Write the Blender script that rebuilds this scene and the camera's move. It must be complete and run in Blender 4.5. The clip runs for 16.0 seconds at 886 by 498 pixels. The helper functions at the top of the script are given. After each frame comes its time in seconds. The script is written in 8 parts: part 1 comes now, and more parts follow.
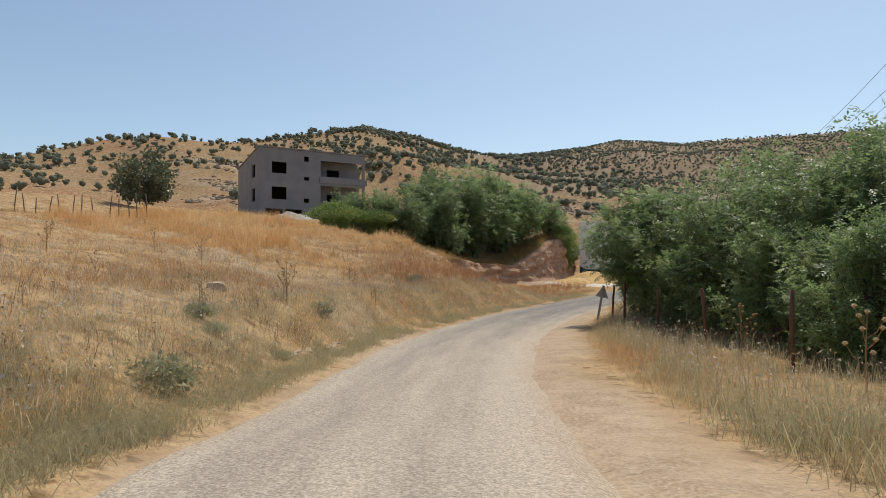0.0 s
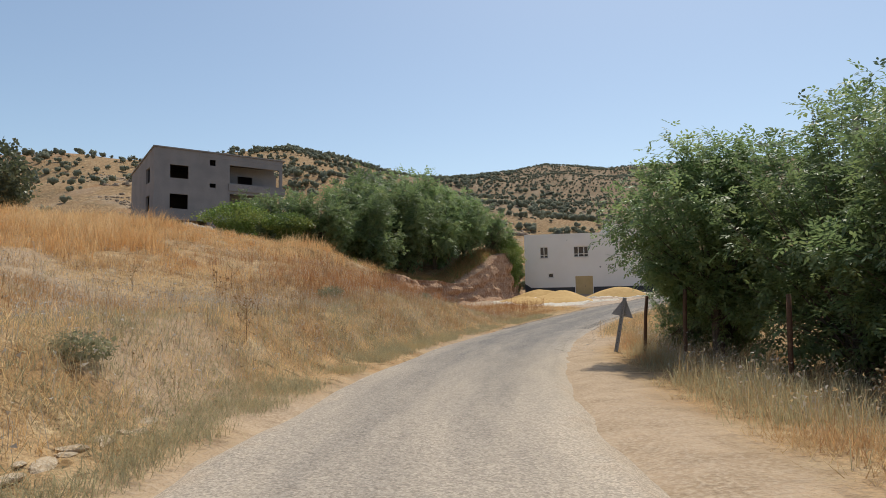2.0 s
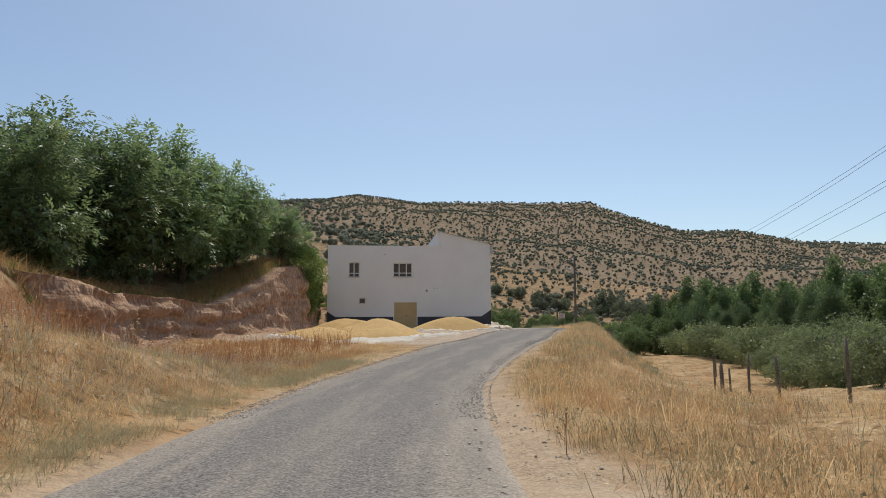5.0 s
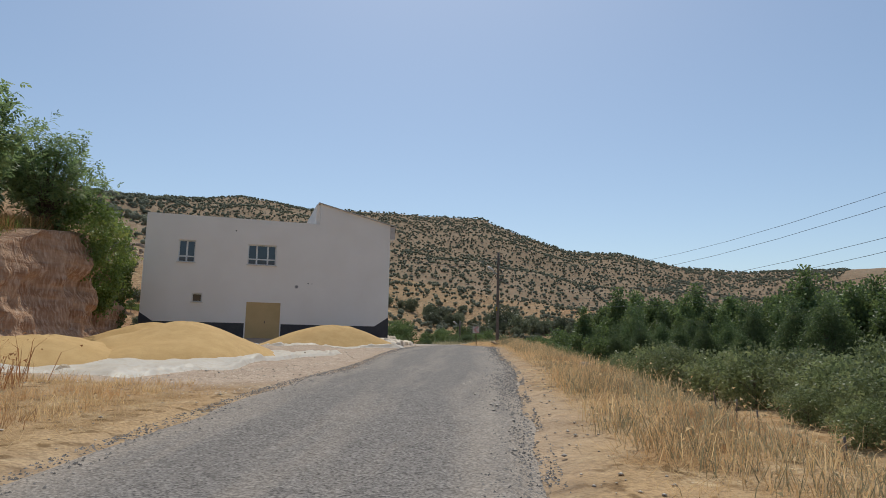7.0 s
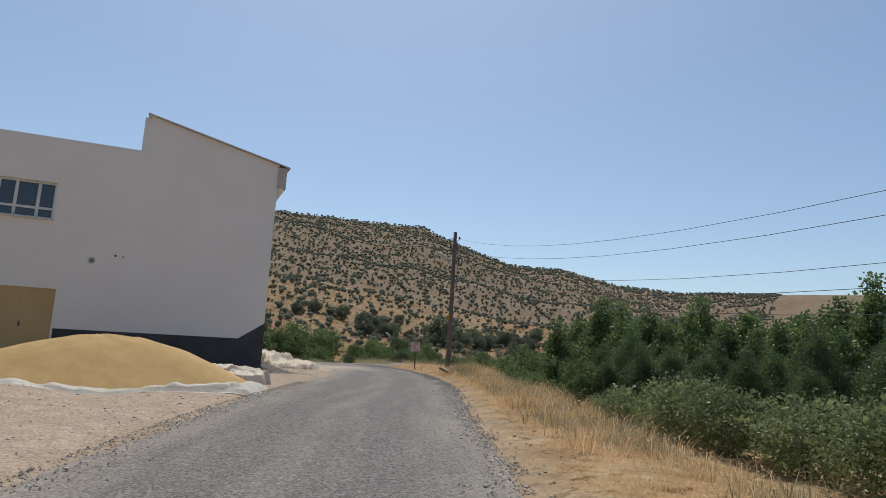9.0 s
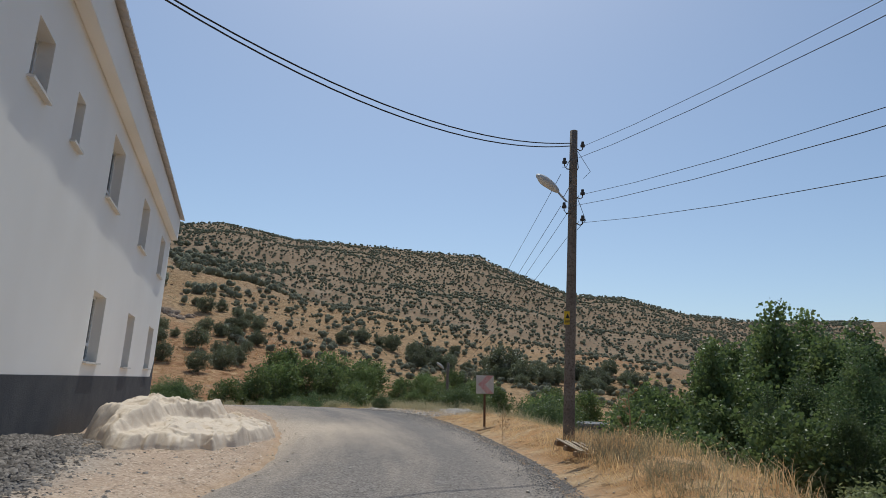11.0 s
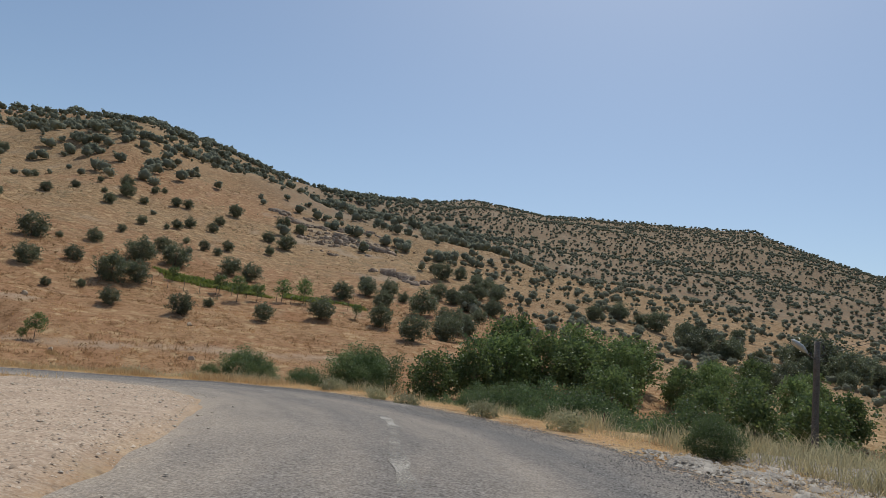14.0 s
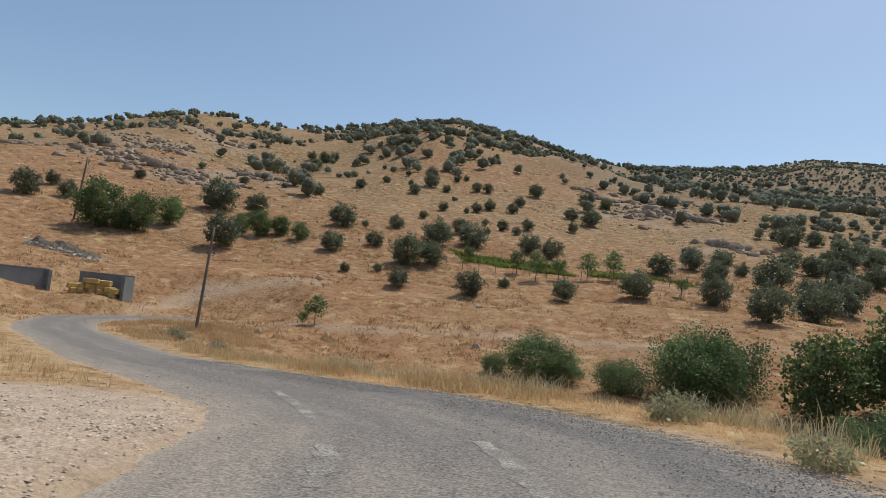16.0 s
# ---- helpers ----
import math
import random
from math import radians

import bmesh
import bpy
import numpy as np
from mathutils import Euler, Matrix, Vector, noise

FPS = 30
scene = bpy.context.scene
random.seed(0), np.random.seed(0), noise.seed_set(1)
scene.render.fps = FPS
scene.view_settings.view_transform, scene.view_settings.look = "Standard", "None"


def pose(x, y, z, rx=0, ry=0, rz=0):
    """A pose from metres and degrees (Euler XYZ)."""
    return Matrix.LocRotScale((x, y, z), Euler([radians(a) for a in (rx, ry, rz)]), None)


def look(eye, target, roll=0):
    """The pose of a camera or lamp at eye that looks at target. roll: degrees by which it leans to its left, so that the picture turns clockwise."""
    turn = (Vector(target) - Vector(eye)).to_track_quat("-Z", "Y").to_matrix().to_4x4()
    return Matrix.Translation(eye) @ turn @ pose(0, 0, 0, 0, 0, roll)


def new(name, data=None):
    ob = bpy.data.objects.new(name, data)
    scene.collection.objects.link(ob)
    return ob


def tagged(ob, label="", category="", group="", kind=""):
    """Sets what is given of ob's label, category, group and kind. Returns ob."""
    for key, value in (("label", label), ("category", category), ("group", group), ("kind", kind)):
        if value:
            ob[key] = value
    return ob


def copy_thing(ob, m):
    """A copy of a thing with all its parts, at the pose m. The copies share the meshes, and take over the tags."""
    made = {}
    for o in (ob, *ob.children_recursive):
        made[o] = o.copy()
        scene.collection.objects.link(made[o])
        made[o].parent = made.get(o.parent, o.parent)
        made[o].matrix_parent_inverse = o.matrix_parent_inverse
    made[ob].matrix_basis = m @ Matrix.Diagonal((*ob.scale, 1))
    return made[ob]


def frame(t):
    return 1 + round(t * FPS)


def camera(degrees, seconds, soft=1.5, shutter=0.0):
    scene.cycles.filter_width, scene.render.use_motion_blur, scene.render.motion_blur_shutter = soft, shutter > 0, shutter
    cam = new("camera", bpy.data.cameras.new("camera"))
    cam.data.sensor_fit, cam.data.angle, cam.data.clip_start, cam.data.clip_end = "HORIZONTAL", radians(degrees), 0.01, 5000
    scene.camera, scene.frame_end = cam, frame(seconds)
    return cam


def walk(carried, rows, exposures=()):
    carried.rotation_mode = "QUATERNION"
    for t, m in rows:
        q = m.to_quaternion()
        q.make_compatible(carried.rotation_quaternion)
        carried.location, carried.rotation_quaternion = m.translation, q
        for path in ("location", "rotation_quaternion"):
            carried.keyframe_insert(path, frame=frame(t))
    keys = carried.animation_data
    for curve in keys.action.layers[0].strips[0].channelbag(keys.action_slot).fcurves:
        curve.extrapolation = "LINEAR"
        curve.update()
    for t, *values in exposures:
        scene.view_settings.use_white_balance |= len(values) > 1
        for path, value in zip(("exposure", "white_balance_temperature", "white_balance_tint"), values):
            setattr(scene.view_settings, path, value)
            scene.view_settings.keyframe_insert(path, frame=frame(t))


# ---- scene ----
cam = camera(68.56, 16.0, 0.5)
PATH = [
    (0, (0.318, 0.363, 1.284), (0.316, 2.361, 1.373), -0.38),
    (0.5, (0.144, 3.071, 1.202), (0.175, 5.068, 1.311), 0.04),
    (1, (0.151, 5.366, 1.065), (0.216, 7.359, 1.22), 0.69),
    (1.5, (0.148, 7.989, 0.996), (0.301, 9.978, 1.137), -0.19),
    (2, (0.253, 10.784, 0.91), (0.469, 12.766, 1.07), -1.02),
    (2.5, (0.571, 13.845, 0.848), (0.847, 15.816, 1.038), -0.69),
    (3, (1.014, 17.034, 0.789), (1.411, 18.982, 1.008), -0.55),
    (3.5, (1.694, 20.433, 0.785), (2.197, 22.355, 1.012), 0.05),
    (4, (2.664, 23.611, 0.78), (3.278, 25.499, 1.021), -0.09),
    (4.5, (4.004, 27.192, 0.768), (4.694, 29.052, 1.019), 0.30),
    (4.7, (4.649, 28.654, 0.777), (5.371, 30.502, 1.031), 0.04),
    (6.8, (12.09, 45.46, 0.923), (13.146, 47.134, 1.216), 0.47),
    (7, (13.066, 47.063, 1.014), (14.137, 48.725, 1.316), 1.03),
    (7.5, (15.49, 50.986, 1.234), (16.61, 52.612, 1.555), 0.89),
    (8, (17.961, 54.725, 1.488), (19.148, 56.302, 1.806), 1.21),
    (8.2, (19.074, 56.139, 1.569), (20.274, 57.708, 1.884), 1.92),
    (10.3, (30.493, 71.882, 2.22), (31.706, 73.423, 2.608), 3.00),
    (10.5, (31.642, 73.539, 2.246), (32.801, 75.118, 2.648), 3.74),
    (11, (34.406, 77.622, 2.396), (35.472, 79.258, 2.827), 2.83),
    (11.5, (36.736, 81.423, 2.417), (37.756, 83.1, 2.803), 4.74),
    (12, (38.998, 85.445, 2.453), (39.912, 87.189, 2.808), 5.58),
    (12.5, (41.056, 89.497, 2.492), (41.889, 91.28, 2.845), 5.51),
    (13, (42.906, 93.476, 2.618), (43.609, 95.316, 2.968), 4.87),
    (13.5, (44.357, 97.165, 2.599), (44.928, 99.052, 2.939), 5.68),
    (14, (45.568, 101.266, 2.651), (45.943, 103.205, 2.966), 6.73),
    (14.5, (46.161, 105.282, 2.66), (46.367, 107.251, 2.941), 7.73),
    (15, (46.633, 109.217, 2.698), (46.623, 111.202, 2.938), 8.11),
    (15.5, (46.595, 113.239, 2.521), (46.354, 115.215, 2.72), 7.98),
    (16, (45.95, 117.19, 2.191), (45.408, 119.107, 2.367), 5.91),
]
# stops, kelvin, tint
EXPOSURES = [(0.0, -0.02, 6850, 4), (3.5, -0.06, 6700, 4), (7.0, -0.28, 6450, 4), (11.0, -0.35, 6250, 4), (12.0, -0.40, 6350, 4), (13.5, -0.40, 6400, 4), (16.0, -0.17, 6500, 4)]
walk(cam, [(t, look(eye, target, roll)) for t, eye, target, roll in PATH], EXPOSURES)


# ---- world, sun ----
SUN_EL = 64.0
SUN_WAY = Vector((0.50 * math.cos(radians(SUN_EL)), 0.86 * math.cos(radians(SUN_EL)), math.sin(radians(SUN_EL)))).normalized()
world = bpy.data.worlds.new("sky")
scene.world = world
world.use_nodes = True
wn = world.node_tree
sky = wn.nodes.new("ShaderNodeTexSky")
sky.sky_type = "NISHITA"
sky.sun_disc = False
sky.sun_elevation = radians(SUN_EL)
sky.sun_rotation = math.atan2(SUN_WAY.x, SUN_WAY.y)
sky.altitude = 900
sky.air_density, sky.dust_density, sky.ozone_density = 1.0, 2.6, 0.8
wn.links.new(sky.outputs[0], wn.nodes["Background"].inputs[0])
wn.nodes["Background"].inputs[1].default_value = 0.15
sun = new("sun", bpy.data.lights.new("sun", "SUN"))
sun.data.energy = 3.2
sun.data.angle = radians(0.6)
sun.data.color = (1.0, 0.95, 0.87)
sun.matrix_world = look(SUN_WAY * 100, (0, 0, 0))
scene.view_settings.exposure = 0.0


# ---- materials ----
def mat(name, c1, c2, scale=3.0, rough=0.9, bump=0.3, fine=40.0, c3=None, spec=0.3, bump_dist=0.02, metal=0.0, space="Object", vary=0.0, detail=6.0):
    """Two colours mixed by a coarse noise, a third by a fine one, with relief from both; vary: lightness by object."""
    m = bpy.data.materials.new(name)
    m.use_nodes = True
    n, l = m.node_tree.nodes, m.node_tree.links
    b = n["Principled BSDF"]
    co = n.new("ShaderNodeTexCoord")
    n1 = n.new("ShaderNodeTexNoise")
    n1.inputs["Scale"].default_value, n1.inputs["Detail"].default_value = scale, detail
    n2 = n.new("ShaderNodeTexNoise")
    n2.inputs["Scale"].default_value, n2.inputs["Detail"].default_value = fine, 4
    for k in (n1, n2):
        l.new(co.outputs[space], k.inputs["Vector"])
    ramp = n.new("ShaderNodeMapRange")
    ramp.inputs[1].default_value, ramp.inputs[2].default_value = 0.35, 0.65
    l.new(n1.outputs[0], ramp.inputs[0])
    mx = n.new("ShaderNodeMix")
    mx.data_type = "RGBA"
    mx.inputs[6].default_value, mx.inputs[7].default_value = (*c1, 1), (*c2, 1)
    l.new(ramp.outputs[0], mx.inputs[0])
    out = mx.outputs[2]
    my = n.new("ShaderNodeMix")
    my.data_type = "RGBA"
    r2 = n.new("ShaderNodeMapRange")
    r2.inputs[1].default_value, r2.inputs[2].default_value = 0.45, 0.7
    l.new(n2.outputs[0], r2.inputs[0])
    l.new(r2.outputs[0], my.inputs[0])
    l.new(out, my.inputs[6])
    my.inputs[7].default_value = (*(c3 or tuple(0.75 * v for v in c1)), 1)
    out = my.outputs[2]
    if vary:
        oi = n.new("ShaderNodeObjectInfo")
        hs = n.new("ShaderNodeHueSaturation")
        mr = n.new("ShaderNodeMapRange")
        mr.inputs[3].default_value, mr.inputs[4].default_value = 1 - vary, 1 + vary
        l.new(oi.outputs["Random"], mr.inputs[0])
        l.new(mr.outputs[0], hs.inputs["Value"])
        l.new(out, hs.inputs["Color"])
        out = hs.outputs[0]
    l.new(out, b.inputs["Base Color"])
    b.inputs["Roughness"].default_value, b.inputs["Metallic"].default_value = rough, metal
    b.inputs["Specular IOR Level"].default_value = spec
    if bump:
        add = n.new("ShaderNodeMath")
        add.operation = "MULTIPLY_ADD"
        l.new(n1.outputs[0], add.inputs[0])
        add.inputs[1].default_value = 2.0
        l.new(n2.outputs[0], add.inputs[2])
        bp = n.new("ShaderNodeBump")
        bp.inputs["Strength"].default_value, bp.inputs["Distance"].default_value = bump, bump_dist
        l.new(add.outputs[0], bp.inputs["Height"])
        l.new(bp.outputs[0], b.inputs["Normal"])
    return m


def leaf_mat(name, dark, light, gold=None, rough=0.42, through_light=0.25):
    """Foliage: colour by leaf island and by tree, with light passing through the blades."""
    m = bpy.data.materials.new(name)
    m.use_nodes = True
    n, l = m.node_tree.nodes, m.node_tree.links
    b = n["Principled BSDF"]
    g = n.new("ShaderNodeNewGeometry")
    oi = n.new("ShaderNodeObjectInfo")
    mx = n.new("ShaderNodeMix")
    mx.data_type = "RGBA"
    mx.inputs[6].default_value, mx.inputs[7].default_value = (*dark, 1), (*light, 1)
    l.new(g.outputs["Random Per Island"], mx.inputs[0])
    out = mx.outputs[2]
    if gold:
        co = n.new("ShaderNodeTexCoord")
        nz = n.new("ShaderNodeTexNoise")
        nz.inputs["Scale"].default_value = 0.9
        l.new(co.outputs["Object"], nz.inputs["Vector"])
        mr = n.new("ShaderNodeMapRange")
        mr.inputs[1].default_value, mr.inputs[2].default_value = 0.5, 0.75
        l.new(nz.outputs[0], mr.inputs[0])
        my = n.new("ShaderNodeMix")
        my.data_type = "RGBA"
        l.new(mr.outputs[0], my.inputs[0])
        l.new(out, my.inputs[6])
        my.inputs[7].default_value = (*gold, 1)
        out = my.outputs[2]
    hs = n.new("ShaderNodeHueSaturation")
    mr = n.new("ShaderNodeMapRange")
    mr.inputs[3].default_value, mr.inputs[4].default_value = 0.75, 1.25
    l.new(oi.outputs["Random"], mr.inputs[0])
    l.new(mr.outputs[0], hs.inputs["Value"])
    l.new(out, hs.inputs["Color"])
    l.new(hs.outputs[0], b.inputs["Base Color"])
    b.inputs["Roughness"].default_value = rough
    b.inputs["Specular IOR Level"].default_value = 0.5 if rough < 0.8 else 0.08
    if through_light:
        tr = n.new("ShaderNodeBsdfTranslucent")
        l.new(hs.outputs[0], tr.inputs["Color"])
        ms = n.new("ShaderNodeMixShader")
        ms.inputs[0].default_value = through_light
        l.new(b.outputs[0], ms.inputs[1])
        l.new(tr.outputs[0], ms.inputs[2])
        l.new(ms.outputs[0], n["Material Output"].inputs["Surface"])
    return m


M_PLASTER = mat("white_plaster", (0.90, 0.855, 0.79), (0.85, 0.80, 0.73), 0.5, 0.85, 0.25, 60, (0.88, 0.83, 0.765), bump_dist=0.006)
M_BLACKBASE = mat("black_plinth_paint", (0.06, 0.06, 0.066), (0.09, 0.088, 0.09), 1.5, 0.8, 0.4, 45, (0.048, 0.048, 0.054))
M_CONCRETE = mat("bare_grey_render", (0.235, 0.23, 0.235), (0.30, 0.29, 0.285), 0.6, 0.95, 0.4, 12, (0.2, 0.195, 0.2))
# near-black: the shade of the unlit rooms is put into the colour
M_INSIDE = mat("shade_darkened_interior", (0.05, 0.05, 0.052), (0.07, 0.068, 0.066), 1, 0.95, 0.2)
M_GLASS = mat("dark_window_glass", (0.02, 0.03, 0.04), (0.03, 0.04, 0.055), 1.0, 0.06, 0.0, spec=0.8)
M_PVC = mat("white_window_frame", (0.78, 0.78, 0.76), (0.72, 0.72, 0.7), 3, 0.45, 0.05)
M_DOOR = mat("tan_metal_door", (0.62, 0.45, 0.22), (0.55, 0.39, 0.18), 1.2, 0.5, 0.1)
M_WOODPOLE = mat("weathered_pole_wood", (0.17, 0.14, 0.115), (0.24, 0.20, 0.165), 2, 0.9, 0.6, 25, (0.09, 0.075, 0.06))
M_DARKMETAL = mat("dark_metal", (0.05, 0.05, 0.05), (0.08, 0.075, 0.07), 4, 0.6, 0.2)
M_RUST = mat("rusty_post", (0.12, 0.06, 0.035), (0.17, 0.10, 0.06), 5, 0.9, 0.4)
M_BARK = mat("grey_brown_bark", (0.13, 0.10, 0.075), (0.2, 0.165, 0.13), 5, 0.95, 0.8, 30)
M_STONE = mat("pale_limestone", (0.45, 0.40, 0.34), (0.34, 0.29, 0.24), 3, 0.95, 0.7, 20)
M_GRAIN = mat("yellow_wheat_grain", (0.62, 0.405, 0.175), (0.54, 0.34, 0.135), 2.5, 0.9, 0.8, 60, (0.44, 0.27, 0.105), bump_dist=0.01)
M_TARP = mat("creased_white_sheeting", (0.90, 0.84, 0.74), (0.85, 0.77, 0.65), 1.2, 0.45, 0.5, 9, (0.82, 0.72, 0.58), bump_dist=0.02)


def lets_light_through(m, amount):
    """Thin sheeting that glows softly where the sun stands behind it."""
    n, l = m.node_tree.nodes, m.node_tree.links
    b = n["Principled BSDF"]
    tr, ms = n.new("ShaderNodeBsdfTranslucent"), n.new("ShaderNodeMixShader")
    l.new(b.inputs["Base Color"].links[0].from_socket, tr.inputs["Color"])
    ms.inputs[0].default_value = amount
    l.new(b.outputs[0], ms.inputs[1])
    l.new(tr.outputs[0], ms.inputs[2])
    l.new(ms.outputs[0], n["Material Output"].inputs["Surface"])


lets_light_through(M_TARP, 0.4)
L_TREE = leaf_mat("walnut_leaves", (0.135, 0.2, 0.085), (0.25, 0.325, 0.14), (0.31, 0.365, 0.15), through_light=0.55)
L_OAK = leaf_mat("oak_leaves", (0.11, 0.13, 0.07), (0.19, 0.205, 0.12), through_light=0.4)
L_POPLAR = leaf_mat("grove_leaves", (0.095, 0.145, 0.052), (0.19, 0.25, 0.088), (0.24, 0.28, 0.095), through_light=0.5)
L_GROVE = leaf_mat("dark_grove_leaves", (0.08, 0.125, 0.052), (0.155, 0.215, 0.083), (0.20, 0.245, 0.09), through_light=0.5)
L_WILLOW = leaf_mat("willow_shrub_leaves", (0.14, 0.175, 0.075), (0.25, 0.285, 0.13), (0.29, 0.30, 0.13), through_light=0.5)
# far oaks: distance haze is put into the base colour, paler than L_OAK
L_FAR = leaf_mat("haze_paled_oak_leaves", (0.22, 0.23, 0.17), (0.345, 0.35, 0.262), rough=0.95, through_light=0.55)
L_DRY = leaf_mat("dry_grass_blades", (0.52, 0.35, 0.175), (0.78, 0.59, 0.34), (0.54, 0.32, 0.15), rough=0.85, through_light=0.45)
L_RUSSET = leaf_mat("russet_grass_blades", (0.36, 0.20, 0.10), (0.62, 0.41, 0.215), (0.48, 0.28, 0.135), rough=0.85, through_light=0.4)
L_ORANGE = leaf_mat("orange_grass_blades", (0.50, 0.28, 0.12), (0.76, 0.52, 0.26), (0.62, 0.35, 0.15), rough=0.85, through_light=0.45)
L_RUSTY = leaf_mat("rusty_dock_blades", (0.36, 0.165, 0.075), (0.60, 0.33, 0.16), (0.5, 0.24, 0.1), rough=0.85, through_light=0.4)
L_BROWN = leaf_mat("brown_weed_blades", (0.20, 0.12, 0.06), (0.38, 0.245, 0.13), rough=0.85, through_light=0.35)
L_SEED = leaf_mat("pale_seed_tufts", (0.55, 0.46, 0.36), (0.78, 0.70, 0.60), rough=0.9, through_light=0.3)
L_SAGE = leaf_mat("grey_green_weeds", (0.29, 0.265, 0.16), (0.50, 0.44, 0.28), (0.48, 0.38, 0.21), rough=0.85, through_light=0.45)


def asphalt():
    """Chip-sealed asphalt with dust towards its edges, paler wheel tracks and patches."""
    m = mat("worn_chip_asphalt", (0.215, 0.19, 0.17), (0.275, 0.245, 0.22), 9.0, 0.93, 1.0, 34, (0.075, 0.063, 0.056), bump_dist=0.02)
    n, l = m.node_tree.nodes, m.node_tree.links
    b = n["Principled BSDF"]
    old = b.inputs["Base Color"].links[0].from_socket
    at = n.new("ShaderNodeAttribute")
    at.attribute_name = "dust"
    co = n.new("ShaderNodeTexCoord")
    nz = n.new("ShaderNodeTexNoise")
    nz.inputs["Scale"].default_value, nz.inputs["Detail"].default_value = 1.0, 7
    lane = n.new("ShaderNodeCombineXYZ")
    for nm, k, socket in (("across", 2.6, 0), ("along", 0.35, 1)):
        a = n.new("ShaderNodeAttribute")
        a.attribute_name = nm
        f = n.new("ShaderNodeMath")
        f.operation = "MULTIPLY"
        f.inputs[1].default_value = k
        l.new(a.outputs["Fac"], f.inputs[0])
        l.new(f.outputs[0], lane.inputs[socket])
    l.new(lane.outputs[0], nz.inputs["Vector"])
    k = n.new("ShaderNodeMath")
    k.operation = "MULTIPLY_ADD"
    l.new(nz.outputs[0], k.inputs[0])
    k.inputs[1].default_value = 0.8
    k.inputs[2].default_value = -0.36
    s = n.new("ShaderNodeMath")
    s.operation = "ADD"
    s.use_clamp = True
    l.new(k.outputs[0], s.inputs[0])
    l.new(at.outputs["Fac"], s.inputs[1])
    g = n.new("ShaderNodeTexNoise")
    g.inputs["Scale"].default_value = 45
    l.new(co.outputs["Object"], g.inputs["Vector"])
    dm = n.new("ShaderNodeMix")
    dm.data_type = "RGBA"
    dm.inputs[6].default_value, dm.inputs[7].default_value = (0.34, 0.27, 0.205, 1), (0.60, 0.50, 0.40, 1)
    l.new(g.outputs[0], dm.inputs[0])
    mx = n.new("ShaderNodeMix")
    mx.data_type = "RGBA"
    l.new(s.outputs[0], mx.inputs[0])
    fr = n.new("ShaderNodeAttribute")
    fr.attribute_name = "fresh"
    ch = n.new("ShaderNodeTexNoise")
    ch.inputs["Scale"].default_value, ch.inputs["Detail"].default_value = 40, 5
    l.new(co.outputs["Object"], ch.inputs["Vector"])
    cr = n.new("ShaderNodeMapRange")
    cr.inputs[1].default_value, cr.inputs[2].default_value = 0.42, 0.62
    l.new(ch.outputs[0], cr.inputs[0])
    cm = n.new("ShaderNodeMix")
    cm.data_type = "RGBA"
    cm.inputs[6].default_value, cm.inputs[7].default_value = (0.03, 0.029, 0.031, 1), (0.30, 0.28, 0.265, 1)
    l.new(cr.outputs[0], cm.inputs[0])
    fm = n.new("ShaderNodeMix")
    fm.data_type = "RGBA"
    l.new(fr.outputs["Fac"], fm.inputs[0])
    l.new(old, fm.inputs[6])
    l.new(cm.outputs[2], fm.inputs[7])
    l.new(fm.outputs[2], mx.inputs[6])
    l.new(dm.outputs[2], mx.inputs[7])
    # earth carried over the crumbling edges
    ea = n.new("ShaderNodeAttribute")
    ea.attribute_name = "earth"
    en = n.new("ShaderNodeTexNoise")
    en.inputs["Scale"].default_value, en.inputs["Detail"].default_value = 2.2, 8
    l.new(co.outputs["Object"], en.inputs["Vector"])
    es = n.new("ShaderNodeMath")
    es.operation = "ADD"
    l.new(ea.outputs["Fac"], es.inputs[0])
    l.new(en.outputs[0], es.inputs[1])
    er = n.new("ShaderNodeMapRange")
    er.inputs[1].default_value, er.inputs[2].default_value = 0.85, 1.25
    l.new(es.outputs[0], er.inputs[0])
    ec = n.new("ShaderNodeMix")
    ec.data_type = "RGBA"
    ec.inputs[6].default_value, ec.inputs[7].default_value = (0.40, 0.305, 0.22, 1), (0.50, 0.395, 0.30, 1)
    l.new(g.outputs[0], ec.inputs[0])
    em = n.new("ShaderNodeMix")
    em.data_type = "RGBA"
    l.new(er.outputs[0], em.inputs[0])
    l.new(mx.outputs[2], em.inputs[6])
    l.new(ec.outputs[2], em.inputs[7])
    # single chips standing out of the seal, light and dark
    sp = n.new("ShaderNodeTexVoronoi")
    sp.inputs["Scale"].default_value = 52
    l.new(co.outputs["Object"], sp.inputs["Vector"])
    sr = n.new("ShaderNodeMapRange")
    sr.inputs[1].default_value, sr.inputs[2].default_value, sr.inputs[3].default_value, sr.inputs[4].default_value = 0.1, 0.9, 0.78, 1.24
    sc = n.new("ShaderNodeSeparateColor")
    l.new(sp.outputs["Color"], sc.inputs[0])
    l.new(sc.outputs[0], sr.inputs[0])
    sm = n.new("ShaderNodeVectorMath")
    sm.operation = "SCALE"
    l.new(em.outputs[2], sm.inputs[0])
    l.new(sr.outputs[0], sm.inputs[3])
    l.new(sm.outputs[0], b.inputs["Base Color"])
    return m


M_ASPHALT = asphalt()


# ---- helpers for meshes ----
def link_mesh(name, verts, faces, material, parent=None, smooth=False):
    me = bpy.data.meshes.new(name)
    me.from_pydata(verts, [], faces)
    me.materials.append(material)
    if smooth:
        me.polygons.foreach_set("use_smooth", [True] * len(me.polygons))
    me.update()
    ob = new(name, me)
    if parent is not None:
        ob.parent = parent
    return ob


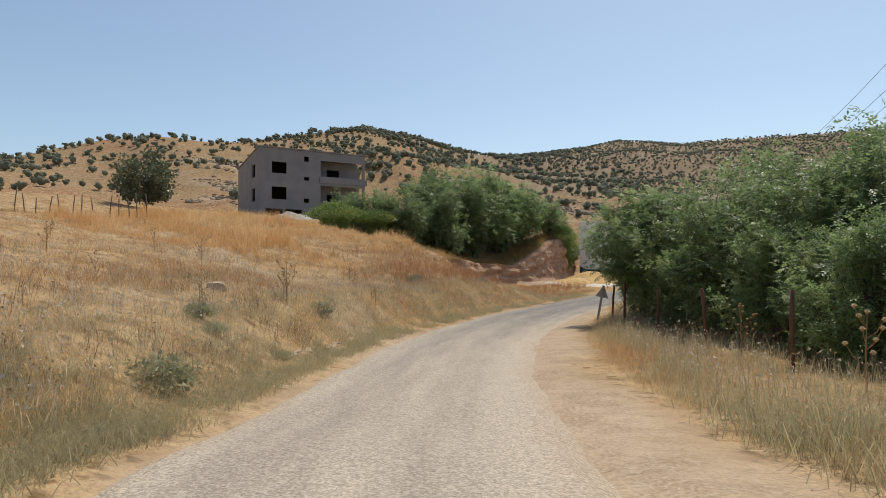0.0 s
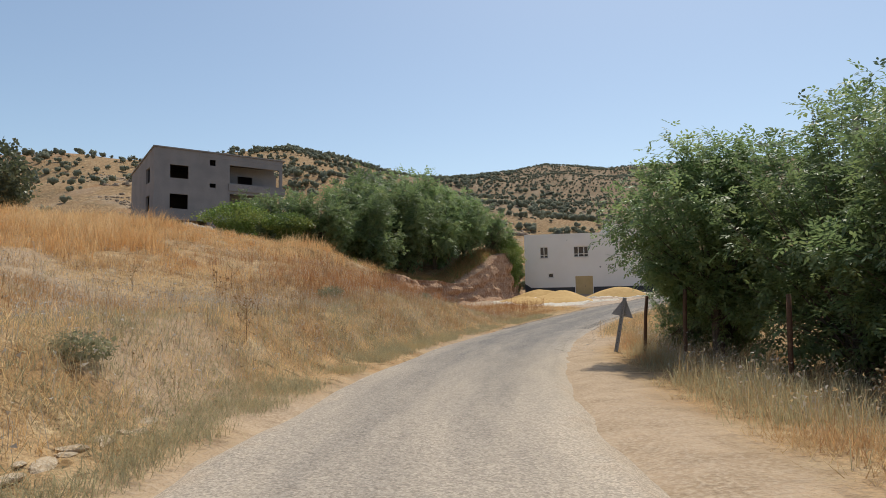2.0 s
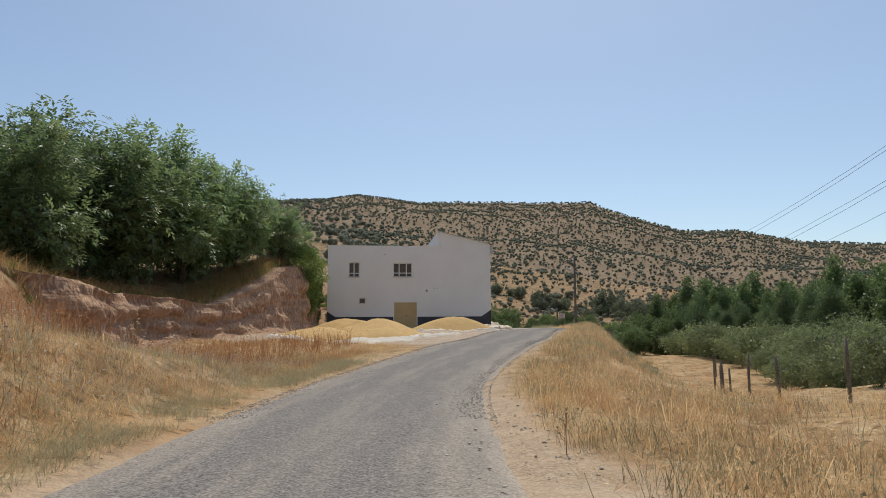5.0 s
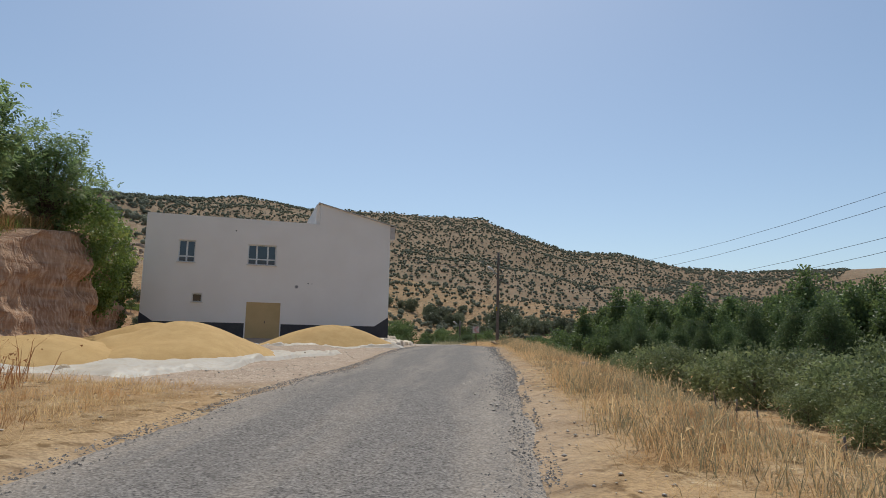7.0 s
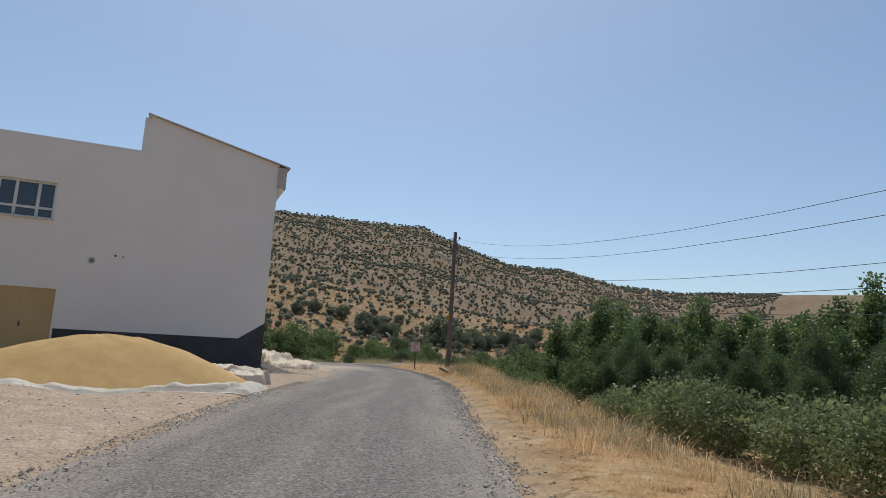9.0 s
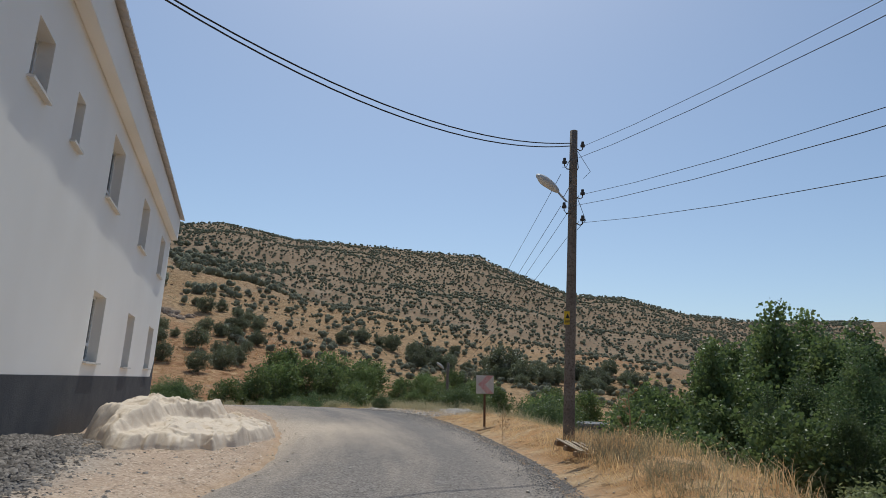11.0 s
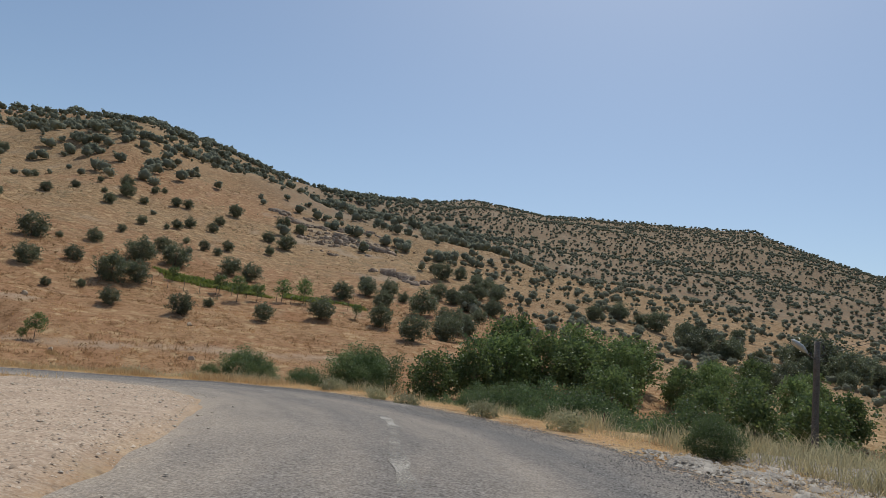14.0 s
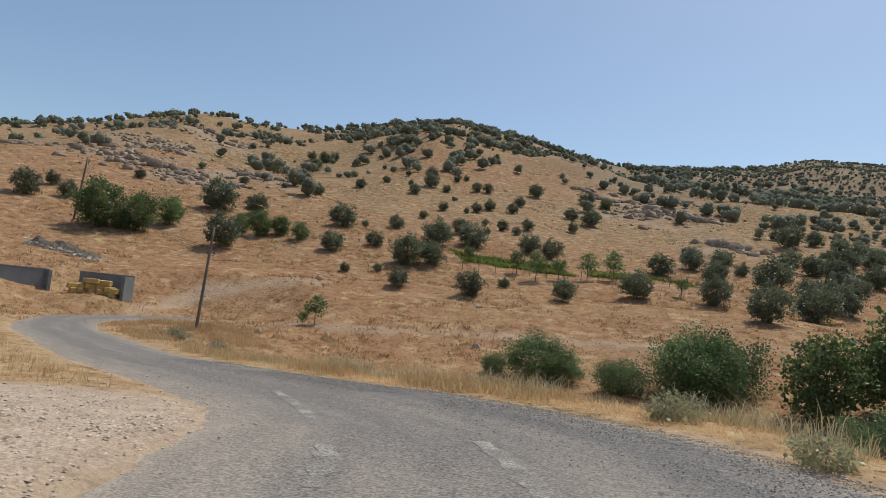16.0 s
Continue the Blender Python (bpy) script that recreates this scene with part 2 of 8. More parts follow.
def part(name, bm, material, parent=None, label=""):
    me = bpy.data.meshes.new(name)
    bm.normal_update()
    bm.to_mesh(me)
    bm.free()
    me.materials.append(material)
    ob = new(name, me)
    if parent is not None:
        ob.parent = parent
    if label:
        tagged(ob, label)
    return ob


def add_box(bm, x0, y0, z0, x1, y1, z1, bevel=0.0):
    r = bmesh.ops.create_cube(bm, size=1, matrix=Matrix.Translation(((x0 + x1) / 2, (y0 + y1) / 2, (z0 + z1) / 2)) @ Matrix.Diagonal((x1 - x0, y1 - y0, z1 - z0, 1)))
    if bevel:
        es = list({e for v in r["verts"] for e in v.link_edges})
        bmesh.ops.bevel(bm, geom=es, offset=bevel, segments=1, affect="EDGES")
    return bm


def box(x0, y0, z0, x1, y1, z1, bevel=0.0):
    return add_box(bmesh.new(), x0, y0, z0, x1, y1, z1, bevel)


def tube(points, radii, sides=8):
    """A bent tapered tube as vertices and faces."""
    vs, fs = [], []
    for i, p in enumerate(points):
        p = Vector(p)
        way = (Vector(points[min(i + 1, len(points) - 1)]) - Vector(points[max(i - 1, 0)])).normalized()
        a = way.orthogonal().normalized()
        b = way.cross(a)
        for k in range(sides):
            g = 2 * math.pi * k / sides
            vs.append(tuple(p + float(radii[i]) * (math.cos(g) * a + math.sin(g) * b)))
    for i in range(len(points) - 1):
        for k in range(sides):
            k2 = (k + 1) % sides
            fs.append((i * sides + k, i * sides + k2, (i + 1) * sides + k2, (i + 1) * sides + k))
    n = (len(points) - 1) * sides
    fs.append(tuple(range(sides - 1, -1, -1)))
    fs.append(tuple(range(n, n + sides)))
    return vs, fs


def tube_ob(name, points, radii, material, parent=None, sides=8):
    return link_mesh(name, *tube(points, radii, sides), material, parent, smooth=True)


def empty(name, m):
    ob = new(name)
    ob.matrix_world = m
    return ob


# ---- the lie of the land ----
def smooth01(t):
    t = np.clip(t, 0, 1)
    return t * t * (3 - 2 * t)


# road centre: x, y, z, half width
ROAD = np.array([(-0.4, -40, 0.6, 2.0), (-0.4, 0, 0.0, 1.9), (-0.2, 8, -0.3, 1.9), (0.8, 18, -0.5, 2.0), (3, 27, -0.53, 2.1), (5.8, 35, -0.5, 2.1),
                 (11, 46.5, -0.4, 2.2), (18, 56.5, 0.22, 2.3), (22.7, 62.5, 0.5, 2.3), (29, 71.5, 0.9, 2.35), (35, 79.5, 1.1, 2.4), (39.3, 85.8, 1.15, 2.4),
                 (41.9, 90.5, 1.2, 2.6), (45.2, 98.5, 1.3, 3.2), (47.4, 106, 1.35, 3.7), (47.9, 112, 1.25, 4.0), (47.2, 119, 0.93, 4.0), (45.0, 124.8, 0.65, 3.8),
                 (42.4, 127.8, 0.42, 3.2), (39.6, 129.6, 0.22, 2.6), (35.6, 132.2, -0.1, 2.3), (29.3, 136.6, -0.6, 2.2)] + [(21, 143.6, -1.2, 2.4), (13.5, 149, -1.3, 2.3), (9, 156, -1.2, 2.1), (12, 165, -0.9, 1.8)])


def catmull(p, n):
    p = np.vstack([2 * p[0] - p[1], p, 2 * p[-1] - p[-2]])
    out = []
    for i in range(1, len(p) - 2):
        for t in np.linspace(0, 1, n, endpoint=False):
            a, b, c, d = p[i - 1 : i + 3]
            out.append(0.5 * (2 * b + (c - a) * t + (2 * a - 5 * b + 4 * c - d) * t * t + (3 * b - a - 3 * c + d) * t**3))
    return np.array(out + [p[-2]])


CL = catmull(ROAD, 14)
CL_WAY = np.gradient(CL[:, :2], axis=0)
CL_WAY /= np.linalg.norm(CL_WAY, axis=1)[:, None]


def road_frame(x, y):
    """Signed distance from the road's centre (right positive), its height and its half width there."""
    i = np.empty(x.size, int)
    fx, fy = x.ravel(), y.ravel()
    for a in range(0, fx.size, 20000):
        sl = slice(a, a + 20000)
        i[sl] = ((fx[sl, None] - CL[:, 0]) ** 2 + (fy[sl, None] - CL[:, 1]) ** 2).argmin(1)
    dx, dy = fx - CL[i, 0], fy - CL[i, 1]
    along = dx * CL_WAY[i, 0] + dy * CL_WAY[i, 1]
    side = np.sign(dx * CL_WAY[i, 1] - dy * CL_WAY[i, 0])
    j = np.clip(i + np.sign(along).astype(int), 0, len(CL) - 1)
    seg = np.hypot(CL[j, 0] - CL[i, 0], CL[j, 1] - CL[i, 1]) + 1e-6
    f = np.clip(np.abs(along) / seg, 0, 1)
    z = CL[i, 2] * (1 - f) + CL[j, 2] * f
    w = CL[i, 3] * (1 - f) + CL[j, 3] * f
    return (side * np.hypot(dx, dy)).reshape(x.shape), z.reshape(x.shape), w.reshape(x.shape)


def lattice(xs, ys, zs, x, y):
    """Smooth heights between a few levels on a plan grid."""
    xs, ys, zs = np.array(xs, float), np.array(ys, float), np.array(zs, float)
    i = np.clip(np.searchsorted(xs, x) - 1, 0, len(xs) - 2)
    j = np.clip(np.searchsorted(ys, y) - 1, 0, len(ys) - 2)
    u, v = np.clip((x - xs[i]) / (xs[i + 1] - xs[i]), 0, 1), np.clip((y - ys[j]) / (ys[j + 1] - ys[j]), 0, 1)
    u, v = 0.5 * u + 0.5 * smooth01(u), 0.5 * v + 0.5 * smooth01(v)
    return (zs[j, i] * (1 - u) + zs[j, i + 1] * u) * (1 - v) + (zs[j + 1, i] * (1 - u) + zs[j + 1, i + 1] * u) * v


WEST_X = [-70, -40, -25, -12, -4, 6, 16, 30]
WEST_Y = [-20, 10, 30, 42, 50, 70, 80, 90, 115]
WEST_Z = [(8, 5.5, 3.5, 2.2, 1.0, 0.3, 0, 0), (9, 6.2, 4.2, 2.1, 0.6, 0, 0, 0), (10, 7.2, 4.7, 2.5, 0.9, 0.2, 0, 0), (10.6, 8.0, 5.3, 4.3, 2.8, 0.2, 0, 0),
          (11, 8.8, 6.2, 5.7, 4.3, 0.5, 0.4, 0.6), (12, 10, 8.0, 6.2, 3.9, 2.3, 2.7, 2.8), (12.5, 10.6, 9.2, 7.9, 6.0, 5.3, 6.0, 6.0), (13, 11.2, 10.2, 9, 8, 7, 6.3, 6), (13, 11, 9, 7, 5, 3, 1.5, 1.2)]
FOOT = [(-2.5, 44), (1.6, 52), (3.4, 59), (4.8, 65), (8.4, 70), (12.5, 76), (15.5, 82), (17.3, 88), (17.6, 96), (18.5, 118)]  # foot of the cut bank

FAR_PHI = [-180, -150, -120, -90, -65, -50, -45, -41, -37, -33, -29, -25, -22, -19, -16, -13, -10, -7, -4, -1, 2, 5, 8, 11, 14, 17, 20, 24, 28, 32, 35, 37, 39, 42, 45, 50, 55, 60, 90, 130, 180]
RIDGE_R = [420, 380, 340, 320, 320, 346, 414, 424, 437, 413, 405, 428, 433, 434, 435, 435, 448, 459, 469, 483, 509, 545, 573, 594, 586, 585, 592, 588, 592, 600, 604, 594, 601, 604, 623, 614, 622, 623, 600, 500, 420]
# levels 60, 100 and 166 m out, half way to the ridge, and on it: the western hills, then the eastern
WEST_FAR = [(0, 0, 3, 25, 55), (6, 8, 14, 28, 52), (10, 13, 18, 35, 50), (10, 13, 20, 38, 55), (8.3, 11.3, 20.8, 39.7, 55.8), (5.3, 9, 22, 40, 56.5), (4, 8, 23.7, 46, 74.5), (2.8, 6.8, 25, 52, 86), (1.6, 5.6, 25.7, 63.1, 97.5), (0.6, 4.8, 26.5, 63.8, 98.3), (-0.3, 4.5, 27.1, 59, 95.9), (-1.2, 4.2, 27.5, 60, 102.2), (-1.2, 4.3, 27.8, 61, 108.2), (-1.2, 4.5, 28, 63, 114.1), (-1.2, 4.7, 28, 68, 117.2), (-2, 4.8, 28, 74, 120), (-2.4, 4.7, 27.4, 74.1, 120), (-2.6, 4.6, 26.6, 73, 118), (-2.6, 4.5, 25.4, 70.7, 112.6), (-2.6, 4.5, 23.7, 68.9, 110.6), (-2.6, 4.5, 22, 68.8, 111.9)]
EAST_FAR = [(-2.6, 4.5, 21, 72.6, 120.3), (-2.6, 4.4, 20, 72, 129.4), (-2.6, 4.3, 19.2, 72, 135.6), (-2.6, 4.3, 18.5, 72, 139.8), (-2.6, 4, 18.1, 71.3, 136.9), (-2.6, 3.5, 17.1, 69.2, 133.6), (-1.9, 2.8, 15.7, 66.4, 133.9), (-2.1, 2.2, 13.8, 64, 133.7), (-2.3, 1.6, 11.4, 62, 133.4), (-2.5, 1.2, 9.6, 60.5, 132.8), (-2.6, 0.9, 8.6, 58.5, 129.9), (-2.7, 0.6, 7.9, 55.5, 121.7), (-2.9, 0.2, 6.8, 51, 110.3), (-3, -0.1, 5.8, 47, 101.4), (-3.2, -0.8, 4.5, 42, 96), (-3.3, -1.4, 3.2, 37, 82.5), (-3.5, -2, 2, 32, 75.9), (-3.5, -2, 2, 30, 70), (-2, -1, 3, 25, 60), (0, 0, 3, 25, 55)]
FAR_Z = WEST_FAR + EAST_FAR


def fbm(x, y, scale, seed, octaves=4):
    """Value noise on the plan, about -1 to 1."""
    rng = np.random.default_rng(seed)
    tab = rng.uniform(-1, 1, (256, 256))
    out, amp = np.zeros_like(x, float), 1.0
    for _ in range(octaves):
        u, v = x / scale, y / scale
        i, j = np.floor(u).astype(int), np.floor(v).astype(int)
        a, b = smooth01(u - i), smooth01(v - j)
        g = lambda p, q: tab[(i + p) % 256, (j + q) % 256]
        out += amp * ((g(0, 0) * (1 - a) + g(1, 0) * a) * (1 - b) + (g(0, 1) * (1 - a) + g(1, 1) * a) * b)
        amp, scale = amp * 0.5, scale / 2.03
    return out


def foot_side(x, y):
    """Distance west (positive) of the bank's foot."""
    fx = np.array([p[0] for p in FOOT], float)
    fy = np.array([p[1] for p in FOOT], float)
    return (np.interp(y, fy, fx) - x) * 0.93


def height(x, y, bare=False):
    x, y = np.asarray(x, float), np.asarray(y, float)
    d, zr, hw = road_frame(x, y)
    ad = np.abs(d)
    # east of the bank's foot: level with the road on its left, falling away on its right
    fall = smooth01((y - 38) / 22) * smooth01((160 - y) / 30)
    right = zr - (0.25 + 2.8 * fall) * smooth01((ad - hw - 2.0 - 3.5 * smooth01((y - 99) / 8) * smooth01((122 - y) / 6)) / (7 - 2.5 * fall)) - 2.2 * (1 - fall) * smooth01((ad - 9) / 30)
    right = right + 0.36 * smooth01((y - 76) / 8) * smooth01((104 - y) / 6) * smooth01((ad - hw - 0.2) / 1.6) * smooth01((6.5 - ad + hw) / 3)
    left = zr + 0.05 * smooth01((ad - hw) / 3)
    west = lattice(WEST_X, WEST_Y, WEST_Z, x, y)
    f = foot_side(x, y) + (0.7 * fbm(x, y, 4.0, 5) + 0.45 * fbm(x, y, 1.3, 6)) * smooth01((56 - y) / 5)
    cut = smooth01((y - 45) / 7)
    slope = smooth01((ad - hw - 0.8) / 2.0)
    bank = np.where(cut > 0, smooth01(f / (1.5 + 6 * (1 - cut) + 0.4 * smooth01((70 - y) / 10))), 1.0) * cut + slope * (1 - cut)
    north = smooth01((y - 112) / 8)
    bank = bank * (1 - north)
    lefty = left * (1 - bank) + np.maximum(west, left) * bank
    near = np.where(d > 0, right, lefty)
    # polar hills round the valley
    px, py = x - 35, y - 90
    r, phi = np.hypot(px, py), np.degrees(np.arctan2(px, py))
    R = np.interp(phi, FAR_PHI, RIDGE_R)
    cols = np.array(FAR_Z, float)
    crest = np.exp(-((np.maximum(R - r, 0) / 110) ** 2))
    phw = phi + 2.5 * fbm(x, y, 90, 9, 2) * smooth01((r - 150) / 200) * (1 - crest)
    c = [np.interp(phw, FAR_PHI, cols[:, k]) for k in range(5)]
    t1, t2 = np.clip((r - 60) / 40, 0, 1), np.clip((r - 100) / 66, 0, 1)
    h = (R - 166) / 2
    t3, t4 = np.clip((r - 166) / h, 0, 1), np.clip((r - 166 - h) / h, 0, 1)
    far = c[0] + (c[1] - c[0]) * smooth01(t1) + (c[2] - c[1]) * t2 + (c[3] - c[2]) * t3 + (c[4] - c[3]) * (0.75 * t4 + 0.25 * np.sin(t4 * math.pi / 2))
    far = far - np.clip(r - R, 0, 700) * 0.22
    rough = smooth01((r - 90) / 200) * (1 - 0.9 * np.exp(-((r - R) / 80) ** 2))
    far = far + rough * (5.0 * fbm(x, y, 70, 11) + 0.8 * fbm(x, y, 18, 12))
    wn_ = smooth01((y - 118) / 22)
    k = np.maximum(smooth01((r - 62) / 40) * np.where(px < 0, smooth01((y - 60) / 60), 1.0) * np.where((phi < -55) & (y < 118), smooth01((r - 70) / 40), 1.0), 0)
    k = np.maximum(k, wn_ * smooth01((ad - hw - 1.5) / 8))
    k = np.where(y < 60, np.maximum(k * 0, smooth01((r - 105) / 60)), k)
    k = k * smooth01((ad - hw - 0.8) / 6)
    z = near * (1 - k) + far * k
    ter = smooth01((y - 158) / 8) * smooth01((215 - y) / 10)
    z = z + ter * 0.3 * (smooth01(((y + 0.12 * x + 2.5 * fbm(x, y, 18, 41, 2)) % 9) / 1.6) - ((y + 0.12 * x + 2.5 * fbm(x, y, 18, 41, 2)) % 9) / 9)
    z = z + smooth01((ad - hw - 0.3) / 3) * (0.12 * fbm(x, y, 2.2, 3) + 0.25 * fbm(x, y, 9, 4, 2) * smooth01((ad - hw - 2) / 6))
    pad = np.exp(-(((x - 4.6) / 4.5) ** 2) - ((y - 160.6) / 3.2) ** 2) * smooth01((ad - hw - 0.3) / 1.2)
    z = z + pad * np.maximum(0.35 - z, 0)
    # the bed under the road lies a hand's width lower
    z = np.where(ad < hw + 0.35, np.minimum(z, zr - 0.02 - 0.10 * smooth01((hw + 0.25 - ad) / 0.3)), z)
    return z


def axis_steps(lo, fine_lo, fine_hi, hi, step, grow=1.13):
    a = list(np.arange(fine_lo, fine_hi, step))
    d, v = step, fine_hi
    while v < hi:
        a.append(v)
        d *= grow
        v += min(d, 14)
    a.append(hi)
    d, v, low = step, fine_lo, []
    while v > lo:
        d *= grow
        v -= min(d, 14)
        low.append(v)
    return np.array(low[::-1] + a)


GX = axis_steps(-900, -26, 62, 1000, 0.5, 1.03)
GY = axis_steps(-350, -6, 150, 1150, 0.5, 1.03)
XX, YY = np.meshgrid(GX, GY)
ZZ = height(XX, YY)


def grid_mesh(name, X, Y, Z):
    ny, nx = X.shape
    me = bpy.data.meshes.new(name)
    me.vertices.add(nx * ny)
    me.vertices.foreach_set("co", np.stack([X, Y, Z], -1).astype(np.float32).ravel())
    q = (np.arange(ny - 1)[:, None] * nx + np.arange(nx - 1)).ravel()
    idx = np.stack([q, q + 1, q + nx + 1, q + nx], -1).astype(np.int32)
    me.loops.add(idx.size)
    me.loops.foreach_set("vertex_index", idx.ravel())
    me.polygons.add(len(idx))
    me.polygons.foreach_set("loop_start", np.arange(0, idx.size, 4, dtype=np.int32))
    me.polygons.foreach_set("use_smooth", np.ones(len(idx), bool))
    me.update(calc_edges=True)
    return me


# limestone outcrops on the far slope: x, y, reach, reach, stones
CRAGS = [(-97, 308, 15, 9, 260), (-88, 272, 13, 9, 220), (-62, 230, 12, 9, 170), (-40, 228, 12, 7, 200), (-34, 239, 9, 6, 110), (-84, 240, 12, 9, 120), (-118, 350, 22, 14, 160),
         (38, 301, 8, 5, 120), (49, 300, 11, 9, 240), (54, 285, 12, 12, 240), (63, 241, 4.5, 3.5, 130), (59, 237, 4, 3, 60), (50, 270, 10, 8, 90)]


def ground_material():
    """Dry grass, bare red earth, pale gravel and stubble, each where its region attribute says."""
    m = bpy.data.materials.new("dry_hill_ground")
    m.use_nodes = True
    n, l = m.node_tree.nodes, m.node_tree.links
    b = n["Principled BSDF"]
    b.inputs["Roughness"].default_value = 0.95
    b.inputs["Specular IOR Level"].default_value = 0.1
    co = n.new("ShaderNodeTexCoord")

    def noise_at(scale, detail=5.0, lo=0.35, hi=0.65):
        k = n.new("ShaderNodeTexNoise")
        k.inputs["Scale"].default_value, k.inputs["Detail"].default_value = scale, detail
        l.new(co.outputs["Object"], k.inputs["Vector"])
        r = n.new("ShaderNodeMapRange")
        r.inputs[1].default_value, r.inputs[2].default_value = lo, hi
        l.new(k.outputs[0], r.inputs[0])
        return r.outputs[0], k.outputs[0]

    def mix(f, a, c):
        k = n.new("ShaderNodeMix")
        k.data_type = "RGBA"
        for s, v in ((0, f), (6, a), (7, c)):
            if isinstance(v, tuple):
                k.inputs[s].default_value = (*v, 1)
            elif isinstance(v, float):
                k.inputs[s].default_value = v
            else:
                l.new(v, k.inputs[s])
        return k.outputs[2]

    big, _ = noise_at(0.035)
    mid, _ = noise_at(0.35)
    small, smallraw = noise_at(3.0)
    grit, gritraw = noise_at(22.0, 3.0, 0.4, 0.7)
    clump, _ = noise_at(1.3, 7.0, 0.47, 0.60)
    grass = mix(mid, (0.55, 0.39, 0.22), (0.46, 0.31, 0.165))
    grass = mix(big, grass, mix(mid, (0.50, 0.29, 0.135), (0.43, 0.24, 0.11)))
    grass = mix(clump, grass, mix(small, (0.38, 0.25, 0.135), (0.64, 0.48, 0.29)))
    grass = mix(grit, grass, (0.32, 0.21, 0.115))
    hill = mix(mid, (0.46, 0.30, 0.165), (0.37, 0.23, 0.122))
    hill = mix(big, hill, mix(mid, (0.40, 0.24, 0.13), (0.47, 0.31, 0.17)))
    speck, _ = noise_at(0.3, 9.0, 0.50, 0.62)
    dots, _ = noise_at(2.2, 5.0, 0.58, 0.64)
    pale, _ = noise_at(0.8, 8.0, 0.60, 0.66)
    hill = mix(speck, hill, mix(small, (0.30, 0.205, 0.12), (0.36, 0.26, 0.155)))
    hill = mix(pale, hill, (0.46, 0.31, 0.175))
    hill = mix(dots, hill, (0.17, 0.125, 0.07))
    hill = mix(grit, hill, (0.24, 0.165, 0.095))
    soil = mix(mid, (0.33, 0.175, 0.088), (0.37, 0.22, 0.118))
    soil = mix(grit, soil, (0.36, 0.20, 0.115))
    gravel = mix(small, (0.46, 0.345, 0.255), (0.35, 0.255, 0.185))
    gravel = mix(grit, gravel, (0.60, 0.47, 0.365))
    gravel = mix(clump, gravel, mix(grit, (0.38, 0.28, 0.205), (0.53, 0.405, 0.31)))
    dirt = mix(small, (0.475, 0.35, 0.245), (0.395, 0.285, 0.195))
    dirt = mix(clump, dirt, (0.34, 0.24, 0.16))
    dirt = mix(grit, dirt, (0.525, 0.405, 0.295))
    stone = mix(small, (0.33, 0.255, 0.185), (0.42, 0.345, 0.265))

    def region(name):
        a = n.new("ShaderNodeAttribute")
        a.attribute_name = name
        return a.outputs["Fac"]

    def shade(f, a, k):
        q = n.new("ShaderNodeMix")
        q.data_type, q.blend_type = "RGBA", "MULTIPLY"
        l.new(f, q.inputs[0])
        l.new(a, q.inputs[6])
        q.inputs[7].default_value = (*k, 1)
        return q.outputs[2]

    c = mix(region("hill"), grass, hill)
    c = mix(region("soil"), c, soil)
    tuftf, _ = noise_at(1.1, 8.0, 0.46, 0.62)
    dotf, _ = noise_at(4.0, 5.0, 0.56, 0.66)
    wisp, _ = noise_at(0.7, 9.0, 0.54, 0.68)
    c = shade(tuftf, c, (0.72, 0.68, 0.62))
    c = mix(wisp, c, (0.48, 0.325, 0.18))
    c = shade(dotf, c, (0.5, 0.46, 0.40))
    maquis = mix(mid, (0.285, 0.19, 0.122), (0.225, 0.15, 0.098))
    maquis = mix(speck, maquis, (0.33, 0.225, 0.143))
    maquis = mix(dots, maquis, (0.165, 0.135, 0.09))
    scrub, _ = noise_at(0.75, 6.0, 0.50, 0.56)
    maquis = mix(scrub, maquis, mix(small, (0.205, 0.16, 0.108), (0.25, 0.20, 0.135)))
    c = mix(region("maquis"), c, maquis)
    c = mix(region("rock"), c, stone)
    c = mix(region("dirt"), c, dirt)
    c = mix(region("gravel"), c, gravel)
    rubble = mix(small, (0.36, 0.315, 0.27), (0.29, 0.25, 0.21))
    rubble = mix(grit, rubble, (0.45, 0.40, 0.35))
    c = mix(region("rubble"), c, rubble)
    l.new(c, b.inputs["Base Color"])
    s = n.new("ShaderNodeMath")
    s.operation = "MULTIPLY_ADD"
    l.new(smallraw, s.inputs[0])
    s.inputs[1].default_value = 3.0
    l.new(gritraw, s.inputs[2])
    bp = n.new("ShaderNodeBump")
    bp.inputs["Strength"].default_value, bp.inputs["Distance"].default_value = 0.6, 0.06
    l.new(s.outputs[0], bp.inputs["Height"])
    l.new(bp.outputs[0], b.inputs["Normal"])
    return m


def set_region(me, name, values):
    a = me.attributes.new(name, "FLOAT", "POINT")
    a.data.foreach_set("value", np.clip(values, 0, 1).astype(np.float32).ravel())


ground_me = grid_mesh("ground", XX, YY, ZZ)
D0, ZR0, HW0 = road_frame(XX, YY)
RR = np.hypot(XX - 35, YY - 90)
PHI = np.degrees(np.arctan2(XX - 35, YY - 90))
fs = foot_side(XX, YY)
jit = fbm(XX, YY, 4, 21)
hill_r = smooth01((RR - 75) / 60) * np.where((YY < 60) & (XX < 20), 0.0, 1.0)
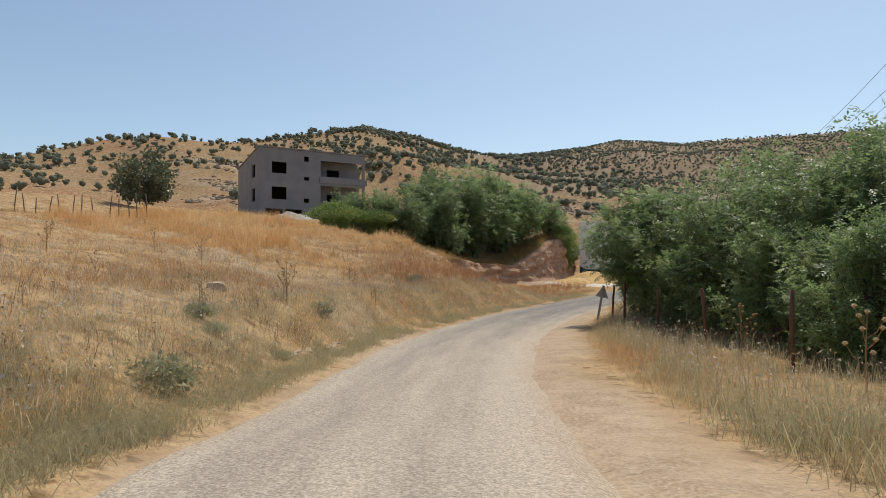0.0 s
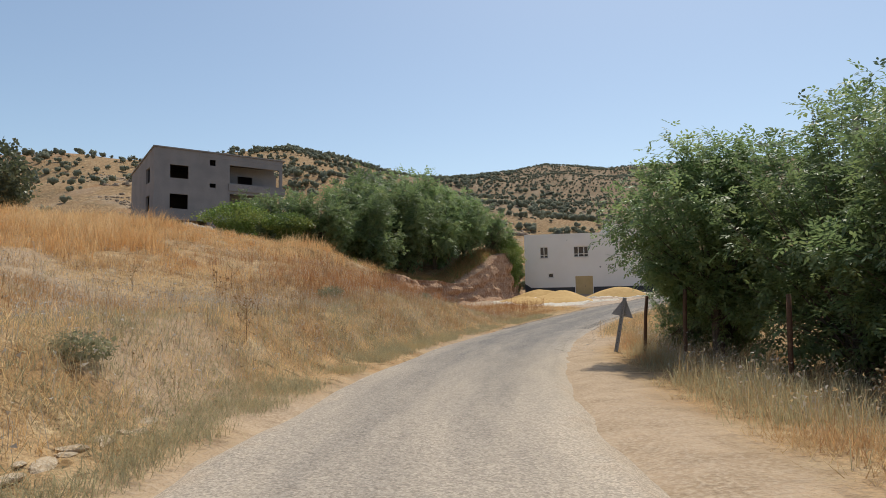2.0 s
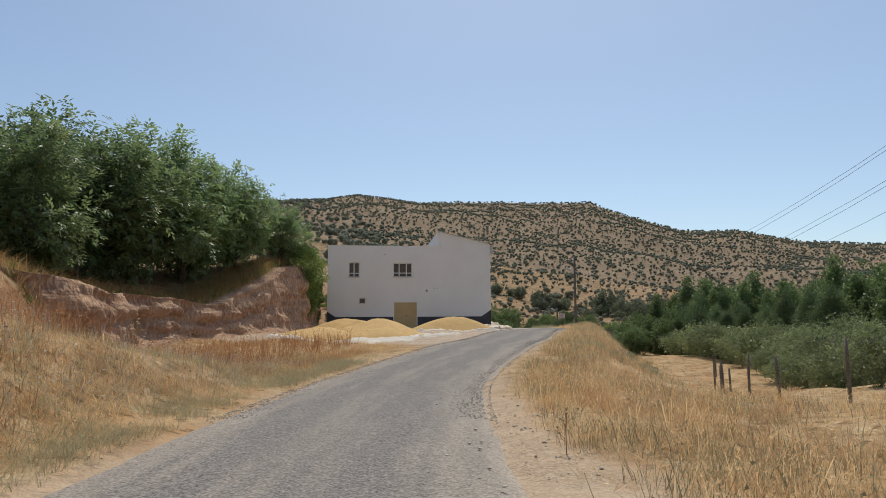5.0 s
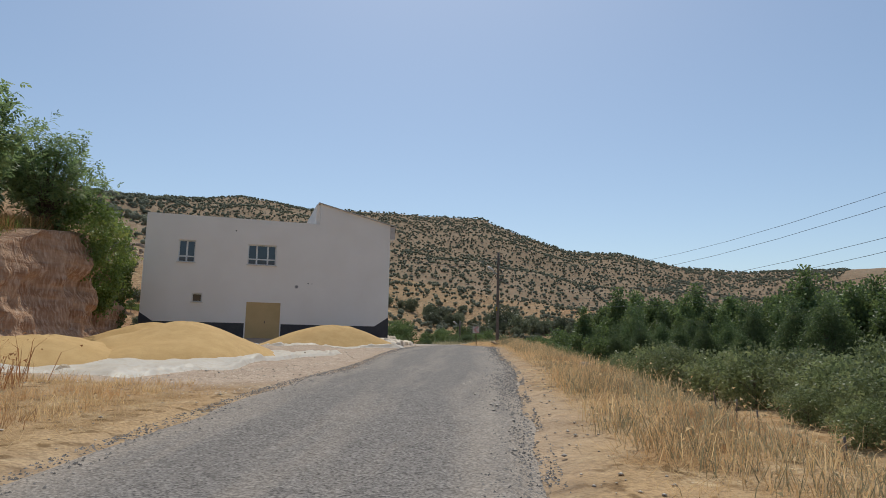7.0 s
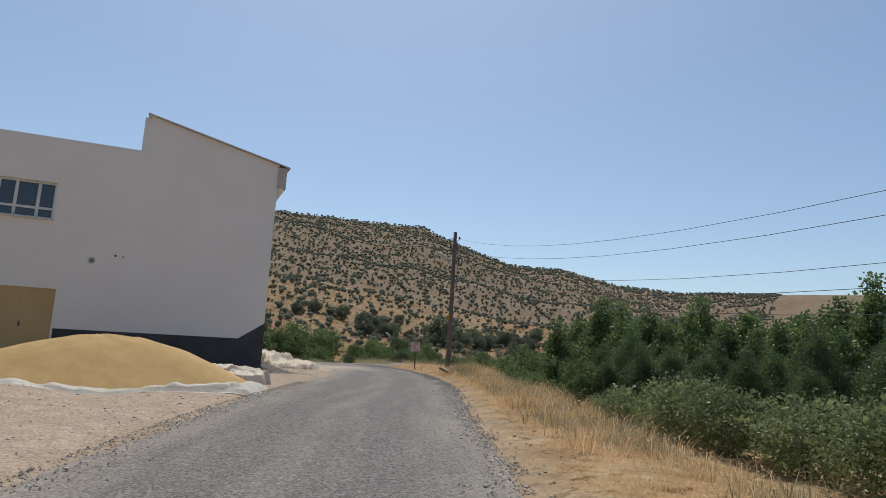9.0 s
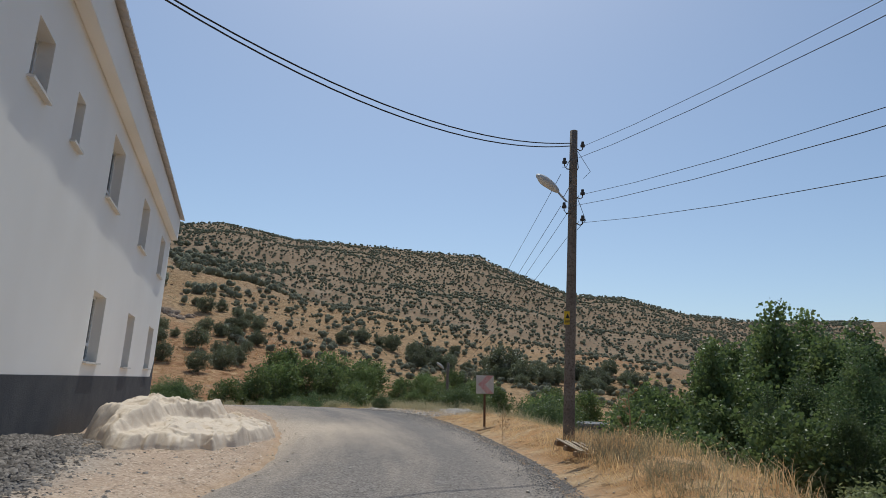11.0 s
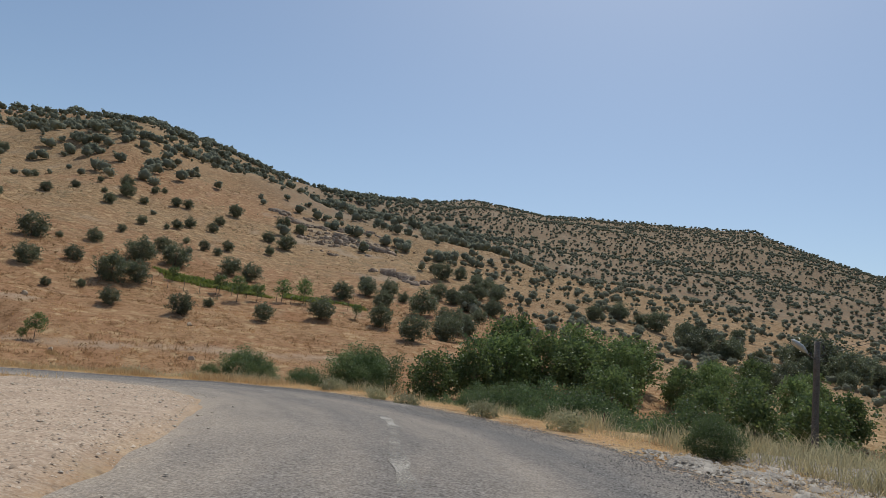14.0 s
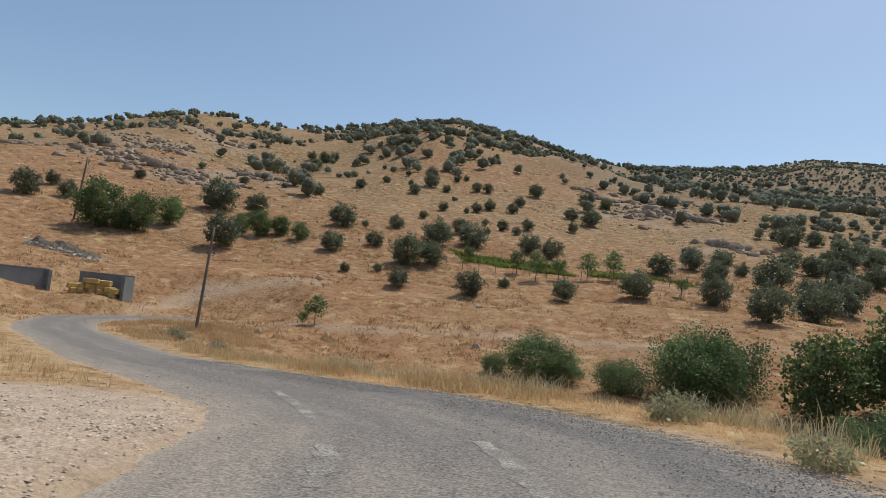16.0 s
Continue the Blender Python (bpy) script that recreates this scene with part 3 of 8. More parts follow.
# the cut bank's face, the ploughed red field, bare red slopes
face = smooth01((YY - 50) / 6) * smooth01((100 - YY) / 6) * smooth01((fs + 1.3) / 0.8) * smooth01((2.0 - fs + 0.6 * jit) / 0.8)
field = smooth01((YY - 150) / 8) * smooth01((255 - YY + 12 * jit) / 40) * smooth01((100 - XX) / 20) * (0.78 + 0.25 * jit)
patch = smooth01((fbm(XX, YY, 60, 22) - 0.25) / 0.5) * hill_r * 0.8
set_region(ground_me, "hill", hill_r)
set_region(ground_me, "maquis", 0.9 * smooth01((RR - 215 + 40 * fbm(XX, YY, 50, 26)) / 70) * smooth01((PHI + 9) / 14))
patch = patch * (1 - smooth01((RR - 210) / 80) * smooth01((PHI + 24) / 16))

slope = np.hypot(*np.gradient(ZZ, GY, GX))
strata = smooth01((fbm(XX * 0.25, ZZ * 4 + YY * 0.1, 26, 23) - 0.35) / 0.3) * smooth01((RR - 140) / 60)
crags = np.zeros_like(XX)
for cx, cy, sx, sy, _ in CRAGS:
    crags = np.maximum(crags, np.exp(-(((XX - cx) / sx) ** 2) - ((YY - cy) / sy) ** 2))
set_region(ground_me, "rock", 0.3 * smooth01((RR - 200) / 60) * strata * smooth01((fbm(XX, YY, 9, 24) + 0.2) / 0.6) + 0.5 * smooth01((crags + 0.5 * fbm(XX, YY, 6, 25) - 0.35) / 0.4))
# gravelled yard beside the house, the loop's inside, and the dusty verges
yard = smooth01((YY - 58 - np.maximum(15.5 - XX, 0) + 1.5 * jit) / 3) * smooth01((fs * -1 + 0.6) / 1.5) * smooth01((-D0 - HW0 + 0.3) / 0.6) * smooth01((126.6 + 0.8 * jit - YY) / 1.2) * smooth01((14 + D0) / 3 + (YY < 118) * 1.0)
verge = (0.9 - 0.2 * (D0 > 0) * smooth01((YY - 42) / 8)) * smooth01((HW0 + 0.45 + 0.45 * jit + 1.0 * (D0 > 0) * smooth01((44 - YY) / 8) + 0.35 * (D0 > 0) * smooth01((YY - 38) / 8) * smooth01((80 - YY) / 10) - np.abs(D0)) / 0.9) * (YY < 150)


def near_line(pts, wide):
    """1 on a track along the given plan points, 0 beside it."""
    p = catmull(np.array([(*q, 0, 0) for q in pts], float), 12)
    d = np.full(XX.shape, 99.0)
    for q in p:
        d = np.minimum(d, np.hypot(XX - q[0], YY - q[1]))
    return smooth01((wide - d + 0.35 * jit) / 0.8)


tracks = 0.65 * np.maximum.reduce([near_line([(9, 159), (7.2, 165), (7.8, 170), (11.5, 173.6), (17, 176.6)], 1.3), near_line([(9, 158.8), (17.2, 163.2), (25, 164.4), (32.7, 166.4), (42, 167.8), (50, 169), (64, 172)], 1.0), near_line([(-2, 20), (-12, 33), (-20, 40), (-24, 52), (-23, 70), (-20, 84)], 1.6)])
ledge = near_line([(33, 180.2), (38.6, 180), (43.3, 181.1), (51, 182), (60, 182.6)], 0.5)
set_region(ground_me, "soil", np.maximum.reduce([face, field, patch, ledge]))
set_region(ground_me, "gravel", yard)
# grey crushed stone on the outer shoulder of the bend and along the house's plinth
LX, LY = (XX - 33.48) * 0.9624 - (YY - 85.32) * 0.2718, (XX - 33.48) * 0.2718 + (YY - 85.32) * 0.9624
shoulder = smooth01((D0 - HW0 + 0.6) / 0.6) * smooth01((5.6 + jit - D0 + HW0) / 1.2) * smooth01((YY - 102.5 + jit) / 2) * smooth01((113.6 - YY + jit) / 2.0)
plinth = smooth01((1.3 + 0.6 * jit - LX) / 0.5) * smooth01((LX + 1) / 0.5) * smooth01((LY + 0.8) / 0.8) * smooth01((7.2 - LY) / 1.0)
set_region(ground_me, "rubble", np.maximum(shoulder * (0.75 + 0.4 * jit), 0.8 * plinth))
set_region(ground_me, "dirt", np.maximum(verge, tracks))
ground_me.materials.append(ground_material())
ground = tagged(new("ground", ground_me), "dry golden hillside ground with red earth and pale gravel", "ground", kind="structure")


def build_road():
    us = np.linspace(-1, 1, 15)
    nrm = np.stack([CL_WAY[:, 1], -CL_WAY[:, 0]], -1)
    S = np.cumsum(np.r_[0, np.hypot(*np.diff(CL[:, :2], axis=0).T)])
    fine = np.arange(0, S[-1], 0.35)
    c = np.stack([np.interp(fine, S, CL[:, k]) for k in range(4)], -1)
    nn = np.stack([np.interp(fine, S, nrm[:, k]) for k in range(2)], -1)
    edge_l, edge_r = 0.12 * fbm(fine, fine * 0, 2.6, 31), 0.12 * fbm(fine, fine * 0 + 9, 2.6, 32)
    w = c[:, 3:4] + np.where(us < 0, edge_l[:, None], edge_r[:, None]) * np.abs(us) ** 4
    X = c[:, :1] + nn[:, :1] * us * w
    Y = c[:, 1:2] + nn[:, 1:] * us * w
    Z = c[:, 2:3] + 0.05 * (1 - us**2) + 0.012 * fbm(X, Y, 1.5, 33) - 0.11 * (np.abs(us) > 0.99)
    return grid_mesh("road", X, Y, Z), us, fine


road_me, road_us, road_s = build_road()
early = smooth01((78 - road_s) / 30)[:, None]
road_dust = np.abs(road_us)[None] ** 5 * 0.75 + early * (0.62 + 0.2 * road_us[None]) + 0.10 * np.cos(road_us * 9)[None]
road_dust = road_dust + 0.10 - 0.10 * smooth01((road_s - 60) / 30)[:, None]
# dust spilled over the road by the yard, wheel tracks round the bend
road_dust += 0.75 * np.exp(-(((road_s - 146) / 3.5) ** 2))[:, None] * smooth01((0.25 - road_us) / 0.5)[None]
road_dust += (0.22 * smooth01((road_s - 135) / 15) * smooth01((185 - road_s) / 15))[:, None] * (np.exp(-(((road_us + 0.45) / 0.14) ** 2)) + np.exp(-(((road_us - 0.15) / 0.12) ** 2)))[None]
ya = road_me.attributes.new("dust", "FLOAT", "POINT")
ya.data.foreach_set("value", road_dust.astype(np.float32).ravel())
# loose dark chips along the outer edge, and coordinates along and across the lane
fresh = smooth01((road_us - 0.62) / 0.3)[None] * smooth01((road_s - 112) / 12)[:, None] + smooth01((road_us - 0.2) / 0.3)[None] * (0.75 * smooth01((road_s - 146) / 12) * smooth01((190 - road_s) / 6))[:, None]
earth = smooth01((np.abs(road_us) - 0.55) / 0.45)[None] * (0.3 + 0.6 * smooth01((75 - road_s) / 35))[:, None]
for nm, val in (("earth", earth), ("fresh", np.clip(fresh, 0, 1)), ("across", np.broadcast_to(road_us[None] * 2.4, road_dust.shape)), ("along", np.broadcast_to(road_s[:, None], road_dust.shape))):
    ya = road_me.attributes.new(nm, "FLOAT", "POINT")
    ya.data.foreach_set("value", np.ascontiguousarray(val).astype(np.float32).ravel())
road_me.materials.append(M_ASPHALT)
road = tagged(new("road", road_me), "narrow worn grey chip-sealed country road with dusty edges", "road", kind="structure")


# ---- the eroded face of the cut bank ----
def bank_face():
    fx = np.array([p[0] for p in FOOT], float)
    fy = np.array([p[1] for p in FOOT], float)
    ys = np.arange(54.0, 95.5, 0.11)
    vs = np.r_[np.linspace(0, 1, 26), 1.06]
    S, Vv = np.meshgrid(ys, vs, indexing="ij")
    gully = 0.5 * (1 - 2 * np.abs(fbm(S, S * 0 + 3, 1.7, 61, 3))) + 0.28 * fbm(S, Vv * 1.6, 0.6, 62, 4)
    ledge = 0.2 * np.sin(Vv * 15 + 1.5 * fbm(S, Vv, 3.0, 63, 2)) + 0.2 * fbm(S * 0.6, Vv * 4, 0.6, 64, 4)
    inside = np.sin(np.clip(Vv, 0, 1) * math.pi) ** 0.5
    f = -0.75 + 0.9 * smooth01(Vv * 3.2) ** 0.6 * 0.75 + 0.55 * Vv + inside * (gully + ledge) * 0.9
    f = np.where(Vv > 1.01, 2.15, f) + 0.25 * fbm(S, S * 0, 2.2, 65, 2) * (Vv < 1.01) + 3.0 * smooth01((58 - S) / 4)
    foot = np.interp(S, fy, fx)
    X = foot - f / 0.93
    z0 = height(foot[:, :1] + 1.2, S[:, :1]) - 0.08
    z1 = height(foot[:, :1] - 2.1 / 0.93, S[:, :1]) + 0.03
    Z = z0 + (z1 - z0) * np.clip(Vv, 0, 1) ** 1.15 + 0.05 * fbm(S, Vv * 3, 0.4, 66, 2) * inside
    Z = np.where(Vv > 1.01, height(X, S) - 0.03, Z)
    me = grid_mesh("cut_bank", X, S, Z)
    m = mat("eroded_red_earth", (0.43, 0.265, 0.165), (0.29, 0.16, 0.095), 1.4, 0.97, 1.0, 7.0, (0.56, 0.39, 0.28), spec=0.1, bump_dist=0.12)
    n, l = m.node_tree.nodes, m.node_tree.links
    mp = n.new("ShaderNodeMapping")
    mp.inputs["Scale"].default_value = (1, 1.6, 0.35)
    co = n["Texture Coordinate"]
    l.new(co.outputs["Object"], mp.inputs["Vector"])
    l.new(mp.outputs[0], n["Noise Texture.001"].inputs["Vector"])
    mq = n.new("ShaderNodeMapping")
    mq.inputs["Scale"].default_value = (0.3, 0.3, 2.2)
    l.new(co.outputs["Object"], mq.inputs["Vector"])
    l.new(mq.outputs[0], n["Noise Texture"].inputs["Vector"])
    me.materials.append(m)
    return tagged(new("cut_bank", me), "eroded dark red earth face of the cut bank", "bank", kind="structure")


bank_face()


# ---- helpers for built things ----
def wall_bm(bm, u0, u1, v0, v1, thick, holes, at):
    """A wall with openings: at(u, v, w) gives the place of a point u along, v up, w inward."""
    us = sorted({u0, u1, *[h[0] for h in holes], *[h[1] for h in holes]})
    vs = sorted({v0, v1, *[h[2] for h in holes], *[h[3] for h in holes]})
    solid = {}
    for i in range(len(us) - 1):
        for j in range(len(vs) - 1):
            cu, cv = (us[i] + us[i + 1]) / 2, (vs[j] + vs[j + 1]) / 2
            solid[i, j] = not any(h[0] < cu < h[1] and h[2] < cv < h[3] for h in holes)

    def quad(*p):
        bm.faces.new([bm.verts.new(at(*q)) for q in p])

    for (i, j), ok in solid.items():
        if not ok:
            continue
        a, b, c, d = us[i], us[i + 1], vs[j], vs[j + 1]
        quad((a, c, 0), (b, c, 0), (b, d, 0), (a, d, 0))
        quad((a, c, thick), (a, d, thick), (b, d, thick), (b, c, thick))
        for di, dj, e in ((-1, 0, ((a, c), (a, d))), (1, 0, ((b, d), (b, c))), (0, -1, ((b, c), (a, c))), (0, 1, ((a, d), (b, d)))):
            if not solid.get((i + di, j + dj), False):
                (p, q), (r, s) = e
                quad((p, q, 0), (r, s, 0), (r, s, thick), (p, q, thick))
    bmesh.ops.remove_doubles(bm, verts=bm.verts, dist=0.0005)
    bmesh.ops.recalc_face_normals(bm, faces=bm.faces)
    return bm


def obox(bm, at, u0, u1, v0, v1, w0, w1):
    """A box in a wall's own directions."""
    vs = [bm.verts.new(at(u, v, w)) for u in (u0, u1) for v in (v0, v1) for w in (w0, w1)]
    for f in ((0, 1, 3, 2), (4, 6, 7, 5), (0, 4, 5, 1), (2, 3, 7, 6), (0, 2, 6, 4), (1, 5, 7, 3)):
        bm.faces.new([vs[k] for k in f])
    return bm


def closed(bm):
    bmesh.ops.recalc_face_normals(bm, faces=bm.faces)
    return bm


def pvc_window(parent, at, u0, u1, v0, v1, deep, mullions, transom, sill=0.09):
    """A white plastic window set back in its opening, with panes and a stone sill."""
    win = part("window", closed(obox(bmesh.new(), at, u0, u1, v0, v0 + 0.06, deep - 0.01, deep + 0.07)), M_PVC, parent)
    f = bmesh.new()
    obox(f, at, u0, u0 + 0.07, v0 + 0.06, v1, deep, deep + 0.07)
    obox(f, at, u1 - 0.07, u1, v0 + 0.06, v1, deep, deep + 0.07)
    obox(f, at, u0 + 0.07, u1 - 0.07, v1 - 0.07, v1, deep, deep + 0.07)
    cols = [u0 + 0.07 + (u1 - u0 - 0.14) * m for m in mullions]
    for c in cols:
        obox(f, at, c - 0.05, c + 0.05, v0 + 0.06, v1 - 0.07, deep - 0.012, deep + 0.06)
    if transom:
        obox(f, at, u0 + 0.07, u1 - 0.07, v0 + transom, v0 + transom + 0.08, deep - 0.006, deep + 0.066)
    part("window_frame", closed(f), M_PVC, win)
    edges = [u0 + 0.07, *cols, u1 - 0.07]
    for a, b in zip(edges, edges[1:]):
        part("pane", closed(obox(bmesh.new(), at, a, b, v0 + 0.06, v1 - 0.07, deep + 0.03, deep + 0.036)), M_GLASS, win)
    part("window_sill", closed(obox(bmesh.new(), at, u0 - 0.06, u1 + 0.06, v0 - 0.045, v0, -sill, deep)), M_SILL, win)
    return win


M_SILL = mat("cream_stone_sill", (0.76, 0.72, 0.66), (0.70, 0.65, 0.58), 4, 0.7, 0.1)
M_SHEET = mat("painted_roof_sheet", (0.62, 0.58, 0.55), (0.5, 0.46, 0.43), 2, 0.5, 0.1)


# ---- the white house by the bend ----
def build_house():
    h = empty("farm_house", pose(33.48, 85.32, 1.35, 0, 0, -15.77))
    tagged(h, "white plastered two-storey farm house with black plinth and tan metal door", "house")
    W, D, EAVE = 15.1, 21.9, 6.8
    gab = lambda u, v, w: (u, w, v)
    lon = lambda u, v, w: (-w, u, v)
    back = lambda u, v, w: (u, D - w, v)
    lef = lambda u, v, w: (-W + w, u, v)
    g_holes = [(-13.2, -12.22, 4.62, 5.98), (-9.12, -7.38, 4.66, 5.94), (-12.25, -11.64, 2.2, 2.73), (-9.02, -6.95, 0.02, 2.3)]
    bm = wall_bm(bmesh.new(), -W, 0, -0.5, 7.55, 0.3, g_holes, gab)
    # the raised part over the road side, under the sloping roof
    for f in ([(-4.72, 0, 7.55), (0, 0, 7.55), (0, 0, 7.80), (-4.72, 0, 8.92)], [(-4.72, 0.3, 7.55), (-4.72, 0.3, 8.92), (0, 0.3, 7.80), (0, 0.3, 7.55)],
              [(-4.72, 0, 7.55), (-4.72, 0, 8.92), (-4.72, 0.3, 8.92), (-4.72, 0.3, 7.55)], [(-4.72, 0, 8.92), (0, 0, 7.80), (0, 0.3, 7.80), (-4.72, 0.3, 8.92)]):
        bm.faces.new([bm.verts.new(p) for p in f])
    part("gable_wall", bm, M_PLASTER, h)
    ups = [(2.15, 3.0, 4.9, 5.8), (4.62, 5.2, 4.9, 5.78), (8.0, 9.5, 4.85, 6.3), (13.35, 14.85, 4.85, 6.3), (18.65, 20.1, 4.85, 6.3)]
    lows = [(8.45, 9.95, 1.33, 2.85), (13.6, 15.0, 1.33, 2.87), (18.8, 20.35, 1.4, 2.9)]
    part("road_side_wall", wall_bm(bmesh.new(), 0.3, D, -0.5, EAVE + 0.9, 0.3, ups + lows, lon), M_PLASTER, h)
    part("far_wall", wall_bm(bmesh.new(), -W, -0.3, -0.5, 7.55, 0.3, [], back), M_PLASTER, h)
    part("yard_side_wall", wall_bm(bmesh.new(), 0.3, D - 0.3, -0.5, 7.55, 0.3, [], lef), M_PLASTER, h)
    part("upper_wall", box(-4.95, 0.3, 7.3, -4.72, D, 8.92), M_PLASTER, h)
    part("flat_roof", box(-W + 0.3, 0.3, 7.1, -4.95, D - 0.3, 7.3), M_CONCRETE, h)
    part("upper_floor", box(-W + 0.3, 0.3, 3.4, -0.3, D - 0.3, 3.6), M_INSIDE, h)
    # sloping roof of ribbed sheet
    vs, fs = [], []
    n = 146
    for i in range(n + 1):
        y = -0.12 + (D + 0.24) * i / n
        r = 0.025 if i % 2 else 0.0
        vs += [(-4.85, y, 8.99 + r), (0.42, y, 7.74 + r), (-4.85, y, 8.94 + r), (0.42, y, 7.69 + r)]
    for i in range(n):
        a = 4 * i
        fs += [(a, a + 1, a + 5, a + 4), (a + 2, a + 6, a + 7, a + 3), (a + 1, a + 3, a + 7, a + 5), (a, a + 4, a + 6, a + 2)]
    fs += [(0, 2, 3, 1), (4 * n, 4 * n + 1, 4 * n + 3, 4 * n + 2)]
    link_mesh("roof", vs, fs, M_SHEET, h)
    part("cornice", box(0.0, -0.03, 6.78, 0.26, D + 0.02, 7.68, 0.015), M_PLASTER, h)
    # ribbed verge sheet at the eave's end
    vs, fs = [], []
    for i in range(31):
        z, r = 6.86 + 0.85 * i / 30, 0.02 if i % 2 else 0.0
        vs += [(-0.02, -0.035 - r, z), (0.30 + r, -0.035 - r, z), (0.30 + r, 0.35, z)]
    for i in range(30):
        a = 3 * i
        fs += [(a, a + 1, a + 4, a + 3), (a + 1, a + 2, a + 5, a + 4)]
    link_mesh("verge_sheet", vs, fs, M_SHEET, h)
    # black plinth with its corners swept up
    t = 0.014
    for name, poly, at in (
        ("gable_plinth", [[(-W - t, -0.5), (-9.1, -0.5), (-9.1, 0.98), (-14.35, 0.98), (-W - t, 1.5)], [(-6.88, -0.5), (t, -0.5), (t, 1.62), (-0.9, 1.0), (-6.88, 0.98)]], gab),
        ("road_side_plinth", [[(0.0, -0.5), (D + t, -0.5), (D + t, 1.75), (D - 0.7, 1.1), (0.0, 0.98)]], lon),
    ):
        b = bmesh.new()
        for pl in poly:
            lo = [b.verts.new(at(u, v, -t)) for u, v in pl]
            hi = [b.verts.new(at(u, v, 0.01)) for u, v in pl]
            b.faces.new(lo)
            b.faces.new(hi[::-1])
            for i in range(len(pl)):
                j = (i + 1) % len(pl)
                b.faces.new((lo[i], hi[i], hi[j], lo[j]))
        part(name, closed(b), M_BLACKBASE, h)
    pvc_window(h, gab, -13.2, -12.22, 4.62, 5.98, 0.12, (0.5,), 0.32)
    pvc_window(h, gab, -9.12, -7.38, 4.66, 5.94, 0.12, (0.3, 0.72), 0.32)
    pvc_window(h, gab, -12.25, -11.64, 2.2, 2.73, 0.1, (), 0)
    for u0, u1, v0, v1 in ups + lows:
        small = u1 - u0 < 1
        pvc_window(h, lon, u0, u1, v0, v1, 0.22, () if small else (0.5,), 0 if small else 0.36)
    # door of tan sheet metal: two leaves, ribs, handle
    door = part("door", closed(obox(bmesh.new(), gab, -9.02, -6.95, 0.02, 2.3, 0.05, 0.09)), M_DOOR, h, "tan sheet-metal double door")
    f = bmesh.new()
    for u in (-9.02, -7.99, -7.01):
        obox(f, gab, u, u + 0.06, 0.02, 2.3, 0.03, 0.05)
    for v in (0.02, 1.1, 2.24):
        obox(f, gab, -8.96, -7.07, v, v + 0.06, 0.035, 0.05)
    part("door_frame", closed(f), M_DOOR, door)
    part("handle", closed(obox(bmesh.new(), gab, -7.9, -7.86, 1.0, 1.16, -0.01, 0.03)), M_DARKMETAL, door)
    # stove-pipe hole, small wall marks
    vs, fs = tube([(-6.02, 0.04, 3.38), (-6.02, -0.012, 3.38)], [0.13, 0.13], 14)
    link_mesh("flue_ring", vs, fs, M_SILL, h)
    link_mesh("flue_cover", *tube([(-6.02, -0.010, 3.38), (-6.02, -0.018, 3.38)], [0.085, 0.085], 14), M_CONCRETE, h)
    for x, z, r in ((-5.3, 3.62, 0.045), (-5.05, 3.6, 0.03), (-9.9, 6.75, 0.05)):
        link_mesh("wall_mark", *tube([(x, 0.01, z), (x, -0.006, z)], [r, r * 0.9], 7), M_DARKMETAL, h)
    return h


house = build_house()


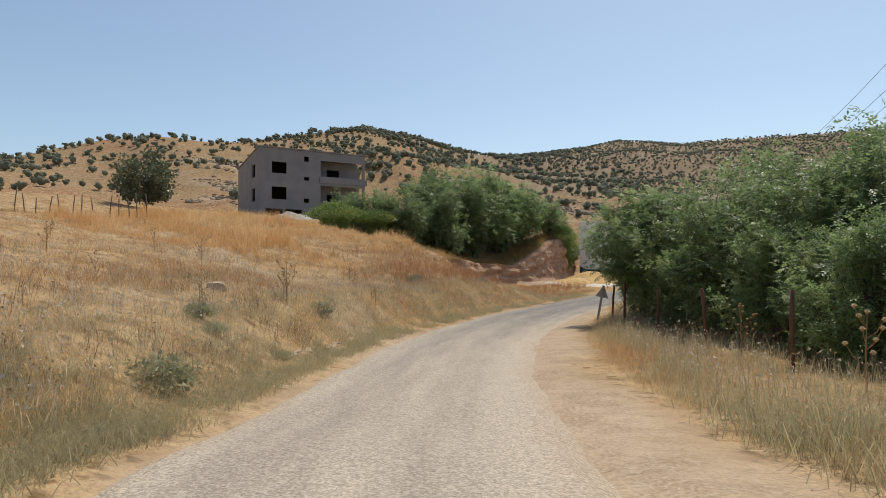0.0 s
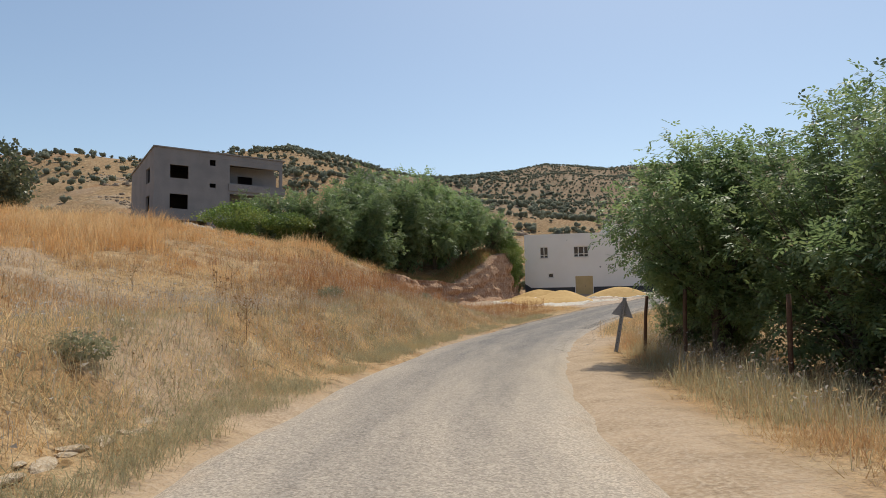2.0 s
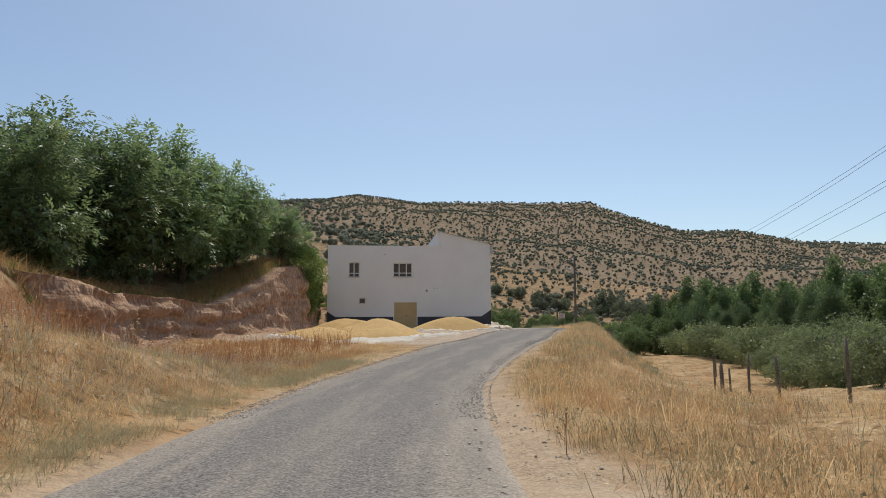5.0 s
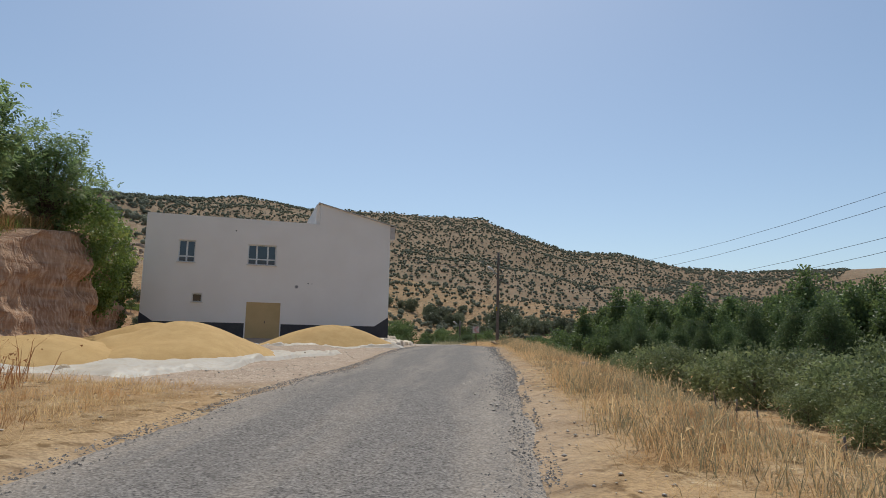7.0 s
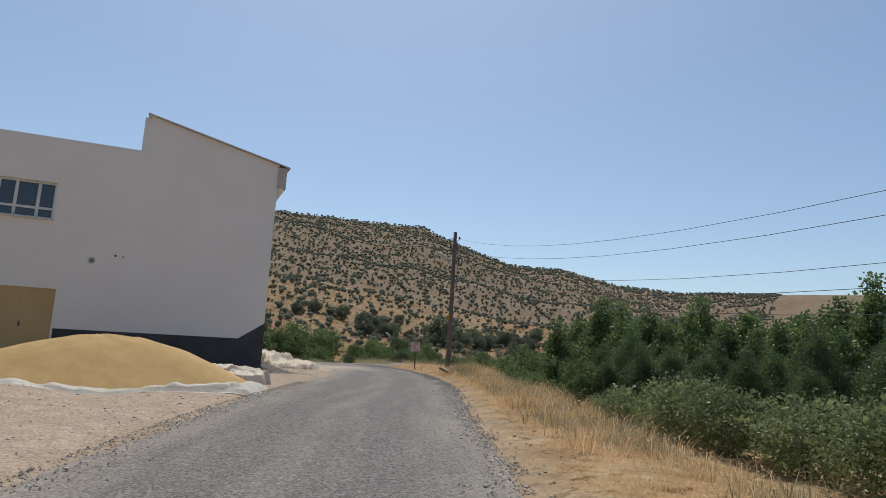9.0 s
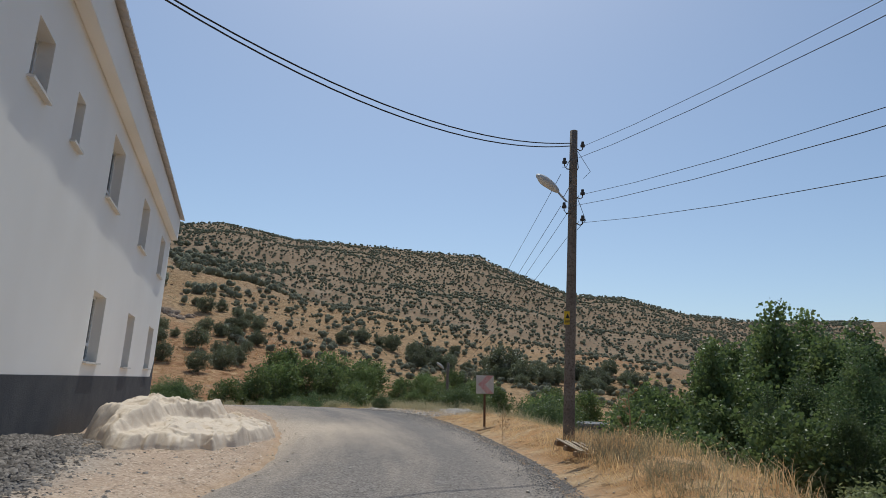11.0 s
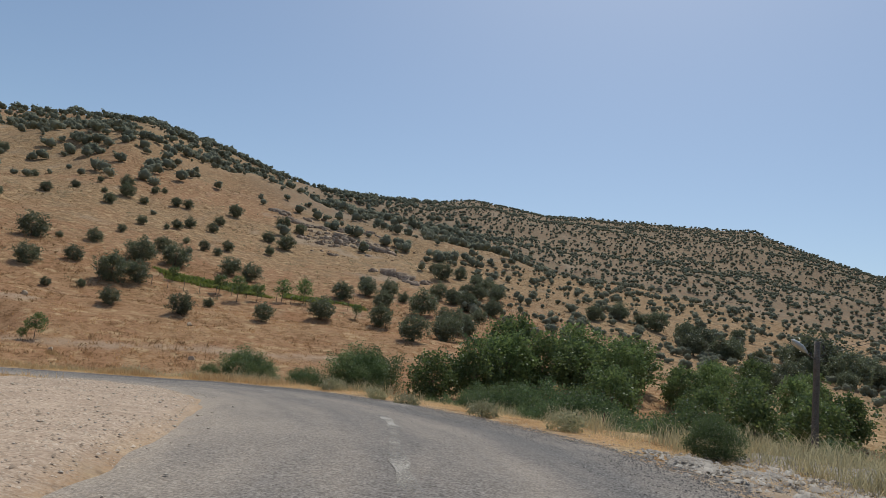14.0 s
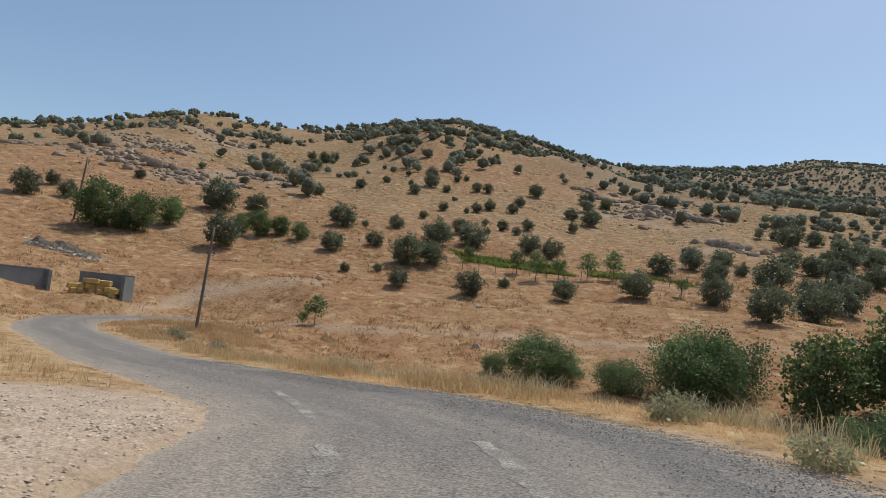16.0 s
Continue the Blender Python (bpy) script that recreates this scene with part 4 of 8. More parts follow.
# ---- the bare concrete block on the rise ----
def build_villa():
    v = empty("unfinished_house", pose(-24.3, 86.6, 9.6, 0, 0, 31))
    tagged(v, "unfinished three-storey grey concrete house with empty window openings", "house")
    L, D = 15.4, 11.3
    fr = lambda u, z, w: (u, w, z)
    sl = lambda u, z, w: (w, u, z)
    fh = [(1.75, 3.8, 6.05, 7.6), (1.75, 3.8, 2.5, 4.2), (6.25, 6.95, 7.95, 8.65), (6.25, 7.0, 5.3, 5.8), (6.25, 7.0, 2.2, 2.8), (0.9, 6.0, -0.4, 1.2), (8.65, 15.0, 6.05, 8.25), (8.65, 15.0, 2.5, 4.75)]
    part("front_wall", wall_bm(bmesh.new(), 0, L, -1.5, 9.45, 0.25, fh, fr), M_CONCRETE, v)
    # side wall, its top falling with the roof
    bm = wall_bm(bmesh.new(), 0.25, D, -1.5, 7.6, 0.25, [(1.9, 3.7, 5.6, 7.4), (1.9, 3.7, 2.3, 4.1)], sl)
    for w in (0, 0.25):
        q = [(w, 0.25, 7.6), (w, D, 7.6), (w, D, 7.95), (w, 0.25, 9.4)]
        bm.faces.new([bm.verts.new(p) for p in (q if w else q[::-1])])
    part("side_wall", bm, M_CONCRETE, v)
    part("far_side_wall", box(L - 0.25, 2.1, -1.5, L, D, 7.95), M_CONCRETE, v)
    part("rear_wall", box(0.25, D - 0.25, -1.5, L - 0.25, D, 7.95), M_CONCRETE, v)
    for z in (1.35, 4.95):
        part("floor_slab", box(0.25, 0.25, z, L - 0.26, D - 0.25, z + 0.25), M_CONCRETE, v)
    vs = [(-0.12, -0.15, 9.46), (L + 0.35, -0.15, 9.46), (L + 0.35, D + 0.2, 7.97), (-0.12, D + 0.2, 7.97)]
    vs += [(x, y, z + 0.14) for x, y, z in vs]
    link_mesh("roof", vs, [(3, 2, 1, 0), (4, 5, 6, 7), (0, 1, 5, 4), (1, 2, 6, 5), (2, 3, 7, 6), (3, 0, 4, 7)], M_CONCRETE, v)
    # balconies: parapets, back walls with openings, dividing wall
    bw = lambda u, z, w: (u, 2.1 + w, z)
    for z0 in (1.6, 5.2):
        part("balcony_back_wall", wall_bm(bmesh.new(), 8.3, L - 0.25, z0, z0 + 3.35, 0.2, [(10.35, 12.25, z0 + 0.25, z0 + 2.2)], bw), M_CONCRETE, v)
        part("balcony_edge", box(8.5, -0.12, z0 - 0.1, L + 0.3, -0.004, z0 + 0.75), M_CONCRETE, v)
    part("dividing_wall", box(8.3, 0.26, 1.6, 8.6, 2.09, 8.6), M_CONCRETE, v)
    part("inner_wall", box(0.26, 4.5, -1.4, L - 0.26, 4.7, 7.9), M_INSIDE, v)
    part("column", box(3.3, 0.02, -1.4, 3.6, 0.24, 1.3), M_CONCRETE, v)
    part("roof_lintel", box(5.0, -0.03, 8.9, L + 0.02, -0.003, 9.4), M_CONCRETE, v)
    return v


villa = build_villa()


# ---- poles, wires, signs ----
M_WIRE = mat("black_wire", (0.02, 0.02, 0.022), (0.03, 0.03, 0.03), 3, 0.5, 0.0)
M_LAMP = mat("grey_lamp_housing", (0.6, 0.6, 0.58), (0.5, 0.5, 0.48), 3, 0.4, 0.05)
M_YELLOW = mat("yellow_plate", (0.75, 0.5, 0.03), (0.65, 0.42, 0.03), 6, 0.5, 0.05)
M_SIGNWHITE = mat("faded_sign_white", (0.62, 0.58, 0.54), (0.55, 0.5, 0.46), 5, 0.5, 0.05)
M_SIGNRED = mat("faded_sign_red", (0.52, 0.22, 0.21), (0.58, 0.36, 0.34), 7, 0.5, 0.05, 30, (0.6, 0.42, 0.4))
M_GALV = mat("dull_galvanised_steel", (0.27, 0.275, 0.28), (0.34, 0.34, 0.345), 5, 0.55, 0.1, metal=0.3)


def ground_z(x, y):
    return float(height(np.array([x], float), np.array([y], float))[0])


def insulator(parent, x, y, z, side):
    hook = tube_ob("hook", [(x, y, z - 0.1), (x + 0.12 * side, y, z - 0.12), (x + 0.2 * side, y, z - 0.06), (x + 0.2 * side, y, z)], [0.014] * 4, M_DARKMETAL, parent, 6)
    link_mesh("insulator", *tube([(x + 0.2 * side, y, z), (x + 0.2 * side, y, z + 0.05), (x + 0.2 * side, y, z + 0.06), (x + 0.2 * side, y, z + 0.13)], [0.055, 0.06, 0.04, 0.035], 10), M_DARKMETAL, hook)


def utility_pole(x, y, top, lean=(0, 0), r0=0.16, r1=0.115, hooks=(), lamp=None, plate=True, label="", turn=0.0):
    z0 = ground_z(x, y)
    p = empty("utility_pole", pose(x, y, z0, 0, 0, turn))
    tagged(p, label or "weathered wooden utility pole standing in dry grass", "pole")
    h = top - z0
    pts = [(lean[0] * t, lean[1] * t, -0.6 + (h + 0.6) * t) for t in np.linspace(0, 1, 9)]
    tube_ob("shaft", pts, list(np.linspace(r0, r1, 9)), M_WOODPOLE, p, 14)
    for dz, side in hooks:
        insulator(p, lean[0] + 0.1 * side, lean[1], h - dz, side)
    if plate:
        b = part("warning_plate", box(-0.1, -r0 - 0.012, h * 0.36, 0.05, -r0 + 0.02, h * 0.36 + 0.3), M_YELLOW, p, "small yellow warning plate")
        b.rotation_euler = (0, 0, radians(-48))
        vs = [(-0.075, -r0 - 0.0165, h * 0.36 + 0.14), (0.025, -r0 - 0.0165, h * 0.36 + 0.14), (-0.025, -r0 - 0.0165, h * 0.36 + 0.25)]
        link_mesh("warning_mark", vs, [(0, 1, 2)], M_WIRE, b)
        for k in range(3):
            part("text_bar", box(-0.08, -r0 - 0.0165, h * 0.36 + 0.03 + 0.03 * k, 0.03, -r0 - 0.0125, h * 0.36 + 0.042 + 0.03 * k), M_WIRE, b)
    if lamp:
        lx, ly, lz, s = lamp
        tube_ob("lamp_arm", [(0, 0, lz - 0.35), (lx * 0.15, ly * 0.15, lz - 0.3), (lx * 0.5, ly * 0.5, lz - 0.05)], [0.025] * 3, M_GALV, p, 8)
        d = Vector((lx, ly, 0.75 * math.hypot(lx, ly))).normalized()
        a = Vector((lx * 0.42, ly * 0.42, lz - 0.1))
        bm = bmesh.new()
        bmesh.ops.create_uvsphere(bm, u_segments=14, v_segments=10, radius=0.5)
        for q in bm.verts:
            t = q.co.x + 0.5
            w = 0.16 + 0.16 * math.sin(min(t, 1) * 2.4)
            q.co = Vector((q.co.x * 0.75 * s, q.co.y * w * s * 1.1, q.co.z * (0.16 if q.co.z > 0 else 0.11) * 1.6 * s))
        rot = d.to_track_quat("X", "Z").to_matrix().to_4x4()
        bmesh.ops.transform(bm, matrix=Matrix.Translation(a + d * 0.36 * s) @ rot, verts=bm.verts)
        head = part("lamp_head", bm, M_LAMP, p, "pale grey street lamp head with clear bowl")
        bm = bmesh.new()
        bmesh.ops.create_uvsphere(bm, u_segments=12, v_segments=8, radius=0.5)
        bmesh.ops.transform(bm, matrix=Matrix.Translation(a + d * 0.47 * s - Vector((0, 0, 0.055 * s))) @ rot @ Matrix.Diagonal((0.42 * s, 0.24 * s, 0.13 * s, 1)), verts=bm.verts)
        part("bowl", bm, M_LAMPGLASS, head)
    return p


M_LAMPGLASS = mat("milky_lamp_bowl", (0.7, 0.66, 0.58), (0.62, 0.58, 0.5), 3, 0.2, 0.0)
P1 = utility_pole(45.0, 88.45, 8.74, (0.0, -0.12), 0.135, 0.092, hooks=((0.33, 1), (0.9, -1), (1.55, 1), (2.0, -1), (2.2, 1)), lamp=(-0.55, 0.33, 5.9, 0.95), label="weathered wooden utility pole with street lamp and cable insulators")
# loops of loose cable at the head
for k, (a, b, r) in enumerate((((-0.1, -0.1, 6.6), (-0.35, -0.1, 6.35), 0.008), ((0.12, -0.1, 6.9), (0.3, -0.15, 6.2), 0.006), ((-0.12, -0.1, 5.9), (-0.4, -0.1, 5.6), 0.01), ((0.1, -0.1, 7.1), (-0.12, -0.12, 6.0), 0.012), ((0.12, -0.12, 5.7), (0.14, -0.1, 4.9), 0.007))):
    m = ((a[0] + b[0]) * 0.9 + 0.1, (a[1] + b[1]) / 2 - 0.08, (a[2] + b[2]) / 2 - 0.15)
    tube_ob("loose_cable", [a, tuple((a[i] + m[i]) / 2 for i in range(3)), m, b], [r] * 4, M_WIRE, P1, 5)
utility_pole(66.0, 124.4, 4.9, hooks=((0.25, 1), (0.6, -1)), lamp=(-0.9, 0.25, 6.9, 1.1), plate=False, label="wooden utility pole with lamp arm rising from bushes")
utility_pole(17.7, 156.5, 6.1, (0.25, 0.2), 0.115, 0.085, hooks=((1.9, 1), (1.9, -1)), plate=False, label="slim leaning wooden pole beside the bend")
utility_pole(17.6, 32.0, 7.3, hooks=((0.2, 1), (0.7, -1)), plate=False, label="wooden utility pole among the roadside trees")
utility_pole(-23.2, 185.0, 16.6, (0.8, 0.0), 0.14, 0.1, hooks=((0.4, 1),), plate=False, label="far leaning wooden pole on the slope")


def wire(a, b, sag, r, n=22):
    a, b = Vector(a), Vector(b)
    pts = [a.lerp(b, t) - Vector((0, 0, 4 * sag * t * (1 - t))) for t in np.linspace(0, 1, n)]
    w = tube_ob("overhead_wire", pts, [r] * n, M_WIRE, None, 5)
    return tagged(w, "thin black overhead wire strung between poles", "wire", group="overhead wires")


for dx, z, z5 in ((0.3, 8.42, 7.2), (-0.3, 7.84, 6.8), (0.3, 7.2, 6.4), (-0.3, 6.75, 6.0), (0.3, 6.5, 5.6)):
    wire((45.0 + dx, 88.35, z), (17.6 + dx, 32.0, z5), 3.4, 0.005)
for dx, z, z3 in ((-0.3, 7.6, 4.7), (-0.3, 6.8, 4.2), (0.3, 7.2, 4.5), (0.3, 6.55, 4.1)):
    wire((45.0 + dx, 88.45, z), (66.0 + dx, 124.4, z3), 0.5, 0.006)
for dx, z in ((-0.35, 7.1), (0.35, 7.0), (0.0, 6.2)):
    wire((17.6 + dx, 32.0, z), (9.4 + dx, 5.0, z + 2.3), 0.7, 0.007)
    wire((17.4 + dx, 156.6, 4.6 + 0.2 * dx), (-22.6 + dx, 185.0, 15.9), 1.6, 0.008)
# the service cable to the house eave
for o in (0.0, 0.07):
    w = wire((44.94, 88.35, 8.42 - o), (33.62, 85.3, 7.36 - 0.3 * o), 0.78 + o, 0.013)
    tagged(w, "thick black service cable sagging to the house eave", "wire")


def chevron_sign():
    s = empty("chevron_sign", pose(48.06, 95.5, ground_z(48.06, 95.5), 2, -2, -25))
    tagged(s, "faded white and red chevron road sign on a rusty post", "road sign")
    part("post", box(-0.035, 0.02, -0.3, 0.035, 0.07, 1.72, 0.006), M_RUST, s)
    b = part("panel", box(-0.3, -0.012, 1.08, 0.3, 0.012, 1.68, 0.004), M_SIGNWHITE, s)
    pts = [(-0.24, 0), (0.06, 0.3), (0.3, 0.3), (0.0, 0), (0.3, -0.3), (0.06, -0.3)]
    vs = [(x, -0.016, 1.38 + z) for x, z in pts]
    link_mesh("chevron", vs, [(0, 3, 2, 1), (0, 5, 4, 3)], M_SIGNRED, b)
    for z in (1.2, 1.56):
        link_mesh("bolt", *tube([(0, -0.012, z), (0, -0.024, z)], [0.014, 0.012], 8), M_DARKMETAL, b)


chevron_sign()


def warning_sign():
    """A triangle seen from behind, on a leaning perforated post."""
    s = empty("warning_sign", pose(6.84, 28.06, ground_z(6.84, 28.06) + 0.05, -2, 11, -38))
    tagged(s, "leaning triangular road sign with its bare grey back showing", "road sign")
    f = bmesh.new()
    add_box(f, -0.05, -0.012, -0.3, -0.03, 0.012, 1.44)
    add_box(f, 0.03, -0.012, -0.3, 0.05, 0.012, 1.44)
    add_box(f, -0.03, 0.004, -0.3, 0.03, 0.012, 1.44)
    post = part("post", f, M_GALV, s)
    for k in range(12):
        link_mesh("hole", *tube([(0, 0.0035, 0.1 + 0.1 * k), (0, 0.0015, 0.1 + 0.1 * k)], [0.012, 0.012], 7), M_WIRE, post)
    t = math.sqrt(3) / 2
    tri = [(-0.3, 0.93), (0.3, 0.93), (0, 0.93 + 0.6 * t)]
    vs = [(x, 0.016, z) for x, z in tri] + [(x, 0.034, z) for x, z in tri]
    link_mesh("plate", vs, [(2, 1, 0), (3, 4, 5), (0, 1, 4, 3), (1, 2, 5, 4), (2, 0, 3, 5)], M_GALV, s)
    part("bracket", box(-0.09, -0.02, 1.0, 0.09, 0.015, 1.03), M_GALV, s)
    part("bracket", box(-0.07, -0.02, 1.2, 0.07, 0.015, 1.23), M_GALV, s)


warning_sign()


def fence_post(x, y, h, lean, material, label, name="fence_post", r=0.045):
    z = ground_z(x, y)
    p = tube_ob(name, [(0, 0, -0.3), (lean[0] * 0.25, lean[1] * 0.3, h * 0.35), (lean[0] * 0.55, lean[1] * 0.5, h * 0.7), (lean[0], lean[1], h)], [r, r * 0.95, r, r * 0.9], material, None, 7)
    p.matrix_world = pose(x, y, z)
    return tagged(p, label, "post", group="fence posts")


rng = random.Random(4)
POSTS = [(7.15, 26.9, 1.5, (0.12, 0)), (6.9, 24.2, 1.7, (0.05, 0)), (7.0, 20.8, 1.5, (0.1, 0.1)), (6.8, 16.5, 1.5, (-0.1, 0)), (6.6, 12.2, 1.5, (0.05, 0))]
for x, y, h, l in POSTS:
    fence_post(x, y, h, l, M_RUST, "rusty bent steel fence post in dry weeds")
for x, y in ((22.7, 47.5), (19.8, 42.9), (18.6, 40.2), (17.6, 38.0), (25.2, 49.6), (27.6, 52.4), (30.5, 55.6), (33.5, 58.6), (36.5, 61.5), (39.5, 64.4), (42.5, 67.4), (21.3, 45.2)):
    fence_post(x, y, 1.1 + 0.25 * rng.random(), (0.1 * rng.uniform(-1, 1), 0.1 * rng.uniform(-1, 1)), M_WOODPOLE, "short weathered wooden fence post on the verge", r=0.04)
for k in range(13):
    x, y = -26.5 + 0.55 * k + 0.2 * rng.random(), 40.2 + 0.35 * k + 0.5 * rng.random()
    fence_post(x, y, 1.3 + 0.5 * rng.random(), (0.25 * rng.uniform(-1, 1), 0.15 * rng.uniform(-1, 1)), M_WOODPOLE, "grey wooden vineyard stake in dry grass", "vineyard_stake", 0.035)
for k in range(16):
    x, y = 24 + 2.1 * k, 197 + 0.25 * k + 0.5 * rng.random()
    fence_post(x, y, 1.2 + 0.3 * rng.random(), (0.1 * rng.uniform(-1, 1), 0), M_WOODPOLE, "thin wooden field fence stake", "field_stake", 0.04)


def netting(line, label):
    """Sagging wire netting between posts."""
    vs, es = [], []
    for (x0, y0), (x1, y1) in zip(line, line[1:]):
        L = math.hypot(x1 - x0, y1 - y0)
        nx, nz = int(L / 0.16), 8
        base = len(vs)
        for i in range(nx + 1):
            t = i / nx
            x, y = x0 + (x1 - x0) * t, y0 + (y1 - y0) * t
            g = ground_z(x, y)
            top = 1.0 - 0.2 * math.sin(math.pi * t) + 0.06 * math.sin(9 * t + x)
            for j in range(nz + 1):
                vs.append(Vector((x + 0.12 * math.sin(5 * t + j), y + (0.08 if j % 2 else 0), g + 0.08 + top * j / nz)))
        for i in range(nx):
            for j in range(nz):
                a = base + i * (nz + 1) + j
                es += [(a, a + 1), (a, a + nz + 2) if j % 2 else (a + 1, a + nz + 1)]
    ov, of = [], []
    for a, b in es:
        p, q = vs[a], vs[b]
        s = Vector((0.0, 0.0018, 0.0014))
        n = len(ov)
        ov += [tuple(p - s), tuple(p + s), tuple(q + s), tuple(q - s)]
        of.append((n, n + 1, n + 2, n + 3))
    return tagged(link_mesh("wire_netting", ov, of, M_RUST), label, "fence")


netting([(6.6, 12.2), (6.8, 16.5), (7.0, 20.8), (6.9, 24.2), (7.15, 26.9)], "sagging rusty wire netting fence among dry weeds")
VERGE_FENCE = [(42.8, 140.5), (46.3, 137.6), (49.4, 133.8), (51.8, 129.6), (53.6, 125.2), (55.0, 120.6)]
for x, y in VERGE_FENCE:
    fence_post(x, y, 1.15 + 0.1 * rng.random(), (0.04, 0.03), M_RUST, "thin rusty steel fence post on the outer verge", r=0.025)
netting(VERGE_FENCE, "fine wire netting fence along the outer verge")


# ---- grain heaps on sheeting, the crumpled sheet, planks, stones ----
def heap(x, y, rx, ry, h, turn, seed, label, rough=0.0):
    n, m = 40, 16
    vs = [(0, 0, h)]
    for j in range(1, m + 1):
        t = j / m
        for i in range(n):
            g = 2 * math.pi * i / n
            k = 1 + 0.06 * math.sin(3 * g + seed) + 0.04 * math.sin(7 * g + 2 * seed)
            z = h * (1 - t * t) ** 1.25 * (1 + 0.02 * math.sin(9 * g + 5 * t + seed))
            vs.append((rx * t * k * math.cos(g), ry * t * k * math.sin(g), z - 0.05 * (t > 0.99)))
    fs = [(0, 1 + i, 1 + (i + 1) % n) for i in range(n)]
    for j in range(m - 1):
        for i in range(n):
            a, b = 1 + j * n + i, 1 + j * n + (i + 1) % n
            fs.append((a, a + n, b + n, b))
    ca, sa = math.cos(radians(turn)), math.sin(radians(turn))
    gx, gy = np.array([x + p[0] * ca - p[1] * sa for p in vs]), np.array([y + p[0] * sa + p[1] * ca for p in vs])
    lump = rough * h * fbm(gx, gy, 0.9, seed, 4)
    vs = [(p[0], p[1], p[2] * (1 + u / h) + g) for p, g, u in zip(vs, height(gx, gy) - ground_z(x, y), lump)]
    ob = link_mesh("grain_heap", vs, fs, M_GRAIN, None, smooth=True)
    ob.matrix_world = pose(x, y, ground_z(x, y) + 0.06, 0, 0, turn)
    return tagged(ob, label, "grain heap", group="grain heaps")


heap(13.6, 67.0, 2.8, 1.9, 0.6, 40, 1, "low heap of golden threshed grain on pale sheeting")
heap(17.5, 68.9, 4.0, 2.7, 0.82, 46, 2, "long heap of golden threshed grain on pale sheeting")
heap(19.0, 81.0, 3.7, 2.4, 0.95, -15, 4, "rounded heap of golden grain near the metal door")
heap(26.75, 79.3, 3.7, 2.4, 1.02, -15, 3, "broad heap of golden grain before the house wall")


def crumple(x, y, cell, tilt, seed, sharp=3.0):
    """Flat facets at random tilts that meet in sharp folds."""
    rg = np.random.default_rng(seed)
    ex, ey = np.ptp(x), np.ptp(y)
    n = max(int(ex * ey / cell**2), 6)
    cx, cy = x.min() + ex * rg.uniform(0, 1, n), y.min() + ey * rg.uniform(0, 1, n)
    gx, gy, off = rg.normal(0, tilt, n), rg.normal(0, tilt, n), rg.normal(0, tilt * cell * 0.3, n)
    near, up, den = np.full(x.shape, 1e9), np.zeros_like(x), np.zeros_like(x)
    for k in range(n):
        near = np.minimum(near, ((x - cx[k]) ** 2 + (y - cy[k]) ** 2) / cell**2)
    for k in range(n):
        d = ((x - cx[k]) ** 2 + (y - cy[k]) ** 2) / cell**2
        w = np.exp(-np.minimum((d - near) * sharp * 4, 60))
        up += w * (gx[k] * (x - cx[k]) + gy[k] * (y - cy[k]) + off[k])
        den += w
    return up / den


def sheeting(name, poly_c, rx, ry, turn, seed, label, edge=0.12, n=90):
    """A creased sheet, flat in the middle with a rumpled rim."""
    us = np.linspace(-1, 1, n)
    U, V = np.meshgrid(us, us)
    R = np.maximum(np.abs(U), np.abs(V))
    ang = np.arctan2(V, U)
    rad = np.hypot(U, V) + 1e-6
    S = (R / rad) ** 0.35 * (1 + 0.06 * fbm(np.cos(ang) * 2 + 5, np.sin(ang) * 2 + seed, 0.7, seed))
    X, Y = U * S * rx, V * S * ry
    fold = np.abs(fbm(X + 31, Y + 17, 1.1, seed + 1, 3)) + 0.5 * np.abs(fbm(X * 1.7, Y * 0.6, 0.5, seed + 2, 2))
    rim = smooth01((R - 0.78) / 0.15)
    Z = 0.03 + edge * rim * (fold * 0.7 + 4.0 * np.abs(crumple(X, Y, 0.42, 0.3, seed + 5))) * smooth01((1 - R) / 0.06) + 0.02 * fold - 0.05 * (R > 0.985)
    a = radians(turn)
    WX = poly_c[0] + X * math.cos(a) - Y * math.sin(a)
    WY = poly_c[1] + X * math.sin(a) + Y * math.cos(a)
    me = grid_mesh(name, WX, WY, height(WX, WY) + Z)
    me.materials.append(M_TARP)
    return tagged(new(name, me), label, "sheet")


sheeting("ground_sheet", (16.9, 68.2), 6.6, 3.7, 44, 41, "white plastic sheeting with rumpled edge under grain", 0.09, 150)
sheeting("ground_sheet", (23.6, 79.9), 7.3, 2.7, -15, 47, "white plastic sheeting with rumpled edge before the house", 0.1, 150)


